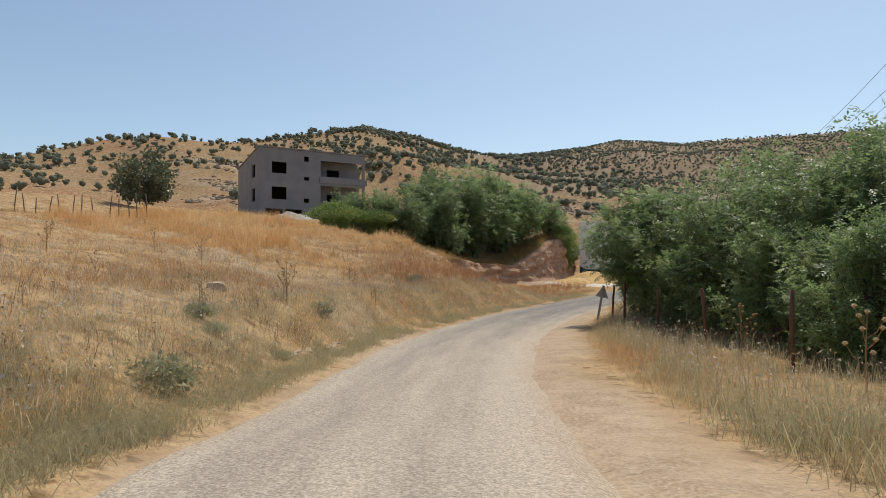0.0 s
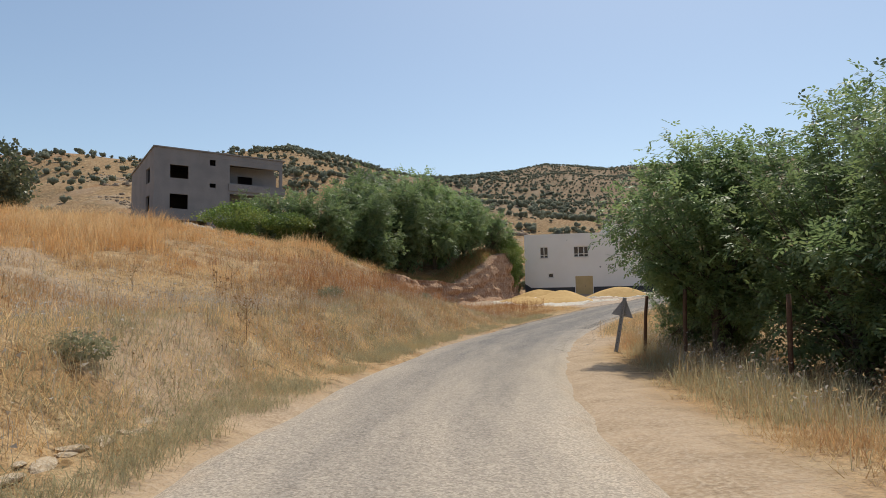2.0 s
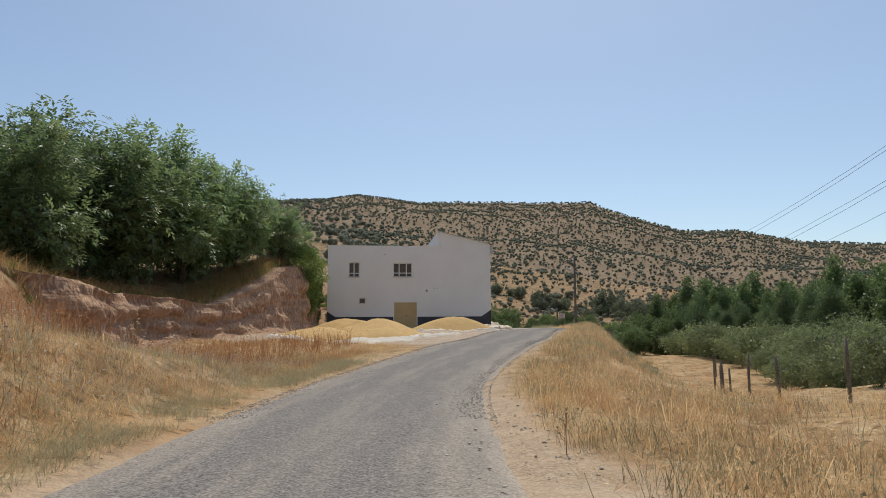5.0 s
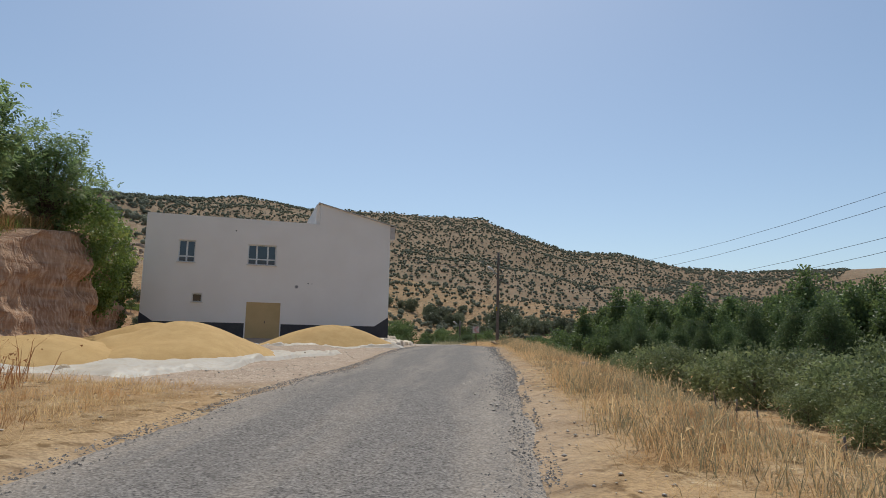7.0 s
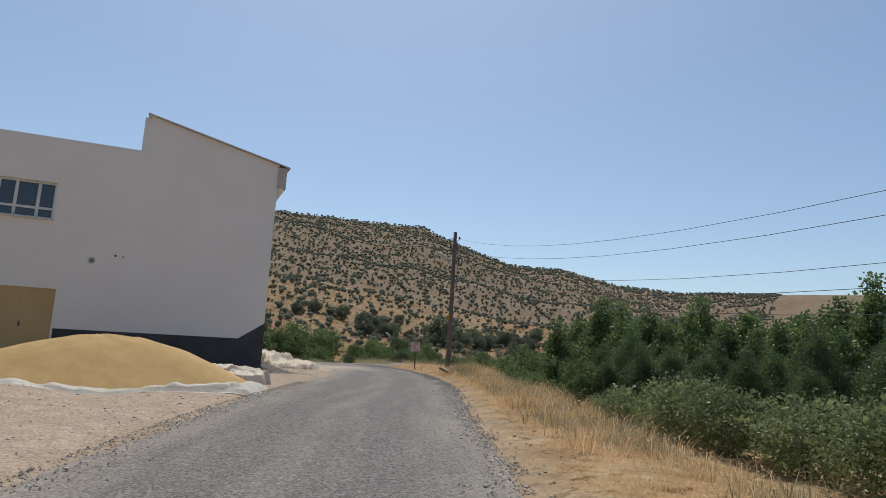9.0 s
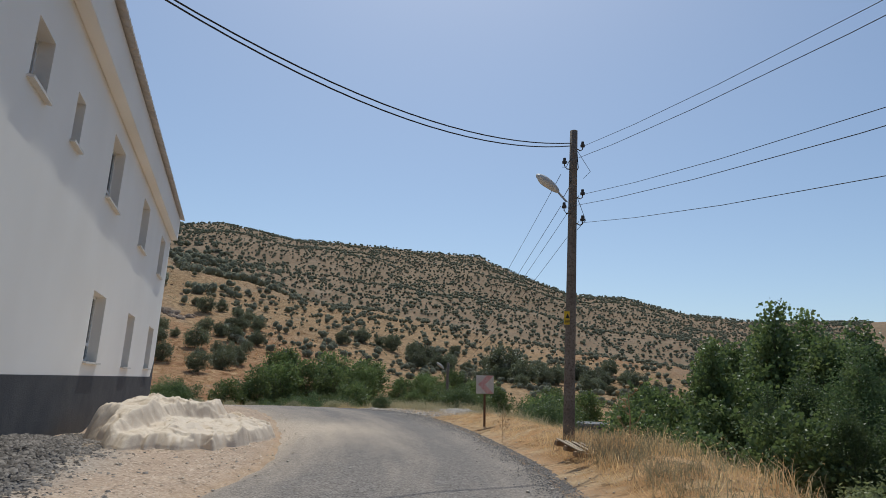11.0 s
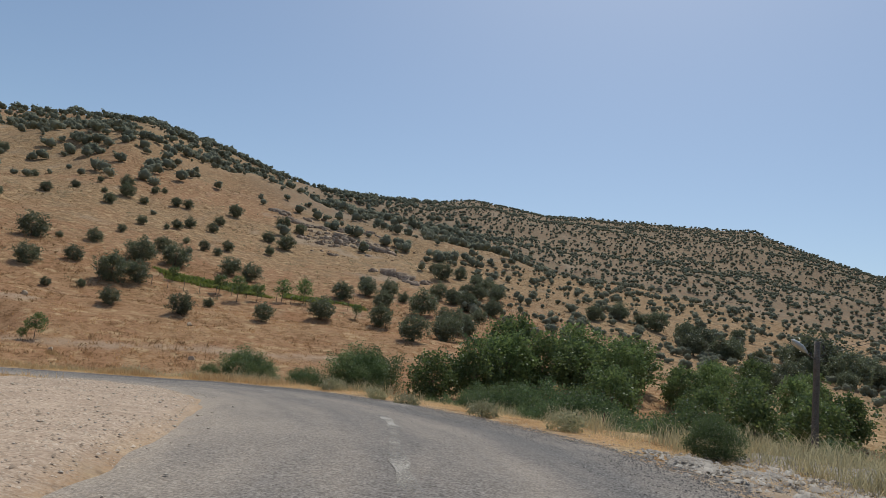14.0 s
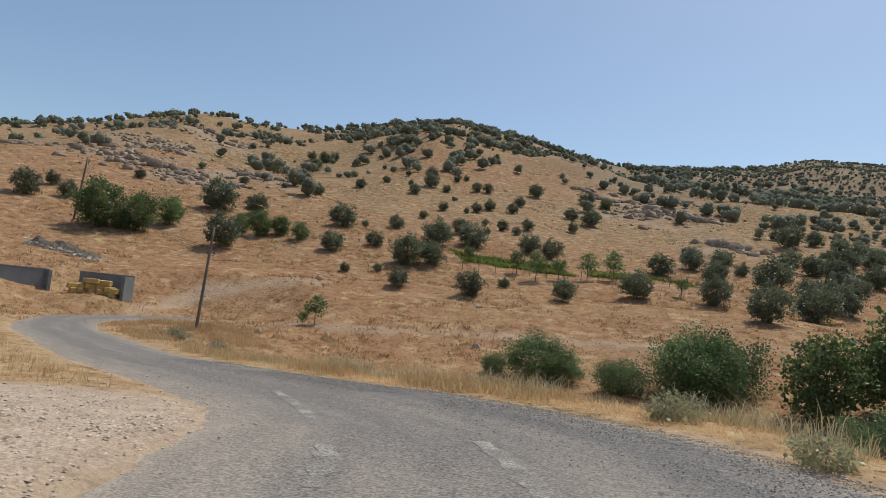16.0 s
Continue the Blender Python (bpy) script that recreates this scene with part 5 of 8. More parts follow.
def tarpaulin(cx, cy, rx, ry, turn, seed, h, label, n=260):
    """A heaped sheet: crisp ridges from which the cloth sags, higher at the back, a steep tucked rim and fine creases."""
    us = np.linspace(-1, 1, n)
    U, V = np.meshgrid(us, us)
    R = np.maximum(np.maximum(np.abs(U), np.abs(V)), 1e-4)
    ang = np.arctan2(V, U)
    dx, dy = np.cos(ang), np.sin(ang)
    plan = R * (1 + 0.10 * fbm(dx * 2 + 5, dy * 2 + seed, 0.7, seed) + 0.04 * fbm(dx * 9, dy * 9, 1.0, seed + 6, 2))
    X, Y = dx * rx * plan, dy * ry * plan
    wx, wy = X + 0.22 * fbm(X, Y, 1.1, seed + 7, 2), Y + 0.22 * fbm(X + 40, Y, 1.1, seed + 8, 2)
    rg = np.random.default_rng(seed)
    # a low tier with a steep rim, and a second one folded back over it
    front = 0.23 * smooth01((1 - R) / 0.1) ** 0.6
    tier = smooth01((Y / ry + 0.1 + 0.35 * fbm(X, Y, 1.6, seed + 5, 2)) / 0.22) * smooth01((0.96 - R + 0.06 * fbm(X, Y, 0.6, seed + 6, 2)) / 0.14) ** 0.7
    base = front + (h - 0.36) * tier * (0.9 + 0.3 * fbm(X + 3, Y + 8, 1.3, seed + 5, 2))
    folds = np.zeros_like(X)
    for _ in range(int(7 * rx * ry)):
        # one ridge of cloth: a segment, its height and the reach of its flanks
        a, long = rg.normal(0.0, 0.6), rg.uniform(0.4, 1.9)
        px, py = rg.uniform(-0.9, 0.9) * rx, rg.uniform(-0.9, 0.9) * ry
        top, reach = rg.uniform(0.06, 0.17), rg.uniform(0.07, 0.16)
        u, v = (wx - px) * math.cos(a) + (wy - py) * math.sin(a), -(wx - px) * math.sin(a) + (wy - py) * math.cos(a)
        d = np.hypot(np.maximum(np.abs(u) - long * 0.5, 0) * 0.6, v * np.where(v > 0, 1.0, rg.uniform(0.4, 0.8)))
        tent = np.maximum(1 - d / (2.2 * reach), 0)
        folds = np.maximum(folds, top * (0.7 * tent + 0.3 * tent**2.5))
    crisp = np.clip(crumple(X, Y, 0.3, 0.15, seed + 4, 8), -0.022, 0.022) + np.clip(crumple(X, Y, 0.13, 0.15, seed + 9, 8), -0.01, 0.01)
    Z = base + folds * smooth01((1 - R) / 0.08) + crisp * smooth01((1 - R) / 0.05)
    Z = np.maximum(Z, 0.015) - 0.06 * (R > 0.99)
    a = radians(turn)
    WX, WY = cx + X * math.cos(a) - Y * math.sin(a), cy + X * math.sin(a) + Y * math.cos(a)
    me = grid_mesh("crumpled_tarpaulin", WX, WY, height(WX, WY) + Z)
    me.materials.append(M_CANVAS)
    return tagged(new("crumpled_tarpaulin", me), label, "tarpaulin")


M_CANVAS = mat("cream_woven_tarpaulin", (0.72, 0.605, 0.475), (0.66, 0.54, 0.41), 1.6, 0.6, 0.4, 60, (0.58, 0.455, 0.33), bump_dist=0.006)
tarpaulin(37.9, 92.75, 3.2, 1.75, 62, 53, 0.68, "crumpled cream-white tarpaulin heaped beside the road")
tarpaulin(29.9, 79.2, 1.25, 0.7, -10, 59, 0.5, "bunched end of cream plastic sheeting beside the grain", 110)

M_PLANK = mat("grey_split_plank", (0.34, 0.24, 0.15), (0.25, 0.17, 0.105), 4, 0.9, 0.5, 30)

M_PALEPLANK = mat("pale_weathered_board", (0.52, 0.42, 0.31), (0.42, 0.33, 0.235), 4, 0.9, 0.5, 30)


def pallet(x, y, turn):
    """A broken pallet lying on the verge: runners and a few boards."""
    p = empty("broken_pallet", pose(x, y, ground_z(x, y) + 0.07, 13, 7, turn))
    tagged(p, "broken weathered wooden pallet lying in dry grass", "pallet")
    for k in (-0.3, 0.02, 0.33):
        part("runner", box(-0.42, k - 0.04, 0, 0.42, k + 0.04, 0.09, 0.008), M_PLANK, p)
    for k, half, tilt in ((-0.33, 0.36, 4), (-0.2, 0.33, -3), (0.03, 0.37, 2), (0.17, 0.3, 7), (0.36, 0.36, -5)):
        q = part("board", box(-0.05, -half, 0.092, 0.05, half, 0.112, 0.004), M_PALEPLANK, p)
        q.matrix_basis = pose(k, 0.01, 0.004 * abs(tilt), 0, 0, tilt)
    return p


pallet(43.9, 86.95, -8)


def rail_fence(x, y, turn):
    """Two crooked posts with a rough rail."""
    z = ground_z(x, y)
    p = empty("rail_fence", pose(x, y, z, 0, 0, turn))
    tagged(p, "rough grey wooden rail fence below the verge", "fence")
    for k, h in ((-0.9, 0.95), (0.0, 0.9), (0.95, 0.8)):
        tube_ob("post", [(k, 0, -0.3), (k + 0.03, 0.02, h * 0.5), (k, 0, h)], [0.045, 0.04, 0.04], M_WOODPOLE, p, 6)
    tube_ob("rail", [(-1.2, -0.06, 0.9), (0, -0.07, 0.84), (1.2, -0.06, 0.7)], [0.035, 0.04, 0.03], M_WOODPOLE, p, 6)


rail_fence(48.9, 89.3, -20)
pl = part("loose_board", box(-0.4, -0.06, 0, 0.4, 0.06, 0.025, 0.004), M_PLANK)
pl.matrix_world = pose(44.3, 89.6, ground_z(44.3, 89.6) + 0.03, 0, 3, -20)
tagged(pl, "loose grey split board lying on the verge", "board")


def rock_mesh(name, size, seed, subdiv=2, stone=None):
    bm = bmesh.new()
    bmesh.ops.create_icosphere(bm, subdivisions=subdiv, radius=1)
    r = random.Random(seed)
    cuts = [(Vector((r.uniform(-1, 1), r.uniform(-1, 1), r.uniform(-0.4, 1))).normalized(), r.uniform(0.5, 0.85)) for _ in range(7)]
    for v in bm.verts:
        for nrm, d in cuts:
            k = v.co.dot(nrm) - d
            if k > 0:
                v.co -= nrm * k
        v.co = Vector((v.co.x * size[0], v.co.y * size[1], v.co.z * size[2]))
    me = bpy.data.meshes.new(name)
    bm.to_mesh(me)
    bm.free()
    me.materials.append(stone or M_STONE)
    return me


M_TAN = mat("tan_field_stone", (0.50, 0.38, 0.26), (0.38, 0.28, 0.185), 7, 0.95, 0.8, 30, (0.60, 0.50, 0.38))
ROCKS = [rock_mesh("rock", (0.3, 0.24, 0.24), k, 3, M_TAN) for k in range(4)]
for k, (x, y, s) in enumerate(((-5.98, 18.4, 0.95), (13.9, 63.4, 0.9), (21.6, 69.2, 0.34), (22.6, 70.6, 0.32), (29.0, 61.0, 1.2), (29.6, 61.6, 0.7), (26.0, 59.9, 0.8), (9.5, 46.5, 0.6), (-1.5, 30.5, 0.6), (31, 181, 1.4), (25, 162, 1.2), (20.5, 160, 1.1), (36, 164, 1.3), (16, 178, 1.6), (3, 183, 2.0), (33.5, 175, 1.2), (-4, 196, 2.2))):
    o = new("rock", ROCKS[k % 4])
    o.matrix_world = pose(x, y, ground_z(x, y) + 0.06 * s, 0, 0, 50 * k) @ Matrix.Scale(s, 4)
    tagged(o, "pale angular limestone rock lying on dry ground", "rock", group="scattered rocks")


# crumbled slabs of an old concrete edging along the road
SLABS = [rock_mesh("edging_slab", (0.24, 0.11, 0.055), 20 + k, 2, M_TAN) for k in range(4)]
for k in range(22):
    f = (k + 0.4 * math.sin(3.1 * k)) / 21
    x, y = -3.0 + 0.75 * f + 0.06 * math.sin(2.3 * k), 13.2 + 5.2 * f
    s = 0.45 + 0.45 * abs(math.sin(1.7 * k))
    o = new("edging_slab", SLABS[k % 4])
    o.matrix_world = pose(x, y, ground_z(x, y) + 0.02, 12 * math.sin(k), 8 * math.cos(2 * k), 80 + 22 * math.sin(5 * k)) @ Matrix.Scale(s, 4)
    tagged(o, "broken earth-stained concrete slab half buried along the road edge", "slab", group="broken edging slabs")


# ---- walls with straw bales beyond the bend, sheds ----
M_BLOCK = mat("grey_blockwork", (0.19, 0.19, 0.195), (0.25, 0.245, 0.24), 1.2, 0.95, 0.5, 14)
M_STRAW = mat("yellow_straw", (0.60, 0.42, 0.16), (0.52, 0.34, 0.11), 5, 0.95, 0.8, 40)


def retaining_wall(x0, y0, x1, y1, z, h, wing, label):
    L = math.hypot(x1 - x0, y1 - y0)
    w = empty("retaining_wall", pose(x0, y0, z, 0, 0, math.degrees(math.atan2(y1 - y0, x1 - x0))))
    tagged(w, label, "wall")
    part("back_panel", box(0, 0, -1.2, L, 0.25, h, 0.02), M_BLOCK, w)
    part("wing_panel", box(L - 0.25, -wing, -1.2, L, -0.004, h * 0.98, 0.02), M_BLOCK, w)
    part("coping", box(-0.03, -0.03, h + 0.003, L + 0.03, 0.28, h + 0.08, 0.01), M_CONCRETE, w)


retaining_wall(2.1, 161.7, 6.4, 163.0, 0.25, 1.75, 1.5, "grey block retaining wall bay sheltering straw bales")
retaining_wall(-2.6, 150.4, 0.9, 159.8, 0.3, 1.6, 0.6, "grey block retaining wall stained with white lime")


def bale(x, y, z, turn, tilt):
    b = bmesh.new()
    add_box(b, -0.5, -0.24, 0, 0.5, 0.24, 0.42, 0.05)
    for v in b.verts:
        v.co += Vector((rng.uniform(-0.03, 0.03), rng.uniform(-0.03, 0.03), rng.uniform(-0.02, 0.02)))
    o = part("straw_bale", b, M_STRAW)
    o.matrix_world = pose(x, y, z, tilt, 0, turn)
    tagged(o, "yellow straw bale stacked against a block wall", "straw bale", group="straw bales")


for k in range(16):
    t = k / 16
    x, y = 2.9 + 3.6 * t + rng.uniform(-0.1, 0.1), 160.6 + 0.9 * t + rng.uniform(-0.4, 0.3)
    tier = 0.4 * (k % 3 if 4 < k < 13 else k % 2)
    bale(x, y + rng.uniform(-0.3, 0.2), ground_z(x, y) + tier - 0.02, rng.uniform(0, 180), rng.uniform(-16, 16) if tier else rng.uniform(-3, 3))


def small_shed(x, y, turn, w, d, h, label, sunk=0.4):
    z = ground_z(x, y) - sunk
    s = empty("shed", pose(x, y, z, 0, 0, turn))
    tagged(s, label, "shed")
    at = lambda u, v, q: (u, q, v)
    part("front_wall", wall_bm(bmesh.new(), 0, w, 0, h, 0.2, [(w * 0.55, w * 0.8, h * 0.35, h * 0.75)], at), M_BLOCK, s)
    part("side_wall", box(0, 0.2, 0, 0.2, d, h), M_BLOCK, s)
    part("side_wall", box(w - 0.2, 0.2, 0, w, d, h), M_BLOCK, s)
    part("rear_wall", box(0.2, d - 0.2, 0, w - 0.2, d, h), M_BLOCK, s)
    part("roof", box(-0.15, -0.15, h + 0.003, w + 0.15, d + 0.15, h + 0.12), M_BLOCK, s)
    at2 = lambda u, v, q: (u, q, v)
    win = part("window", closed(obox(bmesh.new(), at2, w * 0.55, w * 0.8, h * 0.35, h * 0.35 + 0.05, 0.05, 0.1)), M_PVC, s)
    f = bmesh.new()
    for u in (w * 0.55, w * 0.675, w * 0.8 - 0.05):
        obox(f, at2, u, u + 0.05, h * 0.35 + 0.05, h * 0.75, 0.05, 0.1)
    part("window_frame", closed(f), M_PVC, win)
    part("pane", closed(obox(bmesh.new(), at2, w * 0.55 + 0.05, w * 0.8 - 0.05, h * 0.35 + 0.05, h * 0.75, 0.07, 0.076)), M_GLASS, win)


small_shed(58.2, 103.4, -42, 4.2, 3.4, 2.75, "low grey block shed with flat roof below the verge")
small_shed(-33.0, 176.5, 20, 3.0, 2.5, 2.3, "small weathered field hut on the slope")


# ---- worn centre line round the bend ----
def worn_off(m):
    """Paint that has flaked away in grains and patches."""
    n, l = m.node_tree.nodes, m.node_tree.links
    co = n.new("ShaderNodeTexCoord")
    a, b = n.new("ShaderNodeTexNoise"), n.new("ShaderNodeTexNoise")
    a.inputs["Scale"].default_value, b.inputs["Scale"].default_value = 45, 1.1
    s = n.new("ShaderNodeMath")
    s.operation = "ADD"
    for q, k in ((a, 0), (b, 1)):
        l.new(co.outputs["Object"], q.inputs["Vector"])
        l.new(q.outputs[0], s.inputs[k])
    r = n.new("ShaderNodeMapRange")
    r.inputs[1].default_value, r.inputs[2].default_value = 0.82, 1.2
    l.new(s.outputs[0], r.inputs[0])
    ms, tr = n.new("ShaderNodeMixShader"), n.new("ShaderNodeBsdfTransparent")
    l.new(r.outputs[0], ms.inputs[0])
    l.new(tr.outputs[0], ms.inputs[1])
    l.new(n["Principled BSDF"].outputs[0], ms.inputs[2])
    l.new(ms.outputs[0], n["Material Output"].inputs["Surface"])


def marking(pts, w0, w1, seed):
    c = catmull(np.array([(*p, 0, 0) for p in pts], float), 20)[:, :2]
    way = np.gradient(c, axis=0)
    way /= np.linalg.norm(way, axis=1)[:, None]
    nn = np.stack([way[:, 1], -way[:, 0]], -1)
    V, F = [], []
    wide = 0.9 + 0.35 * fbm(np.arange(len(c)) * 1.0, np.zeros(len(c)), 5.0, seed, 3)
    for p, n, k in zip(c, nn, wide):
        a, b = w0 * k, w1 * k
        for q in (p - n * a, p + n * b):
            d, zr, hw = road_frame(q[:1], q[1:])
            V.append((q[0], q[1], float(zr[0]) + 0.05 * (1 - float(d[0] / hw[0]) ** 2) + 0.012 * float(fbm(q[:1], q[1:], 1.5, 33)[0]) + 0.009))
    for i in range(len(c) - 1):
        F.append((2 * i, 2 * i + 1, 2 * i + 3, 2 * i + 2))
    o = link_mesh("road_marking", V, F, M_PAINT)
    tagged(o, "worn broken white centre line on the asphalt", "road marking", kind="structure")


M_PAINT = mat("worn_white_paint", (0.45, 0.41, 0.36), (0.38, 0.34, 0.295), 6, 0.85, 0.0, 40, (0.29, 0.265, 0.235))
worn_off(M_PAINT)
marking([(46.25, 103.6), (46.6, 106.3), (46.9, 109.8), (47.35, 113.2), (47.55, 116.6)], 0.09, 0.11, 2)
marking([(46.1, 119.2), (45.85, 120.8), (45.5, 122.2), (45.0, 123.6), (44.5, 124.7)], 0.10, 0.11, 3)
marking([(43.9, 121.6), (43.5, 122.7), (42.9, 123.8), (42.0, 125.4), (41.0, 126.8), (39.6, 128.6)], 0.10, 0.11, 1)
heap_g = heap(-19.2, 84.0, 2.6, 1.6, 0.75, 30, 7, "heap of grey building gravel before the unfinished house", 0.5)
heap_g.name = "gravel_heap"
heap_g.data.materials[0] = mat("pale_building_gravel", (0.46, 0.42, 0.37), (0.38, 0.34, 0.295), 2, 0.95, 0.8, 18)
tagged(heap_g, "", "gravel heap")
M_RUBBLE = mat("grey_crushed_gravel", (0.36, 0.32, 0.275), (0.27, 0.235, 0.20), 6, 0.95, 1.0, 25, (0.46, 0.41, 0.36), bump_dist=0.03)


def gravel_bank(pts, wide, h, seed, label, skew=0.0, stone=None):
    """A low ragged windrow of crushed gravel along a line; skew moves its crest to one side."""
    c = catmull(np.array([(*p, 0, 0) for p in pts], float), 40)[:, :2]
    way = np.gradient(c, axis=0)
    way /= np.linalg.norm(way, axis=1)[:, None]
    us, f = np.linspace(-1, 1, 41), np.linspace(0, 1, len(c))
    ends = smooth01(f / 0.2) * smooth01((1 - f) / 0.2)
    w = wide * (0.35 + 0.65 * ends) * (1 + 0.3 * fbm(f * 9, f * 0, 1.0, seed, 3))
    X, Y = c[:, :1] + way[:, 1:] * us * w[:, None], c[:, 1:] - way[:, :1] * us * w[:, None]
    body = np.where(us > skew, 1 - (us - skew) / (1 - skew + 1e-6), 1 - (skew - us) / (1 + skew + 1e-6))
    top = h * ends[:, None] * smooth01(body)[None] * (0.8 + 0.5 * fbm(X, Y, 1.1, seed + 1, 3))
    rough = (0.05 * fbm(X, Y, 0.3, seed + 2, 3) + 0.025 * fbm(X, Y, 0.11, seed + 3, 2)) * smooth01(top / 0.06)
    me = grid_mesh("gravel_bank", X, Y, height(X, Y) + top + rough - 0.035)
    me.materials.append(stone or M_RUBBLE)
    return tagged(new("gravel_bank", me), label, "gravel heap", "gravel banks")


M_DARKRUBBLE = mat("dark_crushed_stone", (0.20, 0.18, 0.165), (0.14, 0.125, 0.115), 7, 0.95, 1.0, 25, (0.29, 0.265, 0.24), bump_dist=0.03)
gravel_bank([(53.9, 103.9), (54.9, 106.6), (55.5, 109.4), (55.5, 112.0), (55.0, 114.4)], 1.3, 0.2, 8, "low ragged bank of grey crushed gravel on the verge")
gravel_bank([(52.3, 112.6), (52.8, 111.2), (53.2, 109.8)], 0.8, 0.08, 18, "small spread of grey crushed gravel beside the road")
gravel_bank([(33.95, 85.3), (34.5, 87.2), (35.05, 89.2), (35.6, 91.2)], 0.85, 0.26, 28, "dark crushed stone banked along the black house plinth", -0.75, M_DARKRUBBLE)
M_BRUSH = mat("dark_rotting_brush", (0.15, 0.12, 0.095), (0.23, 0.18, 0.135), 3, 0.95, 1.0, 16, (0.07, 0.06, 0.052), bump_dist=0.1)
brush = gravel_bank([(-11.2, 167.6), (-8.8, 168.2), (-6.4, 169.0), (-3.4, 169.8)], 1.9, 0.75, 9, "dark heap of rotting brushwood and rubble above the wall", 0.0, M_BRUSH)
brush.name = "brush_heap"
tagged(brush, "", "brush heap")


# ---- plants ----
def np_mesh(name, V, tris, material):
    """A mesh of triangles from arrays."""
    me = bpy.data.meshes.new(name)
    me.vertices.add(len(V))
    me.vertices.foreach_set("co", V.astype(np.float32).ravel())
    me.loops.add(tris.size)
    me.loops.foreach_set("vertex_index", tris.astype(np.int32).ravel())
    me.polygons.add(len(tris))
    me.polygons.foreach_set("loop_start", np.arange(0, tris.size, 3, dtype=np.int32))
    me.update(calc_edges=True)
    me.materials.append(material)
    return me


def unit(v):
    return v / (np.linalg.norm(v, axis=-1, keepdims=True) + 1e-9)


def leaves(P, out, size, rg, droop=0.25, slim=0.45):
    """A folded leaf of two triangles at each point, turned partly outward."""
    n = len(P)
    way = unit(0.7 * out + rg.normal(0, 0.8, (n, 3)) - [0, 0, droop])
    side = unit(np.cross(way, rg.normal(0, 1, (n, 3))))
    up = np.cross(side, way)
    s = size * rg.uniform(0.65, 1.25, (n, 1))
    a, b = P, P + way * s
    m = P + way * s * 0.5
    l, r = m + side * s * slim + up * s * 0.12, m - side * s * slim + up * s * 0.12
    V = np.stack([a, l, b, r], 1).reshape(-1, 3)
    i = np.arange(n)[:, None] * 4
    T = np.concatenate([i + [0, 1, 2], i + [0, 2, 3]], 1).reshape(-1, 3)
    return V, T


def crown_points(rg, n, clusters, H, R, low, spread, shape="round", squash=1.0):
    """Points in many small clumps: the clumps lie towards an uneven outer shell."""
    d = unit(rg.normal(0, 1, (clusters, 3)))
    rad = rg.uniform(0.25, 1.0, clusters) ** 0.45
    rad *= 1 + 0.22 * np.sin(d[:, 0] * 5 + 1.3) * np.sin(d[:, 1] * 4 + 0.5) + rg.normal(0, 0.09, clusters)
    c = d * rad[:, None]
    t = (c[:, 2] + 1) / 2
    if shape == "round":
        w = 1.0
    elif shape == "upright":
        w = np.clip(1.15 - 0.85 * np.clip(t, 0, 2) ** 1.3, 0.15, 1)
    else:
        w = np.clip(0.75 + 0.5 * t, 0, 1.2)
    z = low + np.clip(t, 0, 1.1) * (H - low) * squash
    C = np.stack([c[:, 0] * R * w, c[:, 1] * R * w, z], -1)
    k = rg.integers(0, clusters, n)
    P = C[k] + np.clip(rg.normal(0, 1, (n, 3)), -1.7, 1.7) * spread * [1, 1, 0.75]
    mid = np.array([0, 0, low + 0.45 * (H - low)])
    return P, unit(P - mid), C


def limb_mesh(C, H, low, r0, rg, count):
    """Trunk and limbs reaching into the crown's clumps, as one mesh."""
    V, F = [], []

    def add(pts, rad, sides):
        v, f = tube(pts, rad, sides)
        o = len(V)
        V.extend(v)
        F.extend([tuple(q + o for q in g) for g in f])

    top = Vector((rg.normal(0, 0.1), rg.normal(0, 0.1), H * 0.72))
    fork = Vector((rg.normal(0, 0.06), rg.normal(0, 0.06), low + 0.15 * (H - low)))
    add([(0, 0, -0.3), tuple(fork * 0.5), tuple(fork), tuple(fork.lerp(top, 0.5)), tuple(top)], [r0 * 1.3, r0, r0 * 0.85, r0 * 0.5, r0 * 0.15], 8)
    for k in rg.choice(len(C), min(count, len(C)), replace=False):
        e = Vector(C[k])
        s = fork.lerp(top, float(rg.uniform(0, 0.6)))
        m = s.lerp(e, 0.5) + Vector((0, 0, float(rg.uniform(0, 0.3))))
        add([tuple(s), tuple(m), tuple(e)], [r0 * 0.4, r0 * 0.22, r0 * 0.06], 5)
    return V, F


def make_tree(name, H, R, low, n, clusters, spread, leaf, material, seed, shape="round", r0=0.1, limbs=26, slim=0.45):
    rg = np.random.default_rng(seed)
    P, out, C = crown_points(rg, n, clusters, H, R, low, spread, shape)
    keep = P[:, 2] > 0.03
    V, T = leaves(P[keep], out[keep], leaf, rg, slim=slim)
    # broader shaded leaves inside the crown close it
    k = int(n * 0.10)
    Q, o2, _ = crown_points(rg, k, max(clusters // 2, 8), H * 0.93, R * 0.72, low, spread * 1.2, shape)
    Q[:, 2] = np.maximum(Q[:, 2], 0.1)
    V2, T2 = leaves(Q, o2, leaf * 1.5, rg, slim=0.42)
    V, T = np.concatenate([V, V2]), np.concatenate([T, T2 + len(V)])
    tree = empty(name, Matrix())
    v, f = limb_mesh(C, H, low, r0, rg, limbs)
    link_mesh("trunk", v, f, M_BARK, tree)
    crown = new("crown", np_mesh("crown", V, T, material))
    crown.parent = tree
    return tree


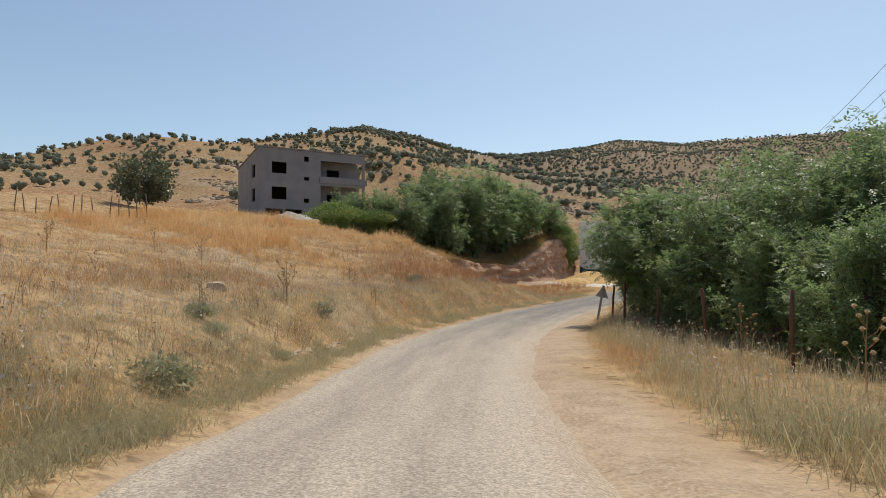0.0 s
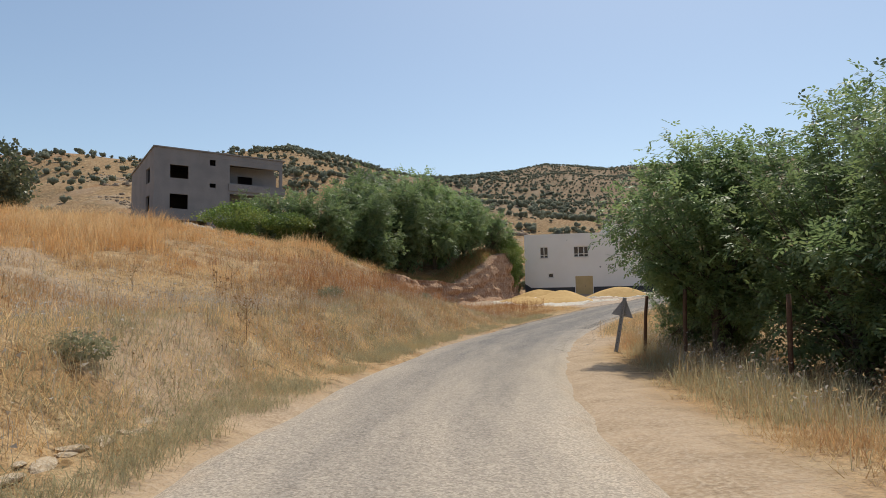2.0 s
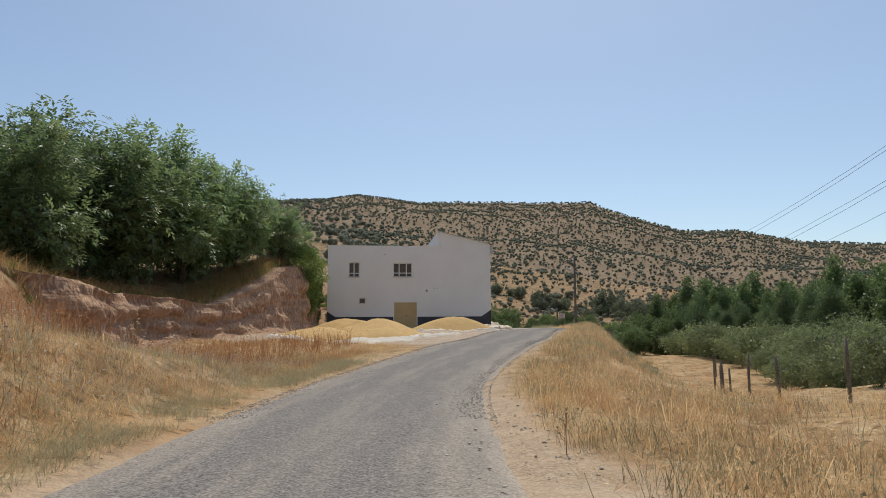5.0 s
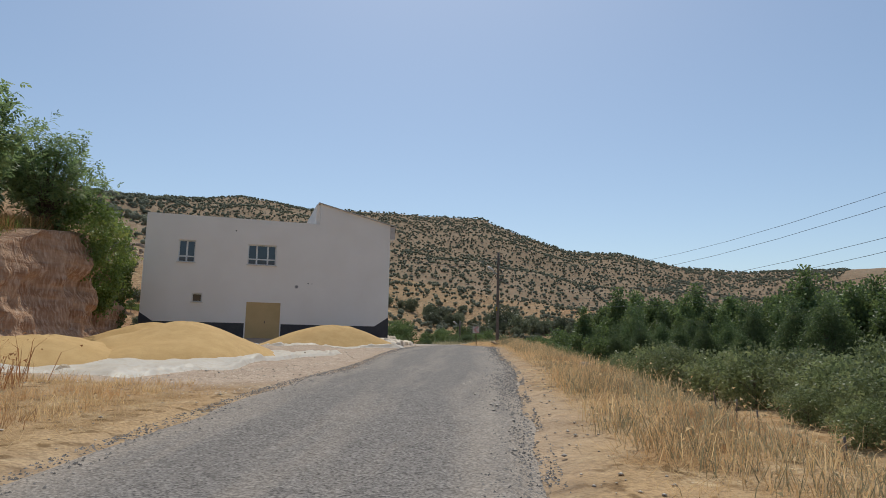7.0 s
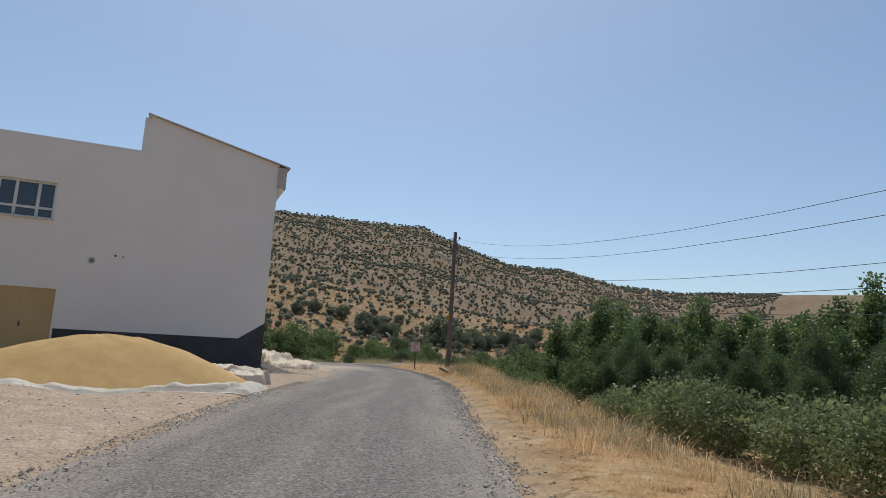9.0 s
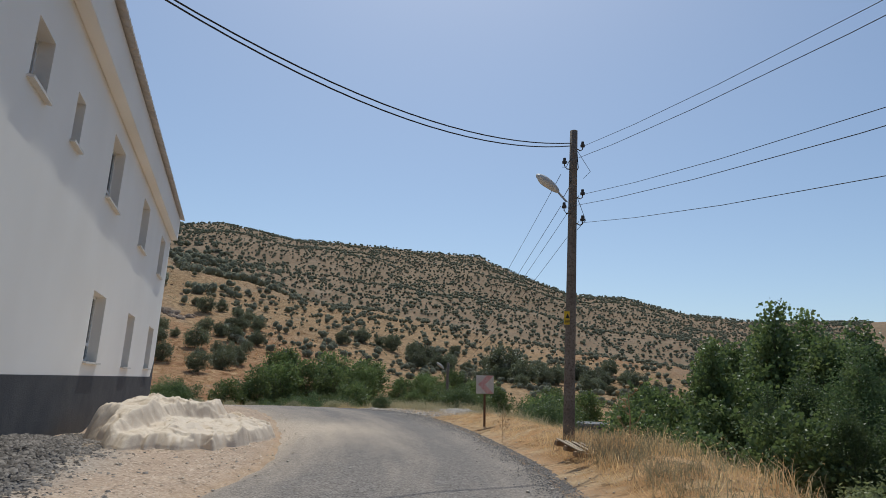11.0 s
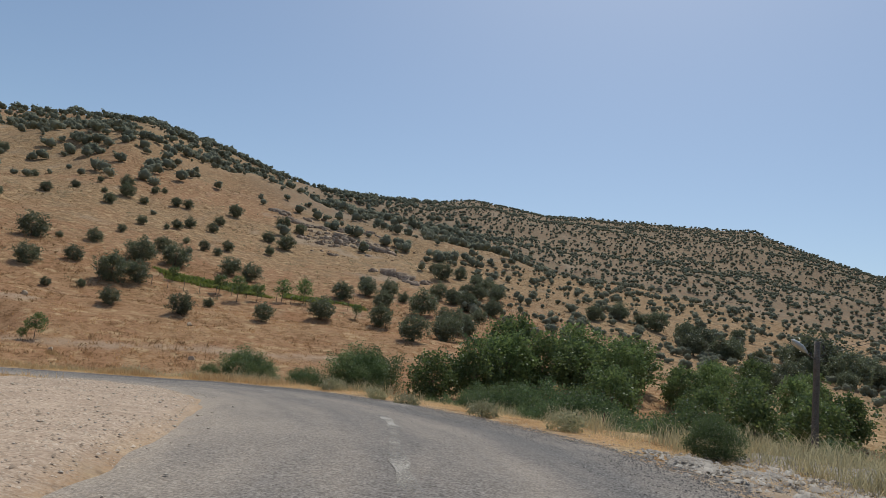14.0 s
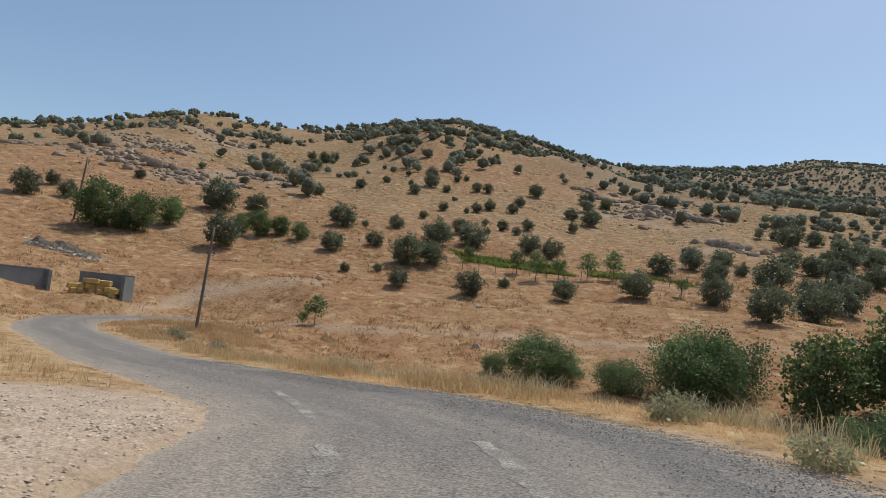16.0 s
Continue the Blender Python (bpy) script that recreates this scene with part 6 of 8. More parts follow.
def make_walnut(name, H, R, low, seed, limbs=44, shoots=9, nodes=8, leaflet=0.15, r0=0.09, material=None, reach=1.0, lift=0.45):
    """Limbs that carry long shoots; each shoot bears drooping compound leaves of five leaflets."""
    rg = np.random.default_rng(seed)
    d = unit(rg.normal(0, 1, (limbs, 3)) + [0, 0, 0.25])
    rad = rg.uniform(0.55, 1.0, limbs) ** 0.5 * (1 + 0.15 * np.sin(3 * np.arctan2(d[:, 1], d[:, 0]) + seed))
    t = np.clip((d[:, 2] * rad + 1) / 2, 0, 1)
    E = np.stack([d[:, 0] * rad * R * 0.84, d[:, 1] * rad * R * 0.84, low + t * (H * 0.92 - low)], -1)
    B = np.stack([rg.normal(0, 0.12, limbs), rg.normal(0, 0.12, limbs), low * 0.6 + 0.45 * rg.uniform(0.1, 1, limbs) * (E[:, 2] - low * 0.6)], -1)
    V, F = [], []

    def add(pts, radii, sides):
        v, f = tube(pts, radii, sides)
        o = len(V)
        V.extend(v)
        F.extend([tuple(q + o for q in g) for g in f])

    for k in range(3):
        a = 2 * math.pi * k / 3 + seed
        e = (0.35 * math.cos(a), 0.35 * math.sin(a), H * 0.7)
        add([(0.06 * math.cos(a), 0.06 * math.sin(a), -0.3), (e[0] * 0.3, e[1] * 0.3, H * 0.2), (e[0] * 0.6, e[1] * 0.6, H * 0.45), e], [r0, r0 * 0.8, r0 * 0.55, r0 * 0.15], 7)
    M = (B + E) / 2 + [0, 0, 0.18]
    for b, m, e in zip(B, M, E):
        add([tuple(b), tuple(m), tuple(e)], [r0 * 0.32, r0 * 0.2, r0 * 0.07], 4)
    # shoots
    n = limbs * shoots
    li = np.repeat(np.arange(limbs), shoots)
    u = rg.uniform(0.35, 1.0, (n, 1))
    S = np.where(u < 0.5, B[li] + (M[li] - B[li]) * u * 2, M[li] + (E[li] - M[li]) * (u * 2 - 1))
    mid = np.array([0, 0, low + 0.4 * (H - low)])
    out = unit(S - mid)
    way = unit(out * 0.8 + rg.normal(0, 0.55, (n, 3)) + [0, 0, lift])
    L = rg.uniform(0.45, 1.0, (n, 1)) * reach * (R / 3.0) ** 0.5
    # compound leaves along the shoots
    m = n * nodes
    si = np.repeat(np.arange(n), nodes)
    q = np.tile(np.linspace(0.12, 1.0, nodes), n)[:, None]
    P = S[si] + way[si] * L[si] * q + rg.normal(0, 0.02, (m, 3))
    side = unit(np.cross(way[si], rg.normal(0, 1, (m, 3))))
    rach = unit(side * 0.9 + way[si] * (0.25 + 0.5 * q) - [0, 0, 0.18] + rg.normal(0, 0.15, (m, 3)))
    rl = leaflet * rg.uniform(1.2, 2.0, (m, 1))
    across = unit(np.cross(rach, [0, 0, 1.0]) + rg.normal(0, 0.25, (m, 3)))
    up = np.cross(across, rach)
    VV = []
    for f, sgn in ((0.35, 1), (0.35, -1), (0.72, 1), (0.72, -1), (1.0, 0)):
        a = P + rach * rl * f
        w = unit(rach * (0.75 if sgn else 1) + across * sgn - [0, 0, 0.22] + rg.normal(0, 0.12, (m, 3)))
        s = leaflet * rg.uniform(0.7, 1.15, (m, 1))
        x = unit(np.cross(w, up))
        c = a + w * s * 0.5
        VV.append(np.stack([a, c + x * s * 0.23 + up * s * 0.07, a + w * s, c - x * s * 0.23 + up * s * 0.07], 1))
    VV = np.concatenate(VV).reshape(-1, 3)
    VV[:, 2] = np.maximum(VV[:, 2], 0.02)
    i = np.arange(len(VV) // 4)[:, None] * 4
    T = np.concatenate([i + [0, 1, 2], i + [0, 2, 3]], 1).reshape(-1, 3)
    tree = empty(name, Matrix())
    link_mesh("trunk", V, F, M_BARK, tree)
    crown = new("crown", np_mesh("crown", VV, T, material or L_TREE))
    crown.parent = tree
    return tree


def planted(kinds, spots, label, category, group, seed=0, sink=0.05):
    """Copies of a few made plants at (x, y, scale); the first copy of each is the made one."""
    rg = random.Random(seed)
    for k, (x, y, s, *up) in enumerate(spots):
        src = kinds[k % len(kinds)]
        m = pose(x, y, ground_z(x, y) - sink, 0, 0, rg.uniform(0, 360))
        if src.get("used"):
            o = copy_thing(src, m)
        else:
            o = src
            o["used"] = 1
            o.matrix_world = m
        sc = s * rg.uniform(0.94, 1.06)
        o.scale = (sc * rg.uniform(0.92, 1.08), sc * rg.uniform(0.92, 1.08), sc * (up[0] if up else 1.0))
        tagged(o, label, category, group)


walnut = [make_walnut("walnut_tree", 6.9, 3.0, 0.2, s, 64, 11, 8, 0.155) for s in (1, 2, 3)]
planted(walnut, [(12.4, 24.6, 0.95, 1.16), (7.3, 6.2, 0.5, 0.72), (9.0, 19.4, 0.82, 0.93), (10.0, 17.0, 0.82, 0.9), (13.6, 19.8, 1.0), (9.9, 12.7, 0.82, 0.8), (10.3, 8.4, 0.8, 0.85), (14.4, 14.5, 1.0), (11.4, 4.2, 0.9), (16.6, 24.0, 1.0), (15.5, 9, 1.0), (19.0, 18.5, 1.05), (12.2, 31.3, 0.42), (8.7, 16.8, 0.48), (8.9, 21.6, 0.75), (8.3, 12.6, 0.5), (8.8, 14.6, 0.5), (12.0, 17.3, 0.9), (11.8, 21.6, 0.9), (9.5, 26.9, 0.5), (8.7, 27.5, 0.36)],
        "leafy green walnut tree crowding the roadside fence", "tree", "roadside trees", 3)
near_walnut = [make_walnut("walnut_tree", 6.9, 3.1, 1.9, 4, 80, 12, 9, 0.15, lift=0.3)]
planted(near_walnut, [(8.15, 25.1, 0.84, 0.92)], "leafy green walnut tree leaning over the road edge", "tree", "roadside trees", 19)
bank_tree = [make_walnut("bank_tree", 8.4, 4.0, 1.0, s, 46, 9, 8, 0.3, 0.13, reach=1.4, lift=0.5) for s in (11, 12, 13)]
planted(bank_tree, [(-3.4, 59.0, 0.66), (-0.2, 62.6, 0.8), (0.4, 68.5, 1.1), (3.6, 71.5, 1.15), (6.4, 75.2, 1.15), (9.8, 78.6, 0.92), (-6.5, 62, 0.7), (-1.0, 72, 1.15), (13.6, 82.4, 0.6), (3.2, 77, 1.15), (-10, 65, 0.55), (9.0, 82, 0.8)],
        "dense green tree growing on top of the cut bank", "tree", "bank trees", 5, 0.1)
oak = [make_tree("oak_tree", 3.6, 1.9, 0.2, 3000, 110, 0.24, 0.21, L_OAK, s, "round", 0.09, 22) for s in (21, 22, 23, 24)]
planted(oak, [(-30.4, 67, 1.5)], "dark round oak tree standing alone on the rise", "tree", "field oaks", 6)
SLOPE_OAKS_A = [(-38.4, 195, 0.6), (-35.2, 187.8, 1.05), (-32.6, 192.4, 0.7), (-18.3, 208.1, 1.38), (-41.3, 216, 0.48), (-28.9, 230.5, 0.52), (-28.8, 237.6, 0.42), (-61.5, 292.6, 0.72), (-14.7, 235.2, 0.65), (-47.8, 296.6, 0.98), (-21.5, 233.5, 0.3), (-43.1, 235.7, 0.4), (-59.2, 314.3, 0.8), (-52.8, 311, 0.98), (-50.7, 314.1, 0.78), (21, 231.8, 0.35), (23.4, 222.8, 0.28), (24.9, 228.3, 0.55), (27.8, 226.4, 0.4), (28.1, 235.9, 0.57), (0.2, 263, 0.95), (-0.2, 252.5, 0.7), (9.9, 241.6, 0.52), (10.2, 228.5, 0.4), (-2.8, 272.1, 0.8), (-8.5, 270.6, 0.42), (-11.4, 287, 0.4), (-10.3, 260.6, 0.48)]
SLOPE_OAKS_B = [(-4.1, 260.8, 0.32), (-11.7, 249.1, 0.57), (-21.7, 266.9, 0.5), (3.4, 274.8, 0.57), (4.6, 278.8, 0.45), (10.6, 266.2, 0.68), (13.5, 266.3, 0.68), (16.4, 243.4, 0.57), (17.8, 248.9, 0.65), (15, 240.8, 0.32), (4.5, 261.8, 0.48), (22.4, 250.6, 0.65), (22.4, 259.3, 0.62), (23.7, 273, 0.9), (33.9, 258.6, 0.78), (38.5, 253.8, 0.95), (35.6, 244.4, 0.55), (40.3, 279.4, 0.85), (35.6, 280.2, 0.92), (69.3, 222.9, 0.95), (78.6, 228.9, 0.82), (76.3, 229, 0.8), (82.8, 230.7, 0.92), (74.2, 245.8, 1.15), (73.4, 254.4, 0.55), (79.1, 249.7, 0.75), (80.9, 241.1, 0.8), (82.8, 238.3, 0.78)]
FIELD_OAKS = [(-3.8, 189, 1.18), (-11.7, 208.9, 0.9), (2.5, 210.8, 1.02), (8.4, 195.5, 0.8), (14, 188.3, 0.3), (17.2, 190.7, 0.28), (12.1, 201.4, 0.6), (10, 215.2, 0.68), (5.5, 213.4, 0.28), (19.2, 195.4, 1.08), (22, 197, 0.82), (23.8, 179.6, 0.55), (19.2, 207.7, 1.02), (19.9, 218.7, 0.7), (23.7, 211.4, 1.05), (31.7, 178.8, 0.65), (32.7, 191, 0.32), (40.4, 180.9, 0.62), (31.9, 213.7, 0.8), (35.4, 212, 0.82)]
CORNER_OAKS = [(47.4, 192.1, 0.82), (50.6, 210.1, 0.85), (55, 216.2, 0.9), (59.2, 218.2, 0.9), (61.4, 214.1, 0.52), (55.5, 191.5, 0.85), (57.1, 206.5, 0.82), (58, 178.3, 0.88), (63, 203.3, 1.05), (71.2, 218.7, 0.8), (65.6, 197.2, 0.8), (63.9, 187.7, 0.95), (67.4, 194.2, 0.78), (72.9, 213.9, 0.98), (67.7, 191.8, 0.85), (72.4, 203.3, 0.68), (77.1, 211.9, 0.88)]
EAST_OAKS = [(103, 226.4, 0.92), (111.6, 233, 1.12), (116.1, 231.9, 0.72), (113.3, 206.7, 1.18), (145.6, 239.1, 0.82), (138.3, 206.2, 2.2), (136.6, 196.8, 1.78), (145, 198.7, 1.12), (104.2, 176.6, 1.08), (118.4, 189, 1.02), (158.3, 215.3, 1.08), (158.1, 207.4, 1.02)]
FIELD = SLOPE_OAKS_A + SLOPE_OAKS_B + FIELD_OAKS + CORNER_OAKS + EAST_OAKS
rb = random.Random(61)
for k in range(46):
    # a loose belt of oaks along the foot of the far slope
    f = rb.random()
    FIELD.append((118 + 60 * f + rb.gauss(0, 5), 222 - 30 * f + rb.gauss(0, 9), rb.uniform(0.7, 1.35)))
planted(oak, FIELD, "dark grey-green evergreen oak on the dry slope", "tree", "field oaks", 7)
bush = [make_tree("bush", 2.6, 1.7, 0.05, 11000, 120, 0.24, 0.085, L_GROVE, s, "round", 0.04, 14) for s in (31, 32, 33)]
BEND_BUSHES = [(38.4, 158.5, 0.45), (41, 158.2, 1.15, 0.95), (42.6, 159, 0.8, 0.9), (46.3, 157.6, 1, 0.75), (50.2, 158.6, 1.5, 1.0), (52.2, 159.6, 1.45, 1.05), (51, 157.4, 1.1, 0.9), (53.3, 112.5, 0.3), (55.4, 145.4, 0.8), (57.3, 143.2, 0.85), (58.6, 140.6, 1.05), (60.8, 138, 1), (62.6, 135.4, 1.05), (64.4, 132.6, 1.05), (60.6, 141.5, 1.3), (62.6, 138.2, 1.35), (64.6, 121.6, 1.05), (61.5, 120.5, 0.9), (62, 143, 1), (58.5, 148.5, 0.95), (67, 139, 1.05), (66, 147, 1), (63.5, 124.5, 0.95), (58.2, 123, 0.85), (67, 120, 1.05)]
LOW_BUSHES = [(73, 131, 1.15), (58.5, 112, 0.8), (62, 109, 0.95), (60, 106, 0.9), (65, 112, 1), (62, 118, 0.9), (57, 119, 0.8), (60, 128, 1), (66, 106, 1.1), (69, 116, 1.1), (59, 138, 1), (65, 133, 1.1), (71, 124, 1.2), (53, 98.2, 0.8), (56, 95, 0.95), (58, 98, 0.95), (52, 96.6, 0.6), (60.4, 106.4, 0.8)]
planted(bush, BEND_BUSHES + LOW_BUSHES,
        "rounded green bush beside the road bend", "bush", "verge bushes", 8)
willow = [make_tree("shrub", 2.6, 1.7, 0.05, 4200, 130, 0.22, 0.15, L_WILLOW, s, "round", 0.04, 14, slim=0.25) for s in (34, 35, 36)]
planted(willow, [(46.8, 63.8, 1.2), (49.5, 66.5, 1.3), (50.6, 70.4, 1.35), (52.4, 74, 1.3), (53.6, 78, 1.3), (55.4, 81.5, 1.25), (44.5, 60.5, 1.2), (48.5, 60, 1.4), (52, 64, 1.4), (55, 69, 1.4), (41.5, 57.5, 1.1), (38, 53.5, 1.0), (45, 55, 1.3), (41, 50, 1.2), (36, 47, 1.1), (57, 86, 1.2), (33, 43, 1.1), (30, 39.5, 1.1), (27, 36.5, 1.0), (39, 44, 1.3), (35, 38, 1.3), (43, 63, 0.75), (40, 59.5, 0.75), (36.6, 55.6, 0.8), (33.4, 51.2, 0.8), (30.6, 47.2, 0.75), (28, 43.6, 0.8), (25, 40.4, 0.7)],
        "dense willow-green shrub at the edge of the grove", "bush", "grove shrubs", 9)
grove = [make_tree("grove_tree", 8.3, 2.2, 0.4, 4200, 150, 0.32, 0.27, L_POPLAR, s, "upright" if s != 42 else "plume", 0.12, 24) for s in (41, 42, 43)]
spots, rg0 = [], random.Random(10)
for i in range(8):
    for j in range(15):
        x, y = 58.0 + 3.3 * i + 0.3 * j + rg0.uniform(-0.9, 0.9), 60 + 3.4 * j - 0.2 * i + rg0.uniform(-0.9, 0.9)
        if not (i > 4 and j < 3):
            if y - 77.6 < 0.70 * (x - 34.4):
                spots.append((x, y, rg0.uniform(0.92, 1.2) * (0.82 if i == 0 else 1.0) * (0.8 if x < 68 and y > 74 else 0.95)))
nearest = [q for q in spots if math.hypot(q[0] - 44, q[1] - 86) < 22]
edge_grove = [make_tree("grove_tree", 7.2, 2.3, 0.3, 24000, 230, 0.34, 0.095, L_GROVE, s, "upright", 0.12, 34) for s in (46, 47)]
planted(edge_grove, nearest, "tall dark green tree at the edge of the grove", "tree", "grove trees", 20)
spots = [q for q in spots if q not in nearest]
close = [q for q in spots if math.hypot(q[0] - 44, q[1] - 84) < 30]
fine_grove = [make_tree("grove_tree", 8.3, 2.2, 0.4, 6500, 170, 0.3, 0.2, L_POPLAR, s, "upright", 0.12, 30) for s in (44, 45)]
planted(fine_grove, close, "tall leafy green tree at the grove's edge", "tree", "grove trees", 18)
spots = [q for q in spots if q not in close]
planted(grove, spots, "tall slender green tree in the dense grove", "tree", "grove trees", 11)
hedge = [make_tree("hedgerow_tree", 6.0, 2.6, 0.1, 5000, 170, 0.34, 0.25, L_POPLAR, s, "round", 0.1, 26) for s in (51, 52)]
FAR_HEDGE = [(56.5, 155.5, 0.75), (57.5, 96.5, 0.6), (56.3, 93.2, 0.55), (60.5, 99.8, 0.65), (59.5, 91.5, 0.7), (61.5, 95.5, 0.75), (64, 101.5, 0.8), (66, 97, 0.9), (60.5, 157.0, 0.95), (64, 159, 1.05), (68, 160, 1.0), (72, 161, 0.95), (76.5, 162, 0.9), (66, 164, 1.1), (74, 167, 1.0), (82, 160, 0.7), (80, 166, 0.95), (88, 164, 0.75), (93, 170, 0.7), (99, 172, 0.8), (86, 155, 0.7), (95, 160, 0.7), (104, 168, 0.7), (78, 150, 0.75), (84, 145, 0.8), (92, 150, 0.8)]
LOW_HEDGE = [(70, 150, 0.8), (76, 141, 0.8), (86, 134, 0.9), (94, 140, 0.85), (80, 128, 0.9), (90, 124, 0.95), (99, 130, 0.9), (104, 145, 0.85), (110, 158, 0.8)]
planted(hedge, FAR_HEDGE + LOW_HEDGE,
        "green leafy hedgerow tree beyond the road", "tree", "hedgerow trees", 12)
planted(hedge, [(-19.1, 184.5, 1.02), (-15.3, 187.3, 0.91), (-15.1, 193.2, 0.7), (-6.8, 197.6, 0.46), (-3.4, 197.2, 0.63), (-1.1, 198.8, 0.46), (2.4, 198.2, 0.41), (-16.3, 185.4, 0.44)], "bright green bush on the far terrace", "bush", "terrace bushes", 13)
sapling = [make_tree("sapling", 2.6, 0.75, 0.8, 700, 40, 0.18, 0.15, L_POPLAR, s, "round", 0.035, 10) for s in (61, 62)]
planted(sapling, [(32.7, 199.5, 1.12), (35.6, 196.2, 1.41), (38.2, 197.9, 1.06), (41.5, 199.9, 1.35), (25.6, 202.6, 0.88), (44.6, 201.5, 1.41), (52.3, 195.3, 0.88), (22.7, 164.5, 0.9), (21.9, 163.9, 0.45)], "young thin fruit tree in the dry field", "tree", "field saplings", 14)


def hanging_growth(x, y, z, sx, sy, sz, seed):
    """A curtain of climbing leaves hanging over the bank's edge."""
    rg = np.random.default_rng(seed)
    n = 6500
    P = rg.normal(0, 1, (n, 3)) * [0.45, 0.45, 0.5]
    P = unit(P) * rg.uniform(0.6, 1.05, (n, 1)) ** 0.6 * [sx, sy, sz]
    P[:, :2] *= (1 - 0.35 * (P[:, 2:] < 0)) * (1 + 0.15 * np.sin(P[:, 2:] * 5))
    V, T = leaves(P * (1 + 0.1 * rg.normal(0, 1, (n, 1))), unit(P), 0.13, rg, 0.6)
    o = new("climbing_plant", np_mesh("climbing_plant", V, T, L_VINE))
    o.matrix_world = pose(x, y, z)
    tagged(o, "bright green climbing plant hanging over the red bank", "climber", group="bank climbers")


L_VINE = leaf_mat("climber_leaves", (0.11, 0.17, 0.04), (0.22, 0.29, 0.08), (0.28, 0.31, 0.08), through_light=0.45)
hanging_growth(16.6, 85.6, 5.2, 1.3, 1.6, 2.6, 75)
hanging_growth(15.4, 82.5, 6.0, 1.5, 1.5, 1.8, 76)
hanging_growth(17.6, 88.4, 3.6, 0.7, 1.4, 2.6, 77)
hanging_growth(-9.0, 56.0, 6.6, 2.2, 1.4, 1.2, 80)
hanging_growth(-5.5, 57.0, 6.2, 1.6, 1.4, 1.0, 81)


# hill oaks: too many to count
def hill_oaks():
    """Round-headed evergreen oaks: each a few lumpy heads under a coat of leaf clumps, closer set towards the ridges and on the eastern hill."""
    rg = np.random.default_rng(90)
    ico = bmesh.new()
    bmesh.ops.create_icosphere(ico, subdivisions=1, radius=1)
    bv = np.array([v.co[:] for v in ico.verts])
    bf = np.array([[v.index for v in f.verts] for f in ico.faces])
    ico.free()
    n = 58000
    phi = rg.uniform(-64, 68, n)
    r = np.sqrt(rg.uniform(120**2, 650**2, n))
    x, y = 35 + r * np.sin(np.radians(phi)), 90 + r * np.cos(np.radians(phi))
    R = np.interp(phi, FAR_PHI, RIDGE_R)
    east = smooth01((phi - 3 - 10 * fbm(x, y, 60, 94, 2)) / 8 + (r - 420) / 160)
    crest = smooth01((r - R + 95) / 70)
    clump = smooth01((fbm(x, y, 34, 91, 3) + 0.55) / 0.9)
    # chance that a seedling stands, by the kind of slope
    west = 0.75 * (0.05 + 0.36 * smooth01((r - 175) / 90) * smooth01((phi + 26) / 14) + 0.09 * smooth01((r - 230) / 60) + 0.03 * crest) * (0.25 + 1.0 * clump)
    thick = (0.62 + 0.34 * smooth01((r - 230) / 120)) * (0.82 + 0.22 * clump)
    chance = west * (1 - east) + thick * east
    chance = np.where((r < 190) & (phi < 16), chance * 0.12, chance)
    chance = np.where(np.abs(r - R) < 10, np.maximum(chance, 0.08), chance)
    chance = chance * (1 - 0.55 * east * smooth01((r - R + 45) / 25))
    ok = (rg.uniform(0, 1, n) < chance) & (r < R + 6)
    x, y, r, phi, east, R = (v[ok] for v in (x, y, r, phi, east, R))
    n = len(x)
    z = height(x, y)
    young = rg.uniform(0, 1, n) < 0.3
    size = np.where(young, rg.uniform(0.5, 1.0, n), rg.uniform(1.1, 2.3, n)) * (1 - 0.54 * east)
    size = size * np.where((np.abs(r - R) < 14) & ~young, 1.1, 1.0)
    V, T, o = [], [], 0
    heads = []
    for k in range(3):
        off = rg.normal(0, 1, (n, 3)) * [0.48, 0.48, 0.16] * (k > 0)
        c = np.stack([x, y, z + size * (0.85 + 0.14 * k)], -1) + off * size[:, None]
        s = size * (0.82, 0.62, 0.5)[k]
        heads.append((c, s))
        P = c[:, None] + bv[None] * rg.uniform(0.72, 1.22, (n, len(bv), 1)) * s[:, None, None] * [1.0, 1.0, 0.95]
        P[:, :, 2] = np.maximum(P[:, :, 2], z[:, None] - 0.1)
        V.append(P.reshape(-1, 3))
        T.append((bf[None] + (np.arange(n) * len(bv))[:, None, None] + o).reshape(-1, 3))
        o += n * len(bv)
    for near, far_, cards, big_ in ((0, 210, 34, 0.34), (210, 320, 16, 0.42), (320, 900, 5, 0.6)):
        m = np.where((r >= near) & (r < far_))[0]
        for c, s in heads:
            k = np.repeat(m, cards)
            dd = unit(rg.normal(0, 1, (len(k), 3)) + [0, 0, 0.25])
            P = c[k] + dd * (s[k] * rg.uniform(0.85, 1.12, len(k)))[:, None] * [1, 1, 0.85]
            v, t = leaves(P, dd, big_ * s[k][:, None], rg, 0.0, 0.5)
            V.append(v)
            T.append(t + o)
            o += len(v)
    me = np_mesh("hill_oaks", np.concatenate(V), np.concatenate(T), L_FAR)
    return tagged(new("hill_oaks", me), "scattered evergreen oaks covering the dry hills, leaves paled for haze", "trees", kind="stuff")


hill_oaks()


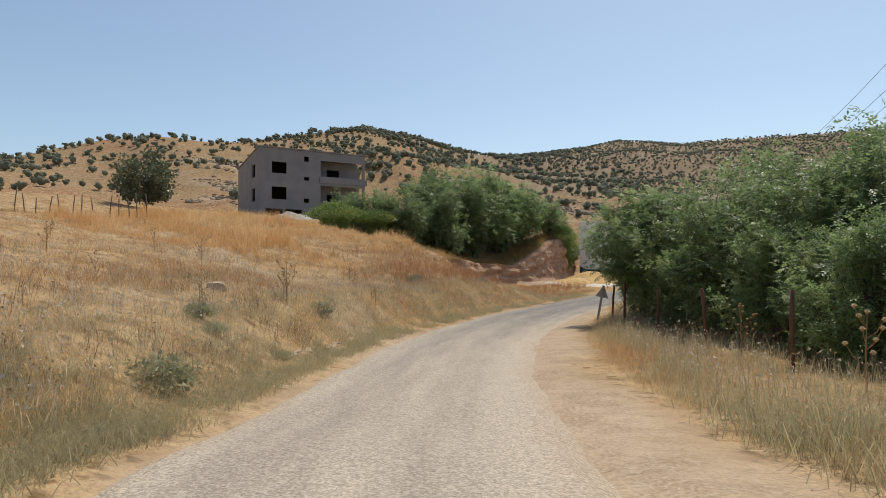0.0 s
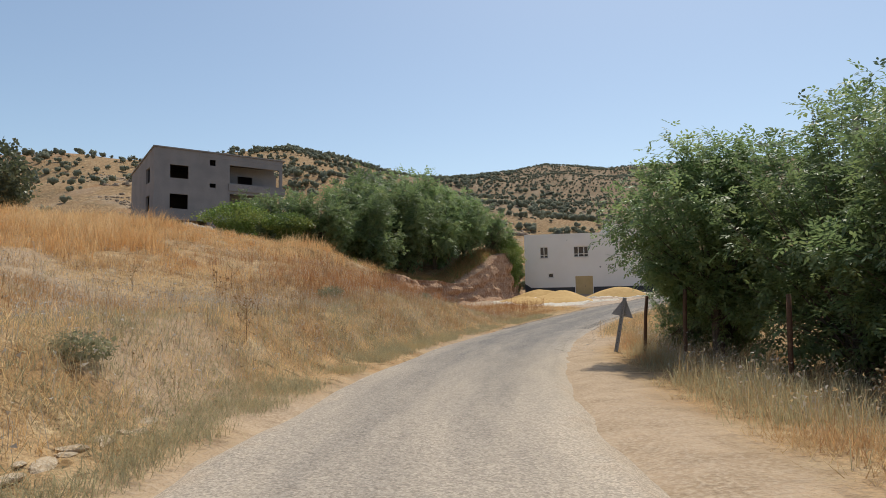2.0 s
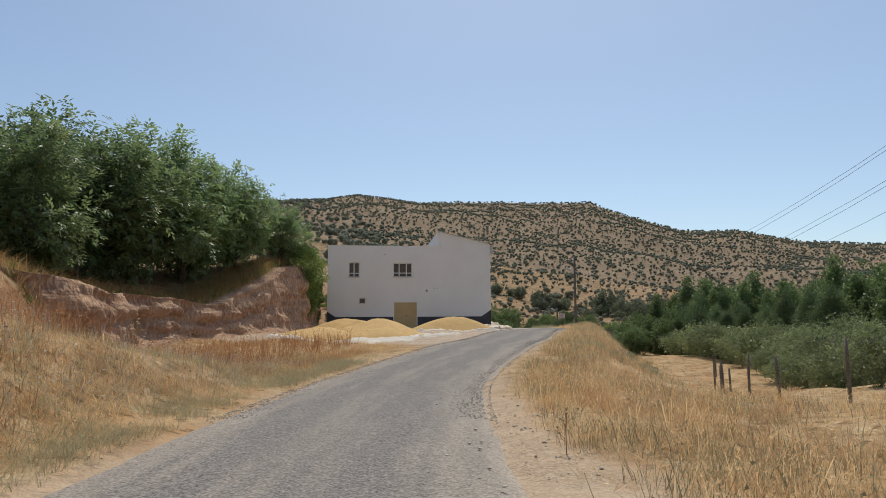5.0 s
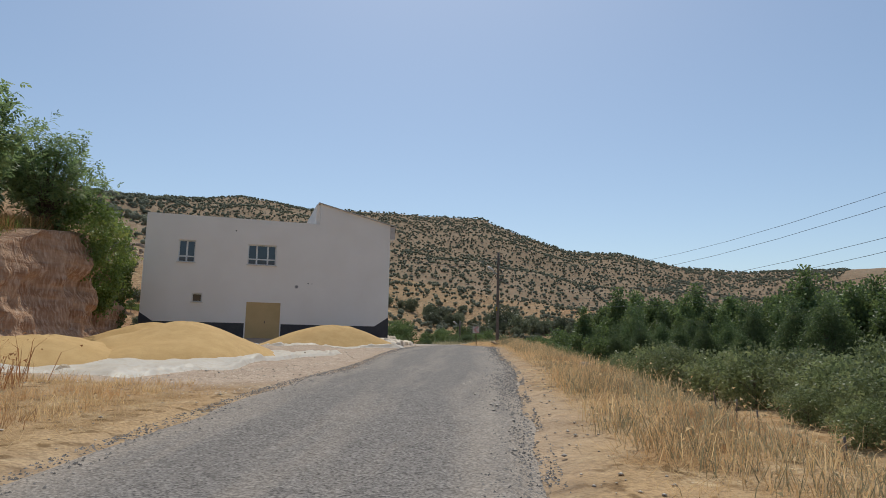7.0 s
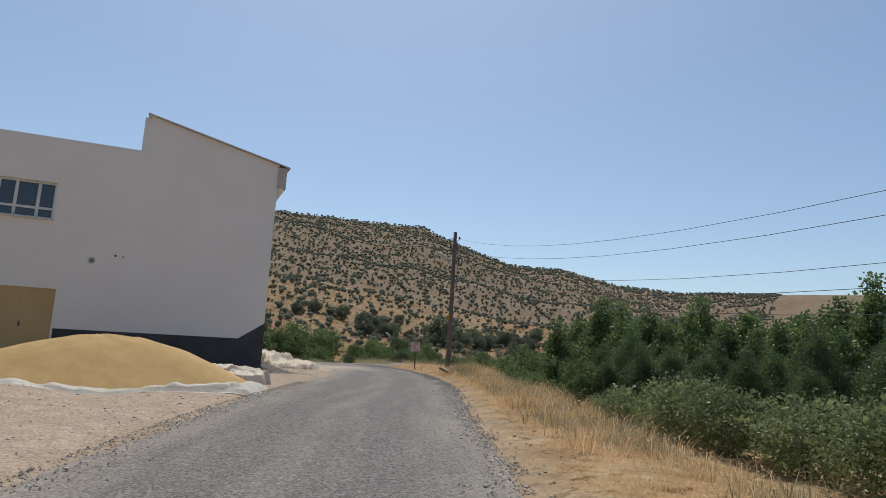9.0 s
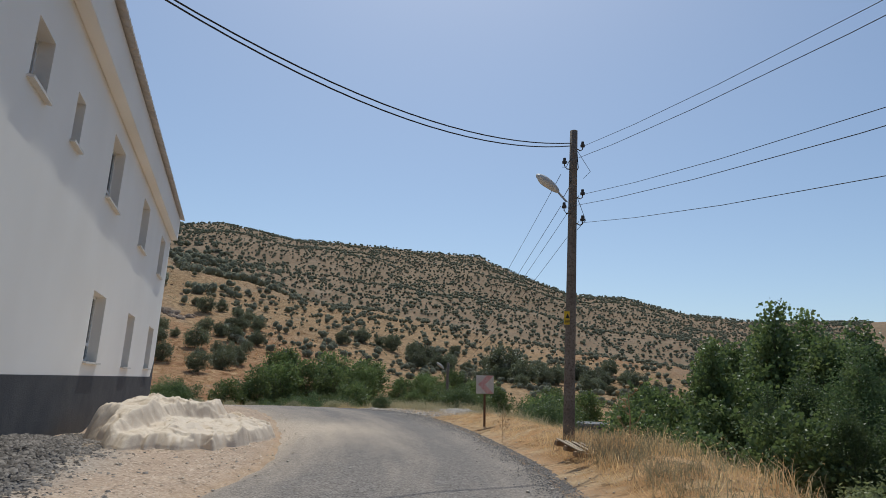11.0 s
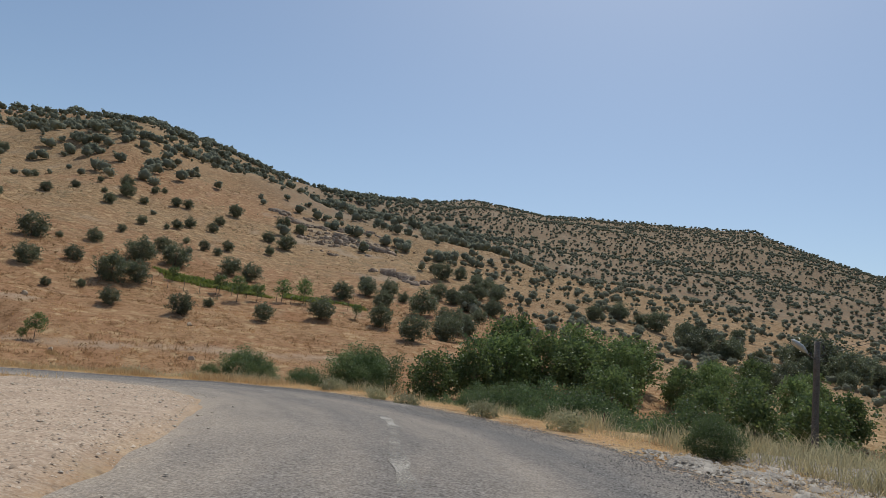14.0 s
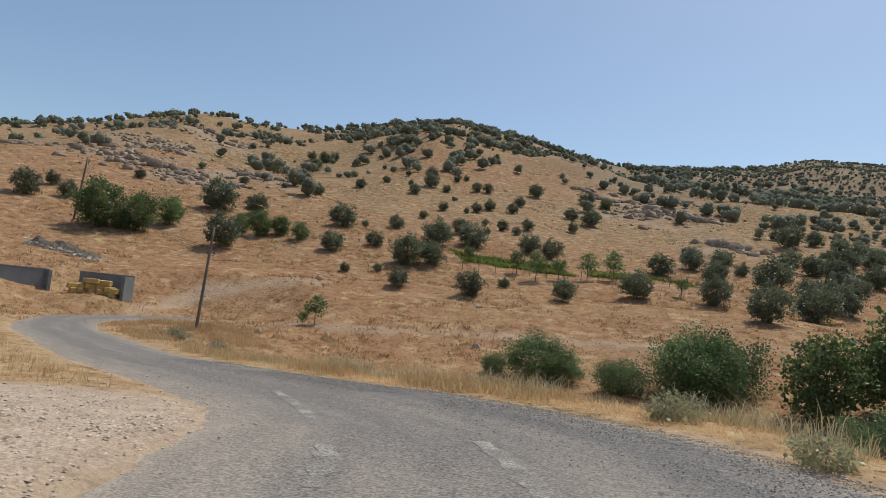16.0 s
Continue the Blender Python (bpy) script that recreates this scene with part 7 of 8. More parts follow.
def blades(name, x, y, h, material, seed, label, per=5, wide=0.0055, lean=0.6, spread=0.07, heads=0.0, head_size=0.02, bent=True):
    """Tufts of thin bent blades."""
    rg = np.random.default_rng(seed)
    n = len(x)
    z = height(x, y)
    x, y, z, h = (np.repeat(v, per) for v in (x, y, z, h))
    n = len(x)
    b = np.stack([x + rg.normal(0, spread, n), y + rg.normal(0, spread, n), z - 0.03], -1)
    g = rg.uniform(0, 2 * math.pi, n)
    hh = h * rg.uniform(0.45, 1.15, n)
    out = (lean * hh * rg.uniform(0.1, 1, n) ** 0.8)[:, None] * np.stack([np.cos(g), np.sin(g), 0 * g], -1)
    up = np.array([0, 0, 1.0])
    elbow = b + out * 0.35 + (hh * 0.62)[:, None] * up
    tip = b + out + (hh * rg.uniform(0.6, 1.0, n))[:, None] * up
    s = rg.uniform(0, 2 * math.pi, n)
    w = np.stack([np.cos(s), np.sin(s), 0 * s], -1) * (wide * rg.uniform(0.6, 1.4, n))[:, None]
    V = np.stack([b - w, b + w, elbow + w * 0.8, elbow - w * 0.8, tip], 1).reshape(-1, 3)
    i = np.arange(n)[:, None] * 5
    if not bent:
        V = np.stack([b - w, b + w, tip], 1).reshape(-1, 3)
        T = np.arange(n * 3).reshape(-1, 3)
    else:
        T = np.concatenate([i + [0, 1, 2], i + [0, 2, 3], i + [3, 2, 4]], 1).reshape(-1, 3)
    if heads:
        # seed heads on some of the tips
        k = np.where(rg.uniform(0, 1, n) < heads)[0]
        o, a = len(V), tip[k]
        e = rg.normal(0, 1, (len(k), 3, 3))
        V2 = (a[:, None] + unit(e) * head_size * rg.uniform(0.6, 1.4, (len(k), 1, 1))).reshape(-1, 3)
        V, T = np.concatenate([V, V2]), np.concatenate([T, o + np.arange(len(V2)).reshape(-1, 3)])
    return tagged(new(name, np_mesh(name, V, T, material)), label, "grass", kind="stuff")


def roadside(n, seed, d0, d1, fall, sides, y_lo=-4, y_hi=150):
    """Spots beside the road, thinning away from it."""
    rg = np.random.default_rng(seed)
    i = rg.integers(0, len(CL) - 1, n * 3)
    i = i[(CL[i, 1] > y_lo) & (CL[i, 1] < y_hi)]
    f = rg.uniform(0, 1, len(i))
    c = CL[i] * (1 - f[:, None]) + CL[i + 1] * f[:, None]
    s = rg.choice(sides, len(i))
    d = c[:, 3] + d0 + np.minimum(rg.exponential(fall, len(i)), d1)
    x, y = c[:, 0] + CL_WAY[i, 1] * d * s, c[:, 1] - CL_WAY[i, 0] * d * s
    rd, _, hw = road_frame(x, y)
    fs_ = foot_side(x, y)
    yard_ = (rd < 0) & (y > 58.5 + np.maximum(15.5 - x, 0) + 2 * fbm(x, y, 3, 170, 2)) & (y < 126.4) & (fs_ < 1.0)
    lx, ly = (x - 33.48) * 0.9624 - (y - 85.32) * 0.2718, (x - 33.48) * 0.2718 + (y - 85.32) * 0.9624
    bare = (y > 60) & (fs_ > -0.9) & (fs_ < 2.1) & (rd < 0)
    ok = (np.abs(rd) > hw + d0 * 0.6) & ~yard_ & ~bare & ~((lx > -16) & (lx < 0.5) & (ly > -0.3) & (ly < 22.5))
    return x[ok][:n], y[ok][:n]


rgn = np.random.default_rng(100)
L_YVINE = leaf_mat("sunlit_vine_leaves", (0.17, 0.24, 0.05), (0.33, 0.36, 0.09), (0.4, 0.36, 0.1), through_light=0.45)


def patchy(x, y, scale, seed, level):
    ok = fbm(x, y, scale, seed, 3) > level
    return x[ok], y[ok]


# the slope left of the road: low turf, straw and russet clumps, stalks with seed heads
x, y = roadside(46000, 101, 0.55, 26, 8.0, [-1], -4, 60)
blades("dry_turf", x, y, rgn.uniform(0.06, 0.2, len(x)), L_DRY, 103, "low dry golden turf on the roadside slope", per=7, lean=2.0, spread=0.12, wide=0.004, bent=False)
x, y = patchy(*roadside(20000, 131, 1.2, 24, 8.0, [-1], -4, 60), 2.2, 132, -0.12)
blades("straw_clumps", x, y, rgn.uniform(0.1, 0.32, len(x)), L_DRY, 133, "pale straw grass clumps on the slope", per=9, lean=1.2, spread=0.1, wide=0.004)
x, y = patchy(*roadside(30000, 134, 1.4, 24, 8.0, [-1], -4, 60), 2.6, 135, -0.1)
blades("russet_clumps", x, y, rgn.uniform(0.1, 0.4, len(x)), L_RUSSET, 136, "russet dried weeds in patches on the slope", per=9, lean=1.3, spread=0.12, wide=0.004)
x, y = roadside(13000, 137, 1.2, 20, 7.0, [-1], -4, 50)
blades("seeding_stalks", x, y, rgn.uniform(0.3, 0.65, len(x)), L_SEED, 138, "thin dry stalks with pale seed heads", per=3, wide=0.0025, lean=0.5, spread=0.12, heads=0.9, head_size=0.026)
x, y = patchy(*roadside(19000, 108, 0.35, 3.4, 1.2, [-1], -3, 52), 1.3, 139, -0.3)
blades("green_weeds", x, y, rgn.uniform(0.08, 0.28, len(x)), L_SAGE, 109, "grey-green weeds growing along the road edge", per=10, wide=0.0032, lean=1.5, spread=0.15, heads=0.1, head_size=0.02)
x, y = patchy(*roadside(9500, 140, 0.8, 12, 3.2, [-1], -3, 52), 1.1, 141, 0.05)
blades("green_weeds", x, y, rgn.uniform(0.12, 0.35, len(x)), L_SAGE, 142, "scattered grey-green weeds among dry grass", per=11, wide=0.0035, lean=1.4, spread=0.14, heads=0.1, head_size=0.02)
x, y = roadside(2600, 190, 2.0, 4, 1.6, [1], 8, 32)
blades("umbel_weeds", x, y, rgn.uniform(0.35, 0.85, len(x)), L_SAGE, 191, "tall grey weeds with dry pale flower heads by the fence", per=4, wide=0.004, lean=0.45, spread=0.09)
blades("umbel_weeds", x + 0.02, y, rgn.uniform(0.35, 0.85, len(x)), L_SEED, 192, "pale dry flower heads on thin stalks by the fence", per=3, wide=0.002, lean=0.45, spread=0.09, heads=0.95, head_size=0.03)
# by the fence: matted, greyer
x, y = patchy(*roadside(15000, 104, 1.35, 8, 2.2, [1], -4, 44), 1.5, 210, -0.15)
blades("dry_turf", x, y, rgn.uniform(0.06, 0.26, len(x)), L_DRY, 105, "matted dry grass along the roadside fence", per=8, lean=2.0, spread=0.14, wide=0.004, bent=False)
x, y = patchy(*roadside(12000, 143, 1.6, 9, 3.0, [1], -4, 66), 1.8, 144, 0.0)
blades("russet_clumps", x, y, rgn.uniform(0.1, 0.34, len(x)), L_RUSSET, 145, "russet dried weeds along the fence", per=9, lean=1.4, spread=0.14, wide=0.004)
x, y = patchy(*roadside(9000, 146, 1.6, 8, 2.2, [1], -4, 34), 1.1, 147, 0.15)
blades("grey_tangle", x, y, rgn.uniform(0.2, 0.6, len(x)), L_SAGE, 148, "tangled grey dried weeds with burrs by the fence", per=9, lean=1.1, spread=0.16, wide=0.0035, heads=0.12, head_size=0.022)
x, y = patchy(*roadside(20000, 149, 0.7, 9, 3.0, [1], 36, 68), 1.7, 211, -0.2)
blades("dry_turf", x, y, rgn.uniform(0.06, 0.24, len(x)), L_DRY, 150, "short dry grass on the outer verge", per=6, lean=1.8, spread=0.12, wide=0.004, bent=False)
x, y = roadside(17000, 106, 0.6, 7, 2.0, [1], 64, 135)
blades("dry_turf", x, y, rgn.uniform(0.06, 0.24, len(x)), L_DRY, 107, "short golden grass on the outer verge of the bend", per=6, lean=1.8, spread=0.12, wide=0.004, bent=False)
x, y = patchy(*roadside(7000, 110, 1.6, 7, 2.2, [1], 52, 150), 1.6, 151, 0.1)
blades("green_weeds", x, y, rgn.uniform(0.2, 0.5, len(x)), L_SAGE, 111, "grey-green weeds on the outer verge", per=10, wide=0.0038, lean=1.2, spread=0.12)
x, y = roadside(8000, 112, 1.0, 30, 10.0, [-1, 1], 126, 170)
blades("dry_turf", x, y, rgn.uniform(0.12, 0.4, len(x)), L_DRY, 113, "dry grass tufts beside the far bend", wide=0.011, bent=False)
x, y = patchy(*roadside(8000, 212, 2.2, 9, 3.0, [1], 108, 133), 2.0, 213, 0.1)
blades("ditch_weeds", x, y, rgn.uniform(0.3, 0.8, len(x)), L_SAGE, 214, "grey-green weeds crowding the ditch beyond the bend", per=9, wide=0.007, lean=1.0, spread=0.16, heads=0.1, head_size=0.03)
x, y = patchy(*roadside(6500, 240, 0.9, 6, 2.6, [1], 34, 92), 1.2, 241, 0.0)
blades("verge_weeds", x, y, rgn.uniform(0.15, 0.5, len(x)), L_SAGE, 242, "grey dried weeds and stalks on the falling verge", per=8, lean=1.1, spread=0.15, wide=0.004, heads=0.2, head_size=0.025)
x, y = patchy(*roadside(7000, 243, 0.8, 6, 2.6, [1], 34, 92), 1.4, 244, 0.0)
blades("verge_stalks", x, y, rgn.uniform(0.2, 0.6, len(x)), L_DRY, 245, "pale dry grass stalks on the falling verge", per=6, lean=0.9, spread=0.13, wide=0.004, heads=0.5, head_size=0.025)
x, y = patchy(*roadside(13000, 250, 0.7, 14, 6.0, [1], 128, 178), 2.2, 251, 0.0)
blades("tall_dry_grass", x, y, rgn.uniform(0.15, 0.5, len(x)), L_DRY, 252, "tall pale dry grass beyond the bend", per=7, wide=0.008, lean=0.8, spread=0.16, heads=0.2, head_size=0.03)
# tufts all over the dry field
x, y = patchy(rgn.uniform(-15, 85, 15000), rgn.uniform(150, 212, 15000), 7, 116, -0.2)
blades("field_grass", x, y, rgn.uniform(0.1, 0.4, len(x)), L_RUSSET, 117, "sparse dry grass tufts over the reddish field", per=6, wide=0.03, lean=1.0, spread=0.16, bent=False)
x, y = patchy(rgn.uniform(-30, 95, 16000), rgn.uniform(150, 216, 16000), 4, 152, 0.2)
blades("field_weeds", x, y, rgn.uniform(0.12, 0.5, len(x)), L_BROWN, 153, "brown weeds in patches over the field", per=7, wide=0.035, lean=1.1, spread=0.2, bent=False)
x, y = patchy(rgn.uniform(-90, 130, 15000), rgn.uniform(196, 330, 15000), 9, 154, 0.1)
blades("slope_scrub", x, y, rgn.uniform(0.2, 0.6, len(x)), L_BROWN, 155, "low brown scrub dotted over the dry hillside", per=5, wide=0.05, lean=1.0, spread=0.25, bent=False)
x, y = patchy(rgn.uniform(-90, 130, 6000), rgn.uniform(190, 330, 6000), 8, 156, 0.25)
blades("slope_scrub", x, y, rgn.uniform(0.2, 0.7, len(x)), L_SAGE, 157, "low grey-green scrub dotted over the dry hillside", per=6, wide=0.06, lean=1.0, spread=0.25, bent=False)
x, y = patchy(rgn.uniform(19, 54, 4200), rgn.uniform(202.2, 206, 4200), 5, 182, -0.1)
blades("vine_rows", x, y + 0.03 * (x - 24), rgn.uniform(0.25, 0.6, len(x)), L_YVINE, 118, "strip of green vines across the far field", per=7, wide=0.1, lean=0.9, spread=0.3)
# growth along the bank's lip
y = rgn.uniform(56, 92, 5200)
x = np.interp(y, [p[1] for p in FOOT], [p[0] for p in FOOT]) - rgn.uniform(1.25, 3.8, 5200) / 0.93
blades("lip_grass", x[:3600], y[:3600], rgn.uniform(0.35, 1.0, 3600), L_ORANGE, 180, "dry grass overhanging the lip of the bank", per=7, wide=0.008, lean=1.2, spread=0.15)
blades("lip_weeds", x[3600:], y[3600:], rgn.uniform(0.25, 0.7, 1600), L_VINE, 181, "green weeds overhanging the lip of the bank", per=8, wide=0.014, lean=1.2, spread=0.18)
x, y = patchy(*roadside(4200, 201, 1.7, 6, 1.8, [1], -4, 38), 1.0, 202, -0.1)
blades("seeding_stalks", x, y, rgn.uniform(0.3, 0.75, len(x)), L_DRY, 203, "golden dry stalks with seed heads along the fence", per=4, wide=0.003, lean=0.7, spread=0.12, heads=0.7, head_size=0.025)
# brown dead herbs scattered over the slope, and a stand of russet docks above the road
x, y = patchy(*roadside(5200, 196, 1.4, 20, 7.0, [-1], -4, 50), 1.2, 197, 0.05)
blades("dead_herbs", x, y, rgn.uniform(0.2, 0.6, len(x)), L_BROWN, 198, "thin brown dead herbs scattered over the slope", per=6, wide=0.003, lean=0.5, spread=0.06, heads=0.6, head_size=0.022)
x, y = roadside(5200, 199, 3.2, 6.5, 2.6, [-1], 31, 56)
blades("russet_docks", x, y, rgn.uniform(0.4, 1.0, len(x)), L_RUSTY, 200, "tall rust-red dried docks on the brow above the road", per=5, wide=0.006, lean=0.6, spread=0.14, heads=0.5, head_size=0.035)
# reddish tall grass on the crest
x, y = rgn.uniform(-24, 4, 24000), rgn.uniform(33, 66, 24000)
ok = (fbm(x, y, 6, 114) > -0.3) & (foot_side(x, y) > 1.4)
x, y = x[ok], y[ok]
h = rgn.uniform(0.3, 0.8, len(x)) * (1.0 + 0.9 * np.clip(fbm(x, y, 3.0, 193, 3), -0.5, 1.0))
gold = fbm(x, y, 4.0, 194, 3) + rgn.normal(0, 0.25, len(x)) > 0.2
blades("tall_dry_grass", x[~gold], y[~gold], h[~gold], L_ORANGE, 115, "tall orange dry grass on the crest of the slope", per=6, wide=0.006, heads=0.2, head_size=0.03)
blades("tall_dry_grass", x[gold], y[gold], h[gold], L_DRY, 195, "tall golden dry grass on the crest of the slope", per=6, wide=0.006, heads=0.2, head_size=0.03)


def crag_stones():
    """Broken limestone ledges and blocks cropping out along the slope, each an uneven six-sided slab half sunk in the ground."""
    rg = np.random.default_rng(160)
    cube = np.array([(a, b, c) for c in (-1, 1) for b in (-1, 1) for a in (-1, 1)], float)
    tri = np.array([(0, 2, 1), (1, 2, 3), (4, 5, 6), (5, 7, 6), (0, 1, 4), (1, 5, 4), (2, 6, 3), (3, 6, 7), (0, 4, 2), (2, 4, 6), (1, 3, 5), (3, 7, 5)])
    V, T, o = [], [], 0
    for cx, cy, sx, sy, n in CRAGS:
        n = int(n * 1.3)
        x, y = cx + rg.normal(0, 0.62, n) * sx, cy + rg.normal(0, 0.62, n) * sy
        # gathered into level bands across the slope
        band = fbm(x * 0.35, y, 5.0, 162, 3)
        keep = band > -0.15
        x, y = x[keep], y[keep]
        n = len(x)
        s = np.minimum(rg.gamma(1.1, 0.34, n) + 0.12, 1.9)
        g = rg.normal(0.35, 0.5, n)
        P = cube[None] * rg.uniform(0.45, 1.25, (n, 8, 3)) * s[:, None, None] * [1.0, 0.7, 0.5] + rg.normal(0, 0.12, (n, 8, 3)) * s[:, None, None]
        X = P[:, :, 0] * np.cos(g)[:, None] - P[:, :, 1] * np.sin(g)[:, None]
        Y = P[:, :, 0] * np.sin(g)[:, None] + P[:, :, 1] * np.cos(g)[:, None]
        V.append((np.stack([X, Y, P[:, :, 2]], -1) + np.stack([x, y, height(x, y) + 0.02 * s], -1)[:, None]).reshape(-1, 3))
        T.append((tri[None] + (np.arange(n) * 8)[:, None, None] + o).reshape(-1, 3))
        o += n * 8
    return tagged(new("crag_stones", np_mesh("crag_stones", np.concatenate(V), np.concatenate(T), M_CRAG)), "broken brown-grey limestone ledges cropping out of the dry hillside", "rocks", kind="stuff")


M_CRAG = mat("weathered_limestone", (0.34, 0.25, 0.18), (0.25, 0.18, 0.13), 0.35, 0.95, 0.9, 2.5, (0.46, 0.37, 0.29), bump_dist=0.1)
crag_stones()


def dry_plant(name, h, heads, seed, material_head):
    """A stiff dry stalk with forked stems and seed heads."""
    rg = random.Random(seed)
    p = empty(name, Matrix())
    V, F = [], []

    def add(pts, rad):
        v, f = tube(pts, rad, 5)
        o = len(V)
        V.extend(v)
        F.extend([tuple(q + o for q in g) for g in f])

    add([(0, 0, -0.1), (0.02, 0, h * 0.5), (0.0, 0.03, h)], [0.014, 0.010, 0.005])
    tips = [(0.0, 0.03, h)]
    for _ in range(heads - 1):
        t = rg.uniform(0.3, 0.85)
        g = rg.uniform(0, 6.3)
        L = rg.uniform(0.15, 0.4) * h
        e = (math.cos(g) * L * 0.7, math.sin(g) * L * 0.7, h * t + L * 0.8)
        add([(0, 0, h * t), (e[0] * 0.6, e[1] * 0.6, h * t + L * 0.3), e], [0.007, 0.006, 0.004])
        tips.append(e)
    link_mesh("stem", V, F, M_DRYSTEM, p)
    for e in tips:
        v, f = tube([(e[0], e[1], e[2] - 0.03), (e[0], e[1], e[2]), (e[0], e[1], e[2] + 0.025)], [0.012, 0.04, 0.018], 7)
        link_mesh("seed_head", v, f, material_head, p)
    return p


M_DRYSTEM = mat("dry_brown_stem", (0.33, 0.21, 0.11), (0.42, 0.28, 0.15), 8, 0.9, 0.2)
M_SEED = mat("pale_seed_head", (0.5, 0.38, 0.22), (0.4, 0.28, 0.15), 20, 0.95, 0.4)
weeds = [dry_plant("dry_thistle", 1.0, 9, s, M_SEED) for s in (1, 2)] + [dry_plant("dry_thistle", 1.3, 14, 3, M_DRYSTEM)]
planted(weeds, [(-4.35, 12.95, 0.7), (-4.45, 13.1, 0.6), (-3.86, 17.6, 0.85), (-3.95, 17.7, 0.8), (-3.8, 17.45, 0.7), (-2.1, 23.3, 0.65), (-2.25, 23.5, 0.55), (-7.8, 15.5, 0.7), (-3.6, 27.5, 0.8), (0.8, 39.4, 0.7), (5.0, 47.6, 0.9), (-8.5, 24, 0.9), (-6.5, 30, 0.8), (6.4, 9.8, 1.2), (6.7, 14.4, 0.9), (6.9, 18.7, 0.8), (44.6, 86.4, 1.15), (45.6, 91.5, 0.6), (-10.5, 18, 1.0), (-4.4, 33, 0.8), (-1.5, 36, 0.7), (-12, 28, 1.0), (24, 149.5, 0.9), (30, 146, 0.8), (9.6, 37.0, 0.5)],
        "brown dried thistle with stiff stems and seed heads", "plant", "dry thistles", 16)

L_TUFT = leaf_mat("weed_leaves", (0.25, 0.255, 0.14), (0.40, 0.38, 0.23), (0.44, 0.36, 0.2), through_light=0.45)
tuft = [make_tree("weed_clump", 0.5, 0.5, 0.0, 1300, 60, 0.1, 0.07, L_TUFT, s, "round", 0.01, 5, slim=0.2) for s in (81, 82)]
planted(tuft, [(-3.13, 18.85, 0.6), (-4.3, 12.75, 0.55), (-2.95, 13.35, 0.4), (-3.9, 12.3, 0.45), (-4.5, 13.0, 0.4), (-3.4, 9.0, 0.9), (-1.2, 33, 0.8), (2.6, 41.5, 0.7), (48.6, 126.8, 0.8), (49.4, 124.4, 0.9), (47.0, 130.2, 1.0), (44.2, 134.2, 1.0), (41.2, 136.6, 1.0), (51.2, 121, 0.9), (52.5, 117.5, 1.0), (30.8, 60.8, 1.6), (31.6, 62.2, 1.5), (33.5, 66, 1.2), (38.2, 139, 1.0), (27, 145.5, 1.1), (19, 153, 1.3)],
        "grey-green weed clump on the verge", "plant", "weed clumps", 17, 0.02)


# loose stones on the yard and road edges
def pebbles():
    rg = np.random.default_rng(120)
    n = 13000
    i = rg.integers(60, len(CL) - 60, n)
    s = rg.choice([-1, 1], n, p=[0.6, 0.4])
    d = CL[i, 3] + np.where(s < 0, rg.uniform(-0.5, 6.5, n), rg.normal(0.1, 0.45, n))
    x, y = CL[i, 0] + CL_WAY[i, 1] * d * s + rg.normal(0, 0.3, n), CL[i, 1] - CL_WAY[i, 0] * d * s + rg.normal(0, 0.3, n)
    ok = (s > 0) | ((y > 55) & (y < 128)) | (d < CL[i, 3] + 1.2)
    x, y = x[ok], y[ok]
    rd, zr, hw = road_frame(x, y)
    z = np.where(np.abs(rd) < hw, zr + 0.02, height(x, y))
    n = len(x)
    base = np.array([(1, 0, 0), (-1, 0, 0), (0, 1, 0), (0, -1, 0), (0, 0, 1), (0, 0, -1)], float)
    tri = np.array([(0, 2, 4), (2, 1, 4), (1, 3, 4), (3, 0, 4), (2, 0, 5), (1, 2, 5), (3, 1, 5), (0, 3, 5)])
    sz = np.minimum(rg.gamma(1.5, 0.007, n) + 0.006, 0.035)
    V = np.stack([x, y, z + sz * 0.3], -1)[:, None] + base[None] * rg.uniform(0.6, 1.3, (n, 6, 1)) * sz[:, None, None] * [1, 1, 0.45]
    T = tri[None] + (np.arange(n) * 6)[:, None, None]
    return tagged(new("loose_stones", np_mesh("loose_stones", V.reshape(-1, 3), T.reshape(-1, 3), M_PEBBLE)), "loose pale pebbles along the road edges and yard", "stones", kind="stuff")


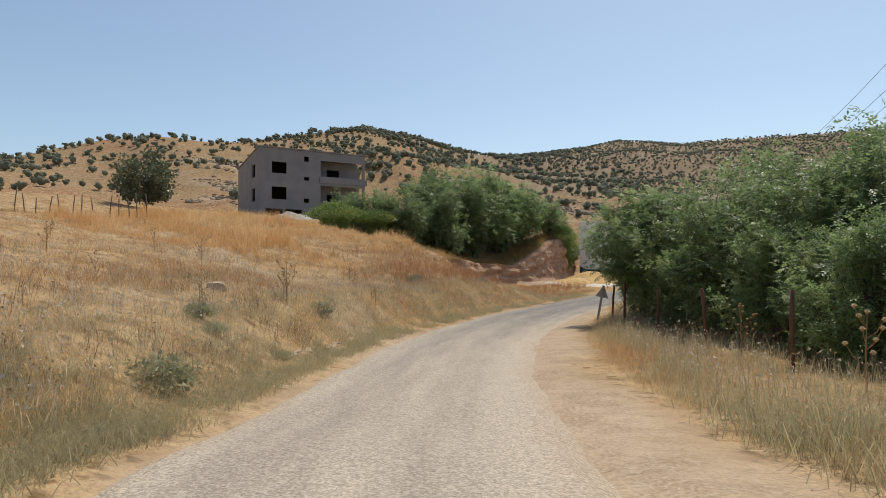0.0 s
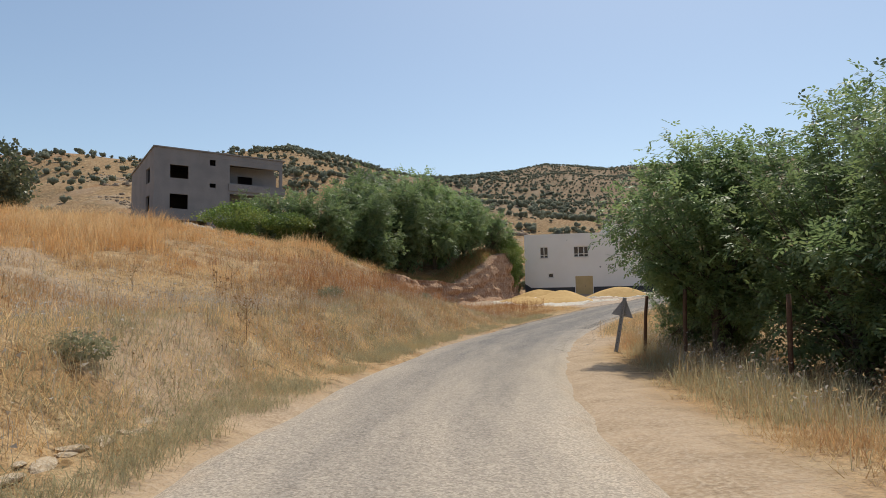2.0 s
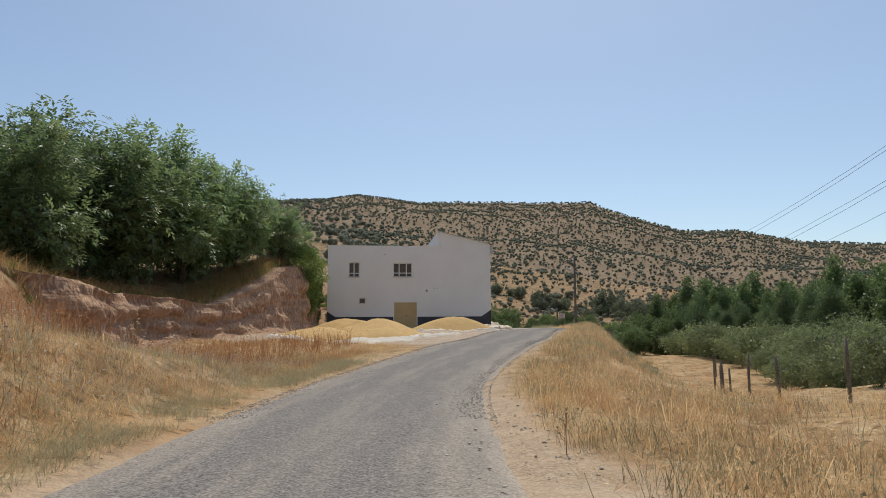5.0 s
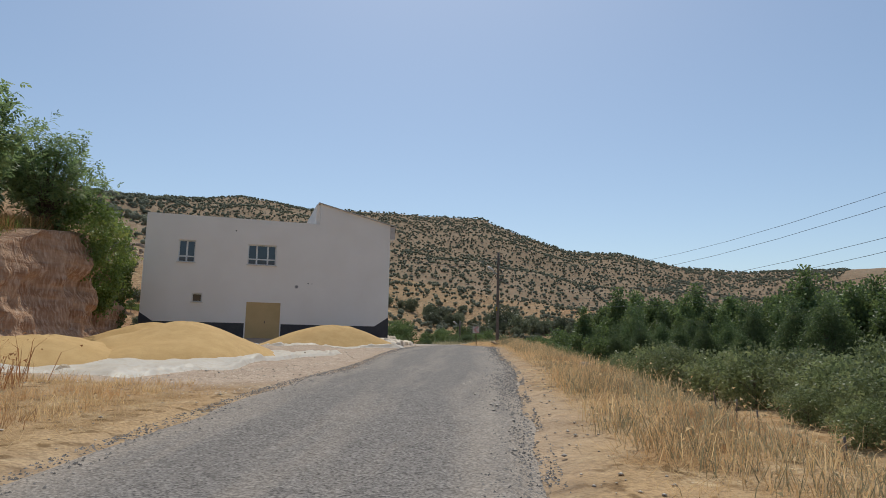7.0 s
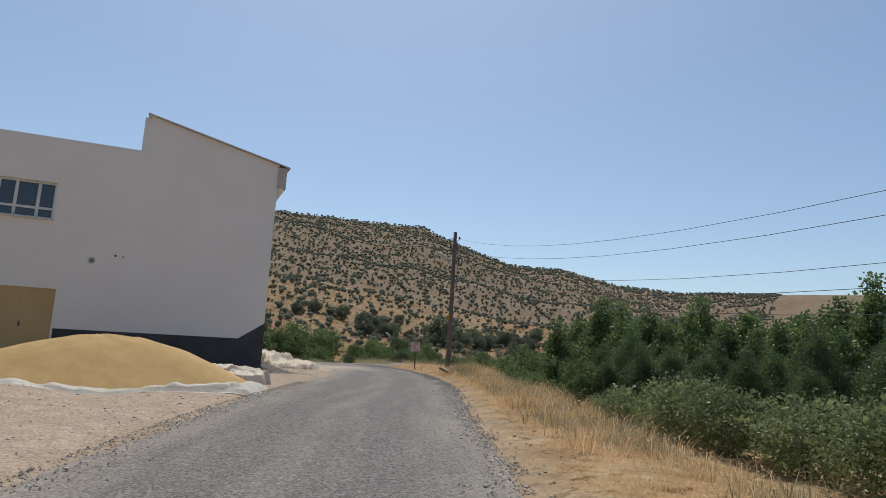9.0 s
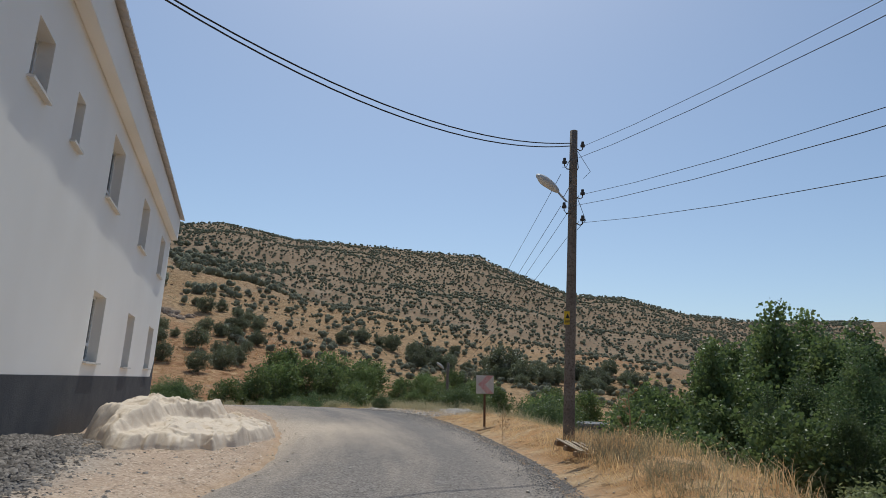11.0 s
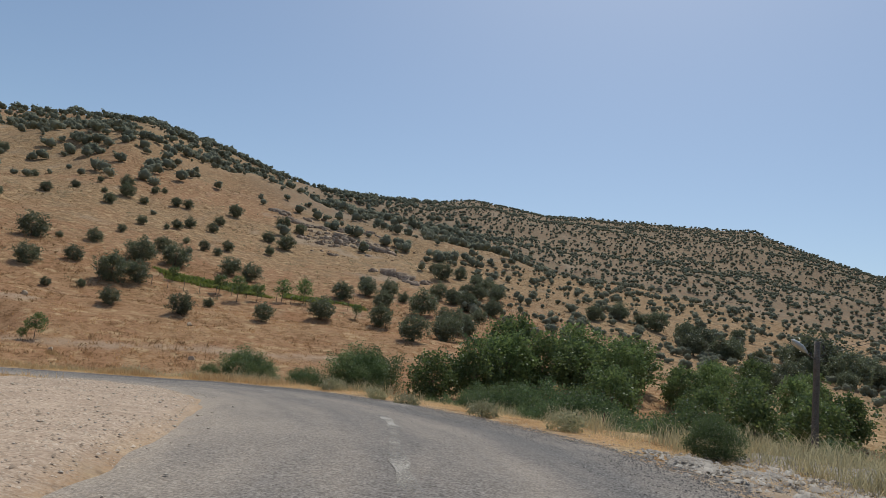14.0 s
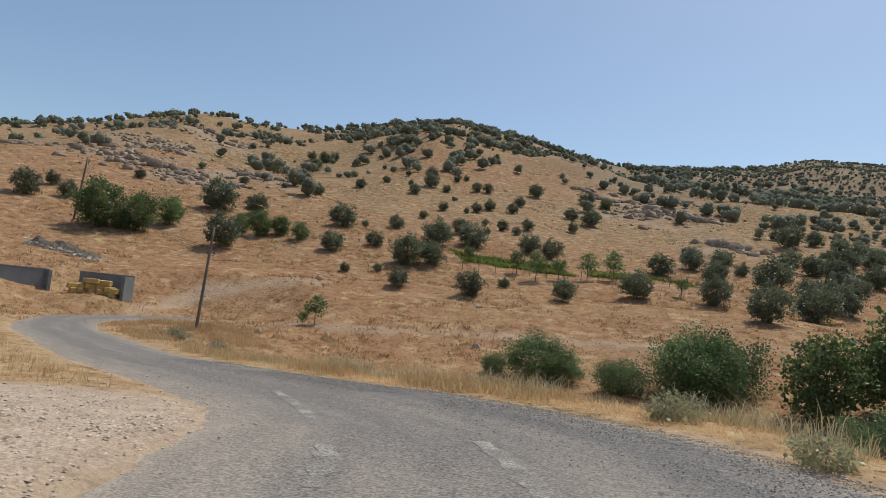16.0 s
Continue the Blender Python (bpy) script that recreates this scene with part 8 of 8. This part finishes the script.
def road_chips():
    """Loose dark chippings thrown to the outer side of the bend, and grey ones on its shoulder."""
    rg = np.random.default_rng(125)
    n = 80000
    k = np.where((CL[:, 1] > 40) & (CL[:, 1] < 138) & (np.arange(len(CL)) < 290))[0]
    i = rg.choice(k[:-1], n)
    side = np.where((CL[i, 1] < 78) & (rg.uniform(0, 1, n) < 0.45), -1.0, 1.0)
    f = rg.uniform(0, 1, n)
    c, w = CL[i] + (CL[i + 1] - CL[i]) * f[:, None], CL_WAY[i]
    late = smooth01((c[:, 1] - 92) / 10)
    d = c[:, 3] + 0.12 - np.abs(rg.normal(0, 1, n)) * (0.35 + 0.6 * late + 0.5 * smooth01((c[:, 1] - 112) / 6))
    x, y = c[:, 0] + w[:, 1] * d * side, c[:, 1] - w[:, 0] * d * side
    rd, zr, hw = road_frame(x, y)
    u = np.clip(rd / hw, -1, 1)
    z = np.where(np.abs(rd) < hw, zr + 0.05 * (1 - u**2) - 0.1 * (np.abs(u) > 0.985), height(x, y))
    base = np.array([(1, 0, 0), (-0.6, 0.9, 0), (-0.6, -0.9, 0), (0.1, 0, 1)], float)
    tri = np.array([(0, 1, 3), (1, 2, 3), (2, 0, 3)])
    sz = rg.uniform(0.007, 0.019, n)
    g = rg.uniform(0, 2 * math.pi, n)
    B = base[None] * rg.uniform(0.7, 1.3, (n, 4, 1)) * sz[:, None, None]
    X = B[:, :, 0] * np.cos(g)[:, None] - B[:, :, 1] * np.sin(g)[:, None]
    Y = B[:, :, 0] * np.sin(g)[:, None] + B[:, :, 1] * np.cos(g)[:, None]
    V = np.stack([X + x[:, None], Y + y[:, None], B[:, :, 2] * 0.8 + z[:, None] + 0.002], -1)
    T = tri[None] + (np.arange(n) * 4)[:, None, None]
    m = leaf_mat("dark_stone_chips", (0.05, 0.048, 0.05), (0.24, 0.22, 0.205), rough=0.9, through_light=0.0)
    return tagged(new("stone_chips", np_mesh("stone_chips", V.reshape(-1, 3), T.reshape(-1, 3), m)), "loose dark stone chippings along the outer road edge", "stones", kind="stuff")


def yard_stones():
    """Coarse pale stones spread over the gravelled yard inside the bend."""
    rg = np.random.default_rng(126)
    n = 75000
    k = np.where((CL[:, 1] > 52) & (CL[:, 1] < 127.5) & (np.arange(len(CL)) < 290))[0]
    i = rg.choice(k, n)
    d = CL[i, 3] + rg.uniform(-0.4, 9.0, n) ** 1.0
    x, y = CL[i, 0] - CL_WAY[i, 1] * d + rg.normal(0, 0.4, n), CL[i, 1] + CL_WAY[i, 0] * d + rg.normal(0, 0.4, n)
    lx, ly = (x - 33.48) * 0.9624 - (y - 85.32) * 0.2718, (x - 33.48) * 0.2718 + (y - 85.32) * 0.9624
    rd, zr, hw = road_frame(x, y)
    ok = (rd < -hw + 0.3) & (y < 126.6) & (y > 58 + np.maximum(15.5 - x, 0)) & ~((lx > -16) & (lx < 0.1) & (ly > -0.1) & (ly < 22)) & (foot_side(x, y) < -0.8)
    x, y, n = x[ok], y[ok], int(ok.sum())
    base = np.array([(1, 0, 0), (-0.6, 0.9, 0), (-0.6, -0.9, 0), (0.1, 0, 1)], float)
    tri = np.array([(0, 1, 3), (1, 2, 3), (2, 0, 3)])
    sz = np.minimum(rg.gamma(1.5, 0.006, n) + 0.006, 0.032)
    g = rg.uniform(0, 2 * math.pi, n)
    B = base[None] * rg.uniform(0.7, 1.3, (n, 4, 1)) * sz[:, None, None]
    X = B[:, :, 0] * np.cos(g)[:, None] - B[:, :, 1] * np.sin(g)[:, None]
    Y = B[:, :, 0] * np.sin(g)[:, None] + B[:, :, 1] * np.cos(g)[:, None]
    V = np.stack([X + x[:, None], Y + y[:, None], B[:, :, 2] * 0.6 + height(x, y)[:, None]], -1)
    T = tri[None] + (np.arange(n) * 4)[:, None, None]
    m = leaf_mat("pale_yard_stone", (0.26, 0.195, 0.145), (0.66, 0.54, 0.43), rough=0.9, through_light=0.0)
    return tagged(new("yard_stones", np_mesh("yard_stones", V.reshape(-1, 3), T.reshape(-1, 3), m)), "coarse pale stones spread over the yard", "stones", kind="stuff")


def rubble_stones(name, x, y, lift, small, large, material, seed, label):
    """Loose broken stones lying about, each a low four-cornered chip."""
    rg = np.random.default_rng(seed)
    n = len(x)
    base = np.array([(1, 0, -0.3), (-0.1, 1, -0.3), (-1, 0, -0.3), (0.1, -1, -0.3), (0.5, 0.45, 1), (-0.5, -0.4, 0.9)], float)
    tri = np.array([(0, 1, 4), (1, 2, 4), (2, 5, 4), (2, 3, 5), (3, 0, 5), (0, 4, 5)])
    sz = small + (large - small) * rg.uniform(0, 1, n) ** 3
    g = rg.uniform(0, 2 * math.pi, n)
    B = base[None] * rg.uniform(0.6, 1.3, (n, 6, 3)) * sz[:, None, None]
    X = B[:, :, 0] * np.cos(g)[:, None] - B[:, :, 1] * np.sin(g)[:, None]
    Y = B[:, :, 0] * np.sin(g)[:, None] + B[:, :, 1] * np.cos(g)[:, None]
    V = np.stack([X + x[:, None], Y + y[:, None], B[:, :, 2] * 0.5 + (height(x, y) + lift)[:, None]], -1)
    T = tri[None] + (np.arange(n) * 6)[:, None, None]
    return tagged(new(name, np_mesh(name, V.reshape(-1, 3), T.reshape(-1, 3), material)), label, "stones", kind="stuff")


road_chips()
yard_stones()
rgs = np.random.default_rng(230)
x, y = rgs.uniform(50, 57.5, 10000), rgs.uniform(102, 113.5, 10000)
rd, zr, hw = road_frame(x, y)
ok = (rd > hw - 0.1) & (rd < hw + 5.2 + fbm(x, y, 2, 231))
G_STONE = leaf_mat("grey_broken_stone", (0.20, 0.175, 0.15), (0.48, 0.43, 0.375), rough=0.9, through_light=0.0)
rubble_stones("shoulder_rubble", x[ok], y[ok], rgs.uniform(0, 0.05, ok.sum()), 0.012, 0.09, G_STONE, 232, "grey broken stones strewn over the outer shoulder")
u, v = np.abs(rgs.normal(0, 0.6, 7000)), rgs.uniform(-0.6, 7.2, 7000)
D_STONE = leaf_mat("dark_broken_stone", (0.11, 0.098, 0.09), (0.32, 0.285, 0.255), rough=0.9, through_light=0.0)
gx, gy = rgs.normal(-7.2, 2.2, 700), rgs.normal(168.7, 0.8, 700)
rubble_stones("heap_rubble", gx, gy, rgs.uniform(0, 0.3, 700), 0.04, 0.22, G_STONE, 234, "pale broken stones lying over the dark brush heap")
rubble_stones("plinth_rubble", 33.48 + u * 0.9624 + v * 0.2718 + 0.12, 85.32 - u * 0.2718 + v * 0.9624, 0.22 * np.clip(1 - u / 1.1, 0, 1) * smooth01((v + 0.6) / 1.5) * smooth01((7 - v) / 1.5), 0.008, 0.05, D_STONE, 233, "dark broken stones heaped loosely beside the house plinth")
M_PEBBLE = mat("pale_pebbles", (0.58, 0.50, 0.41), (0.46, 0.39, 0.32), 0.7, 0.9, 0.0, 3.0, (0.66, 0.58, 0.48))
pebbles()
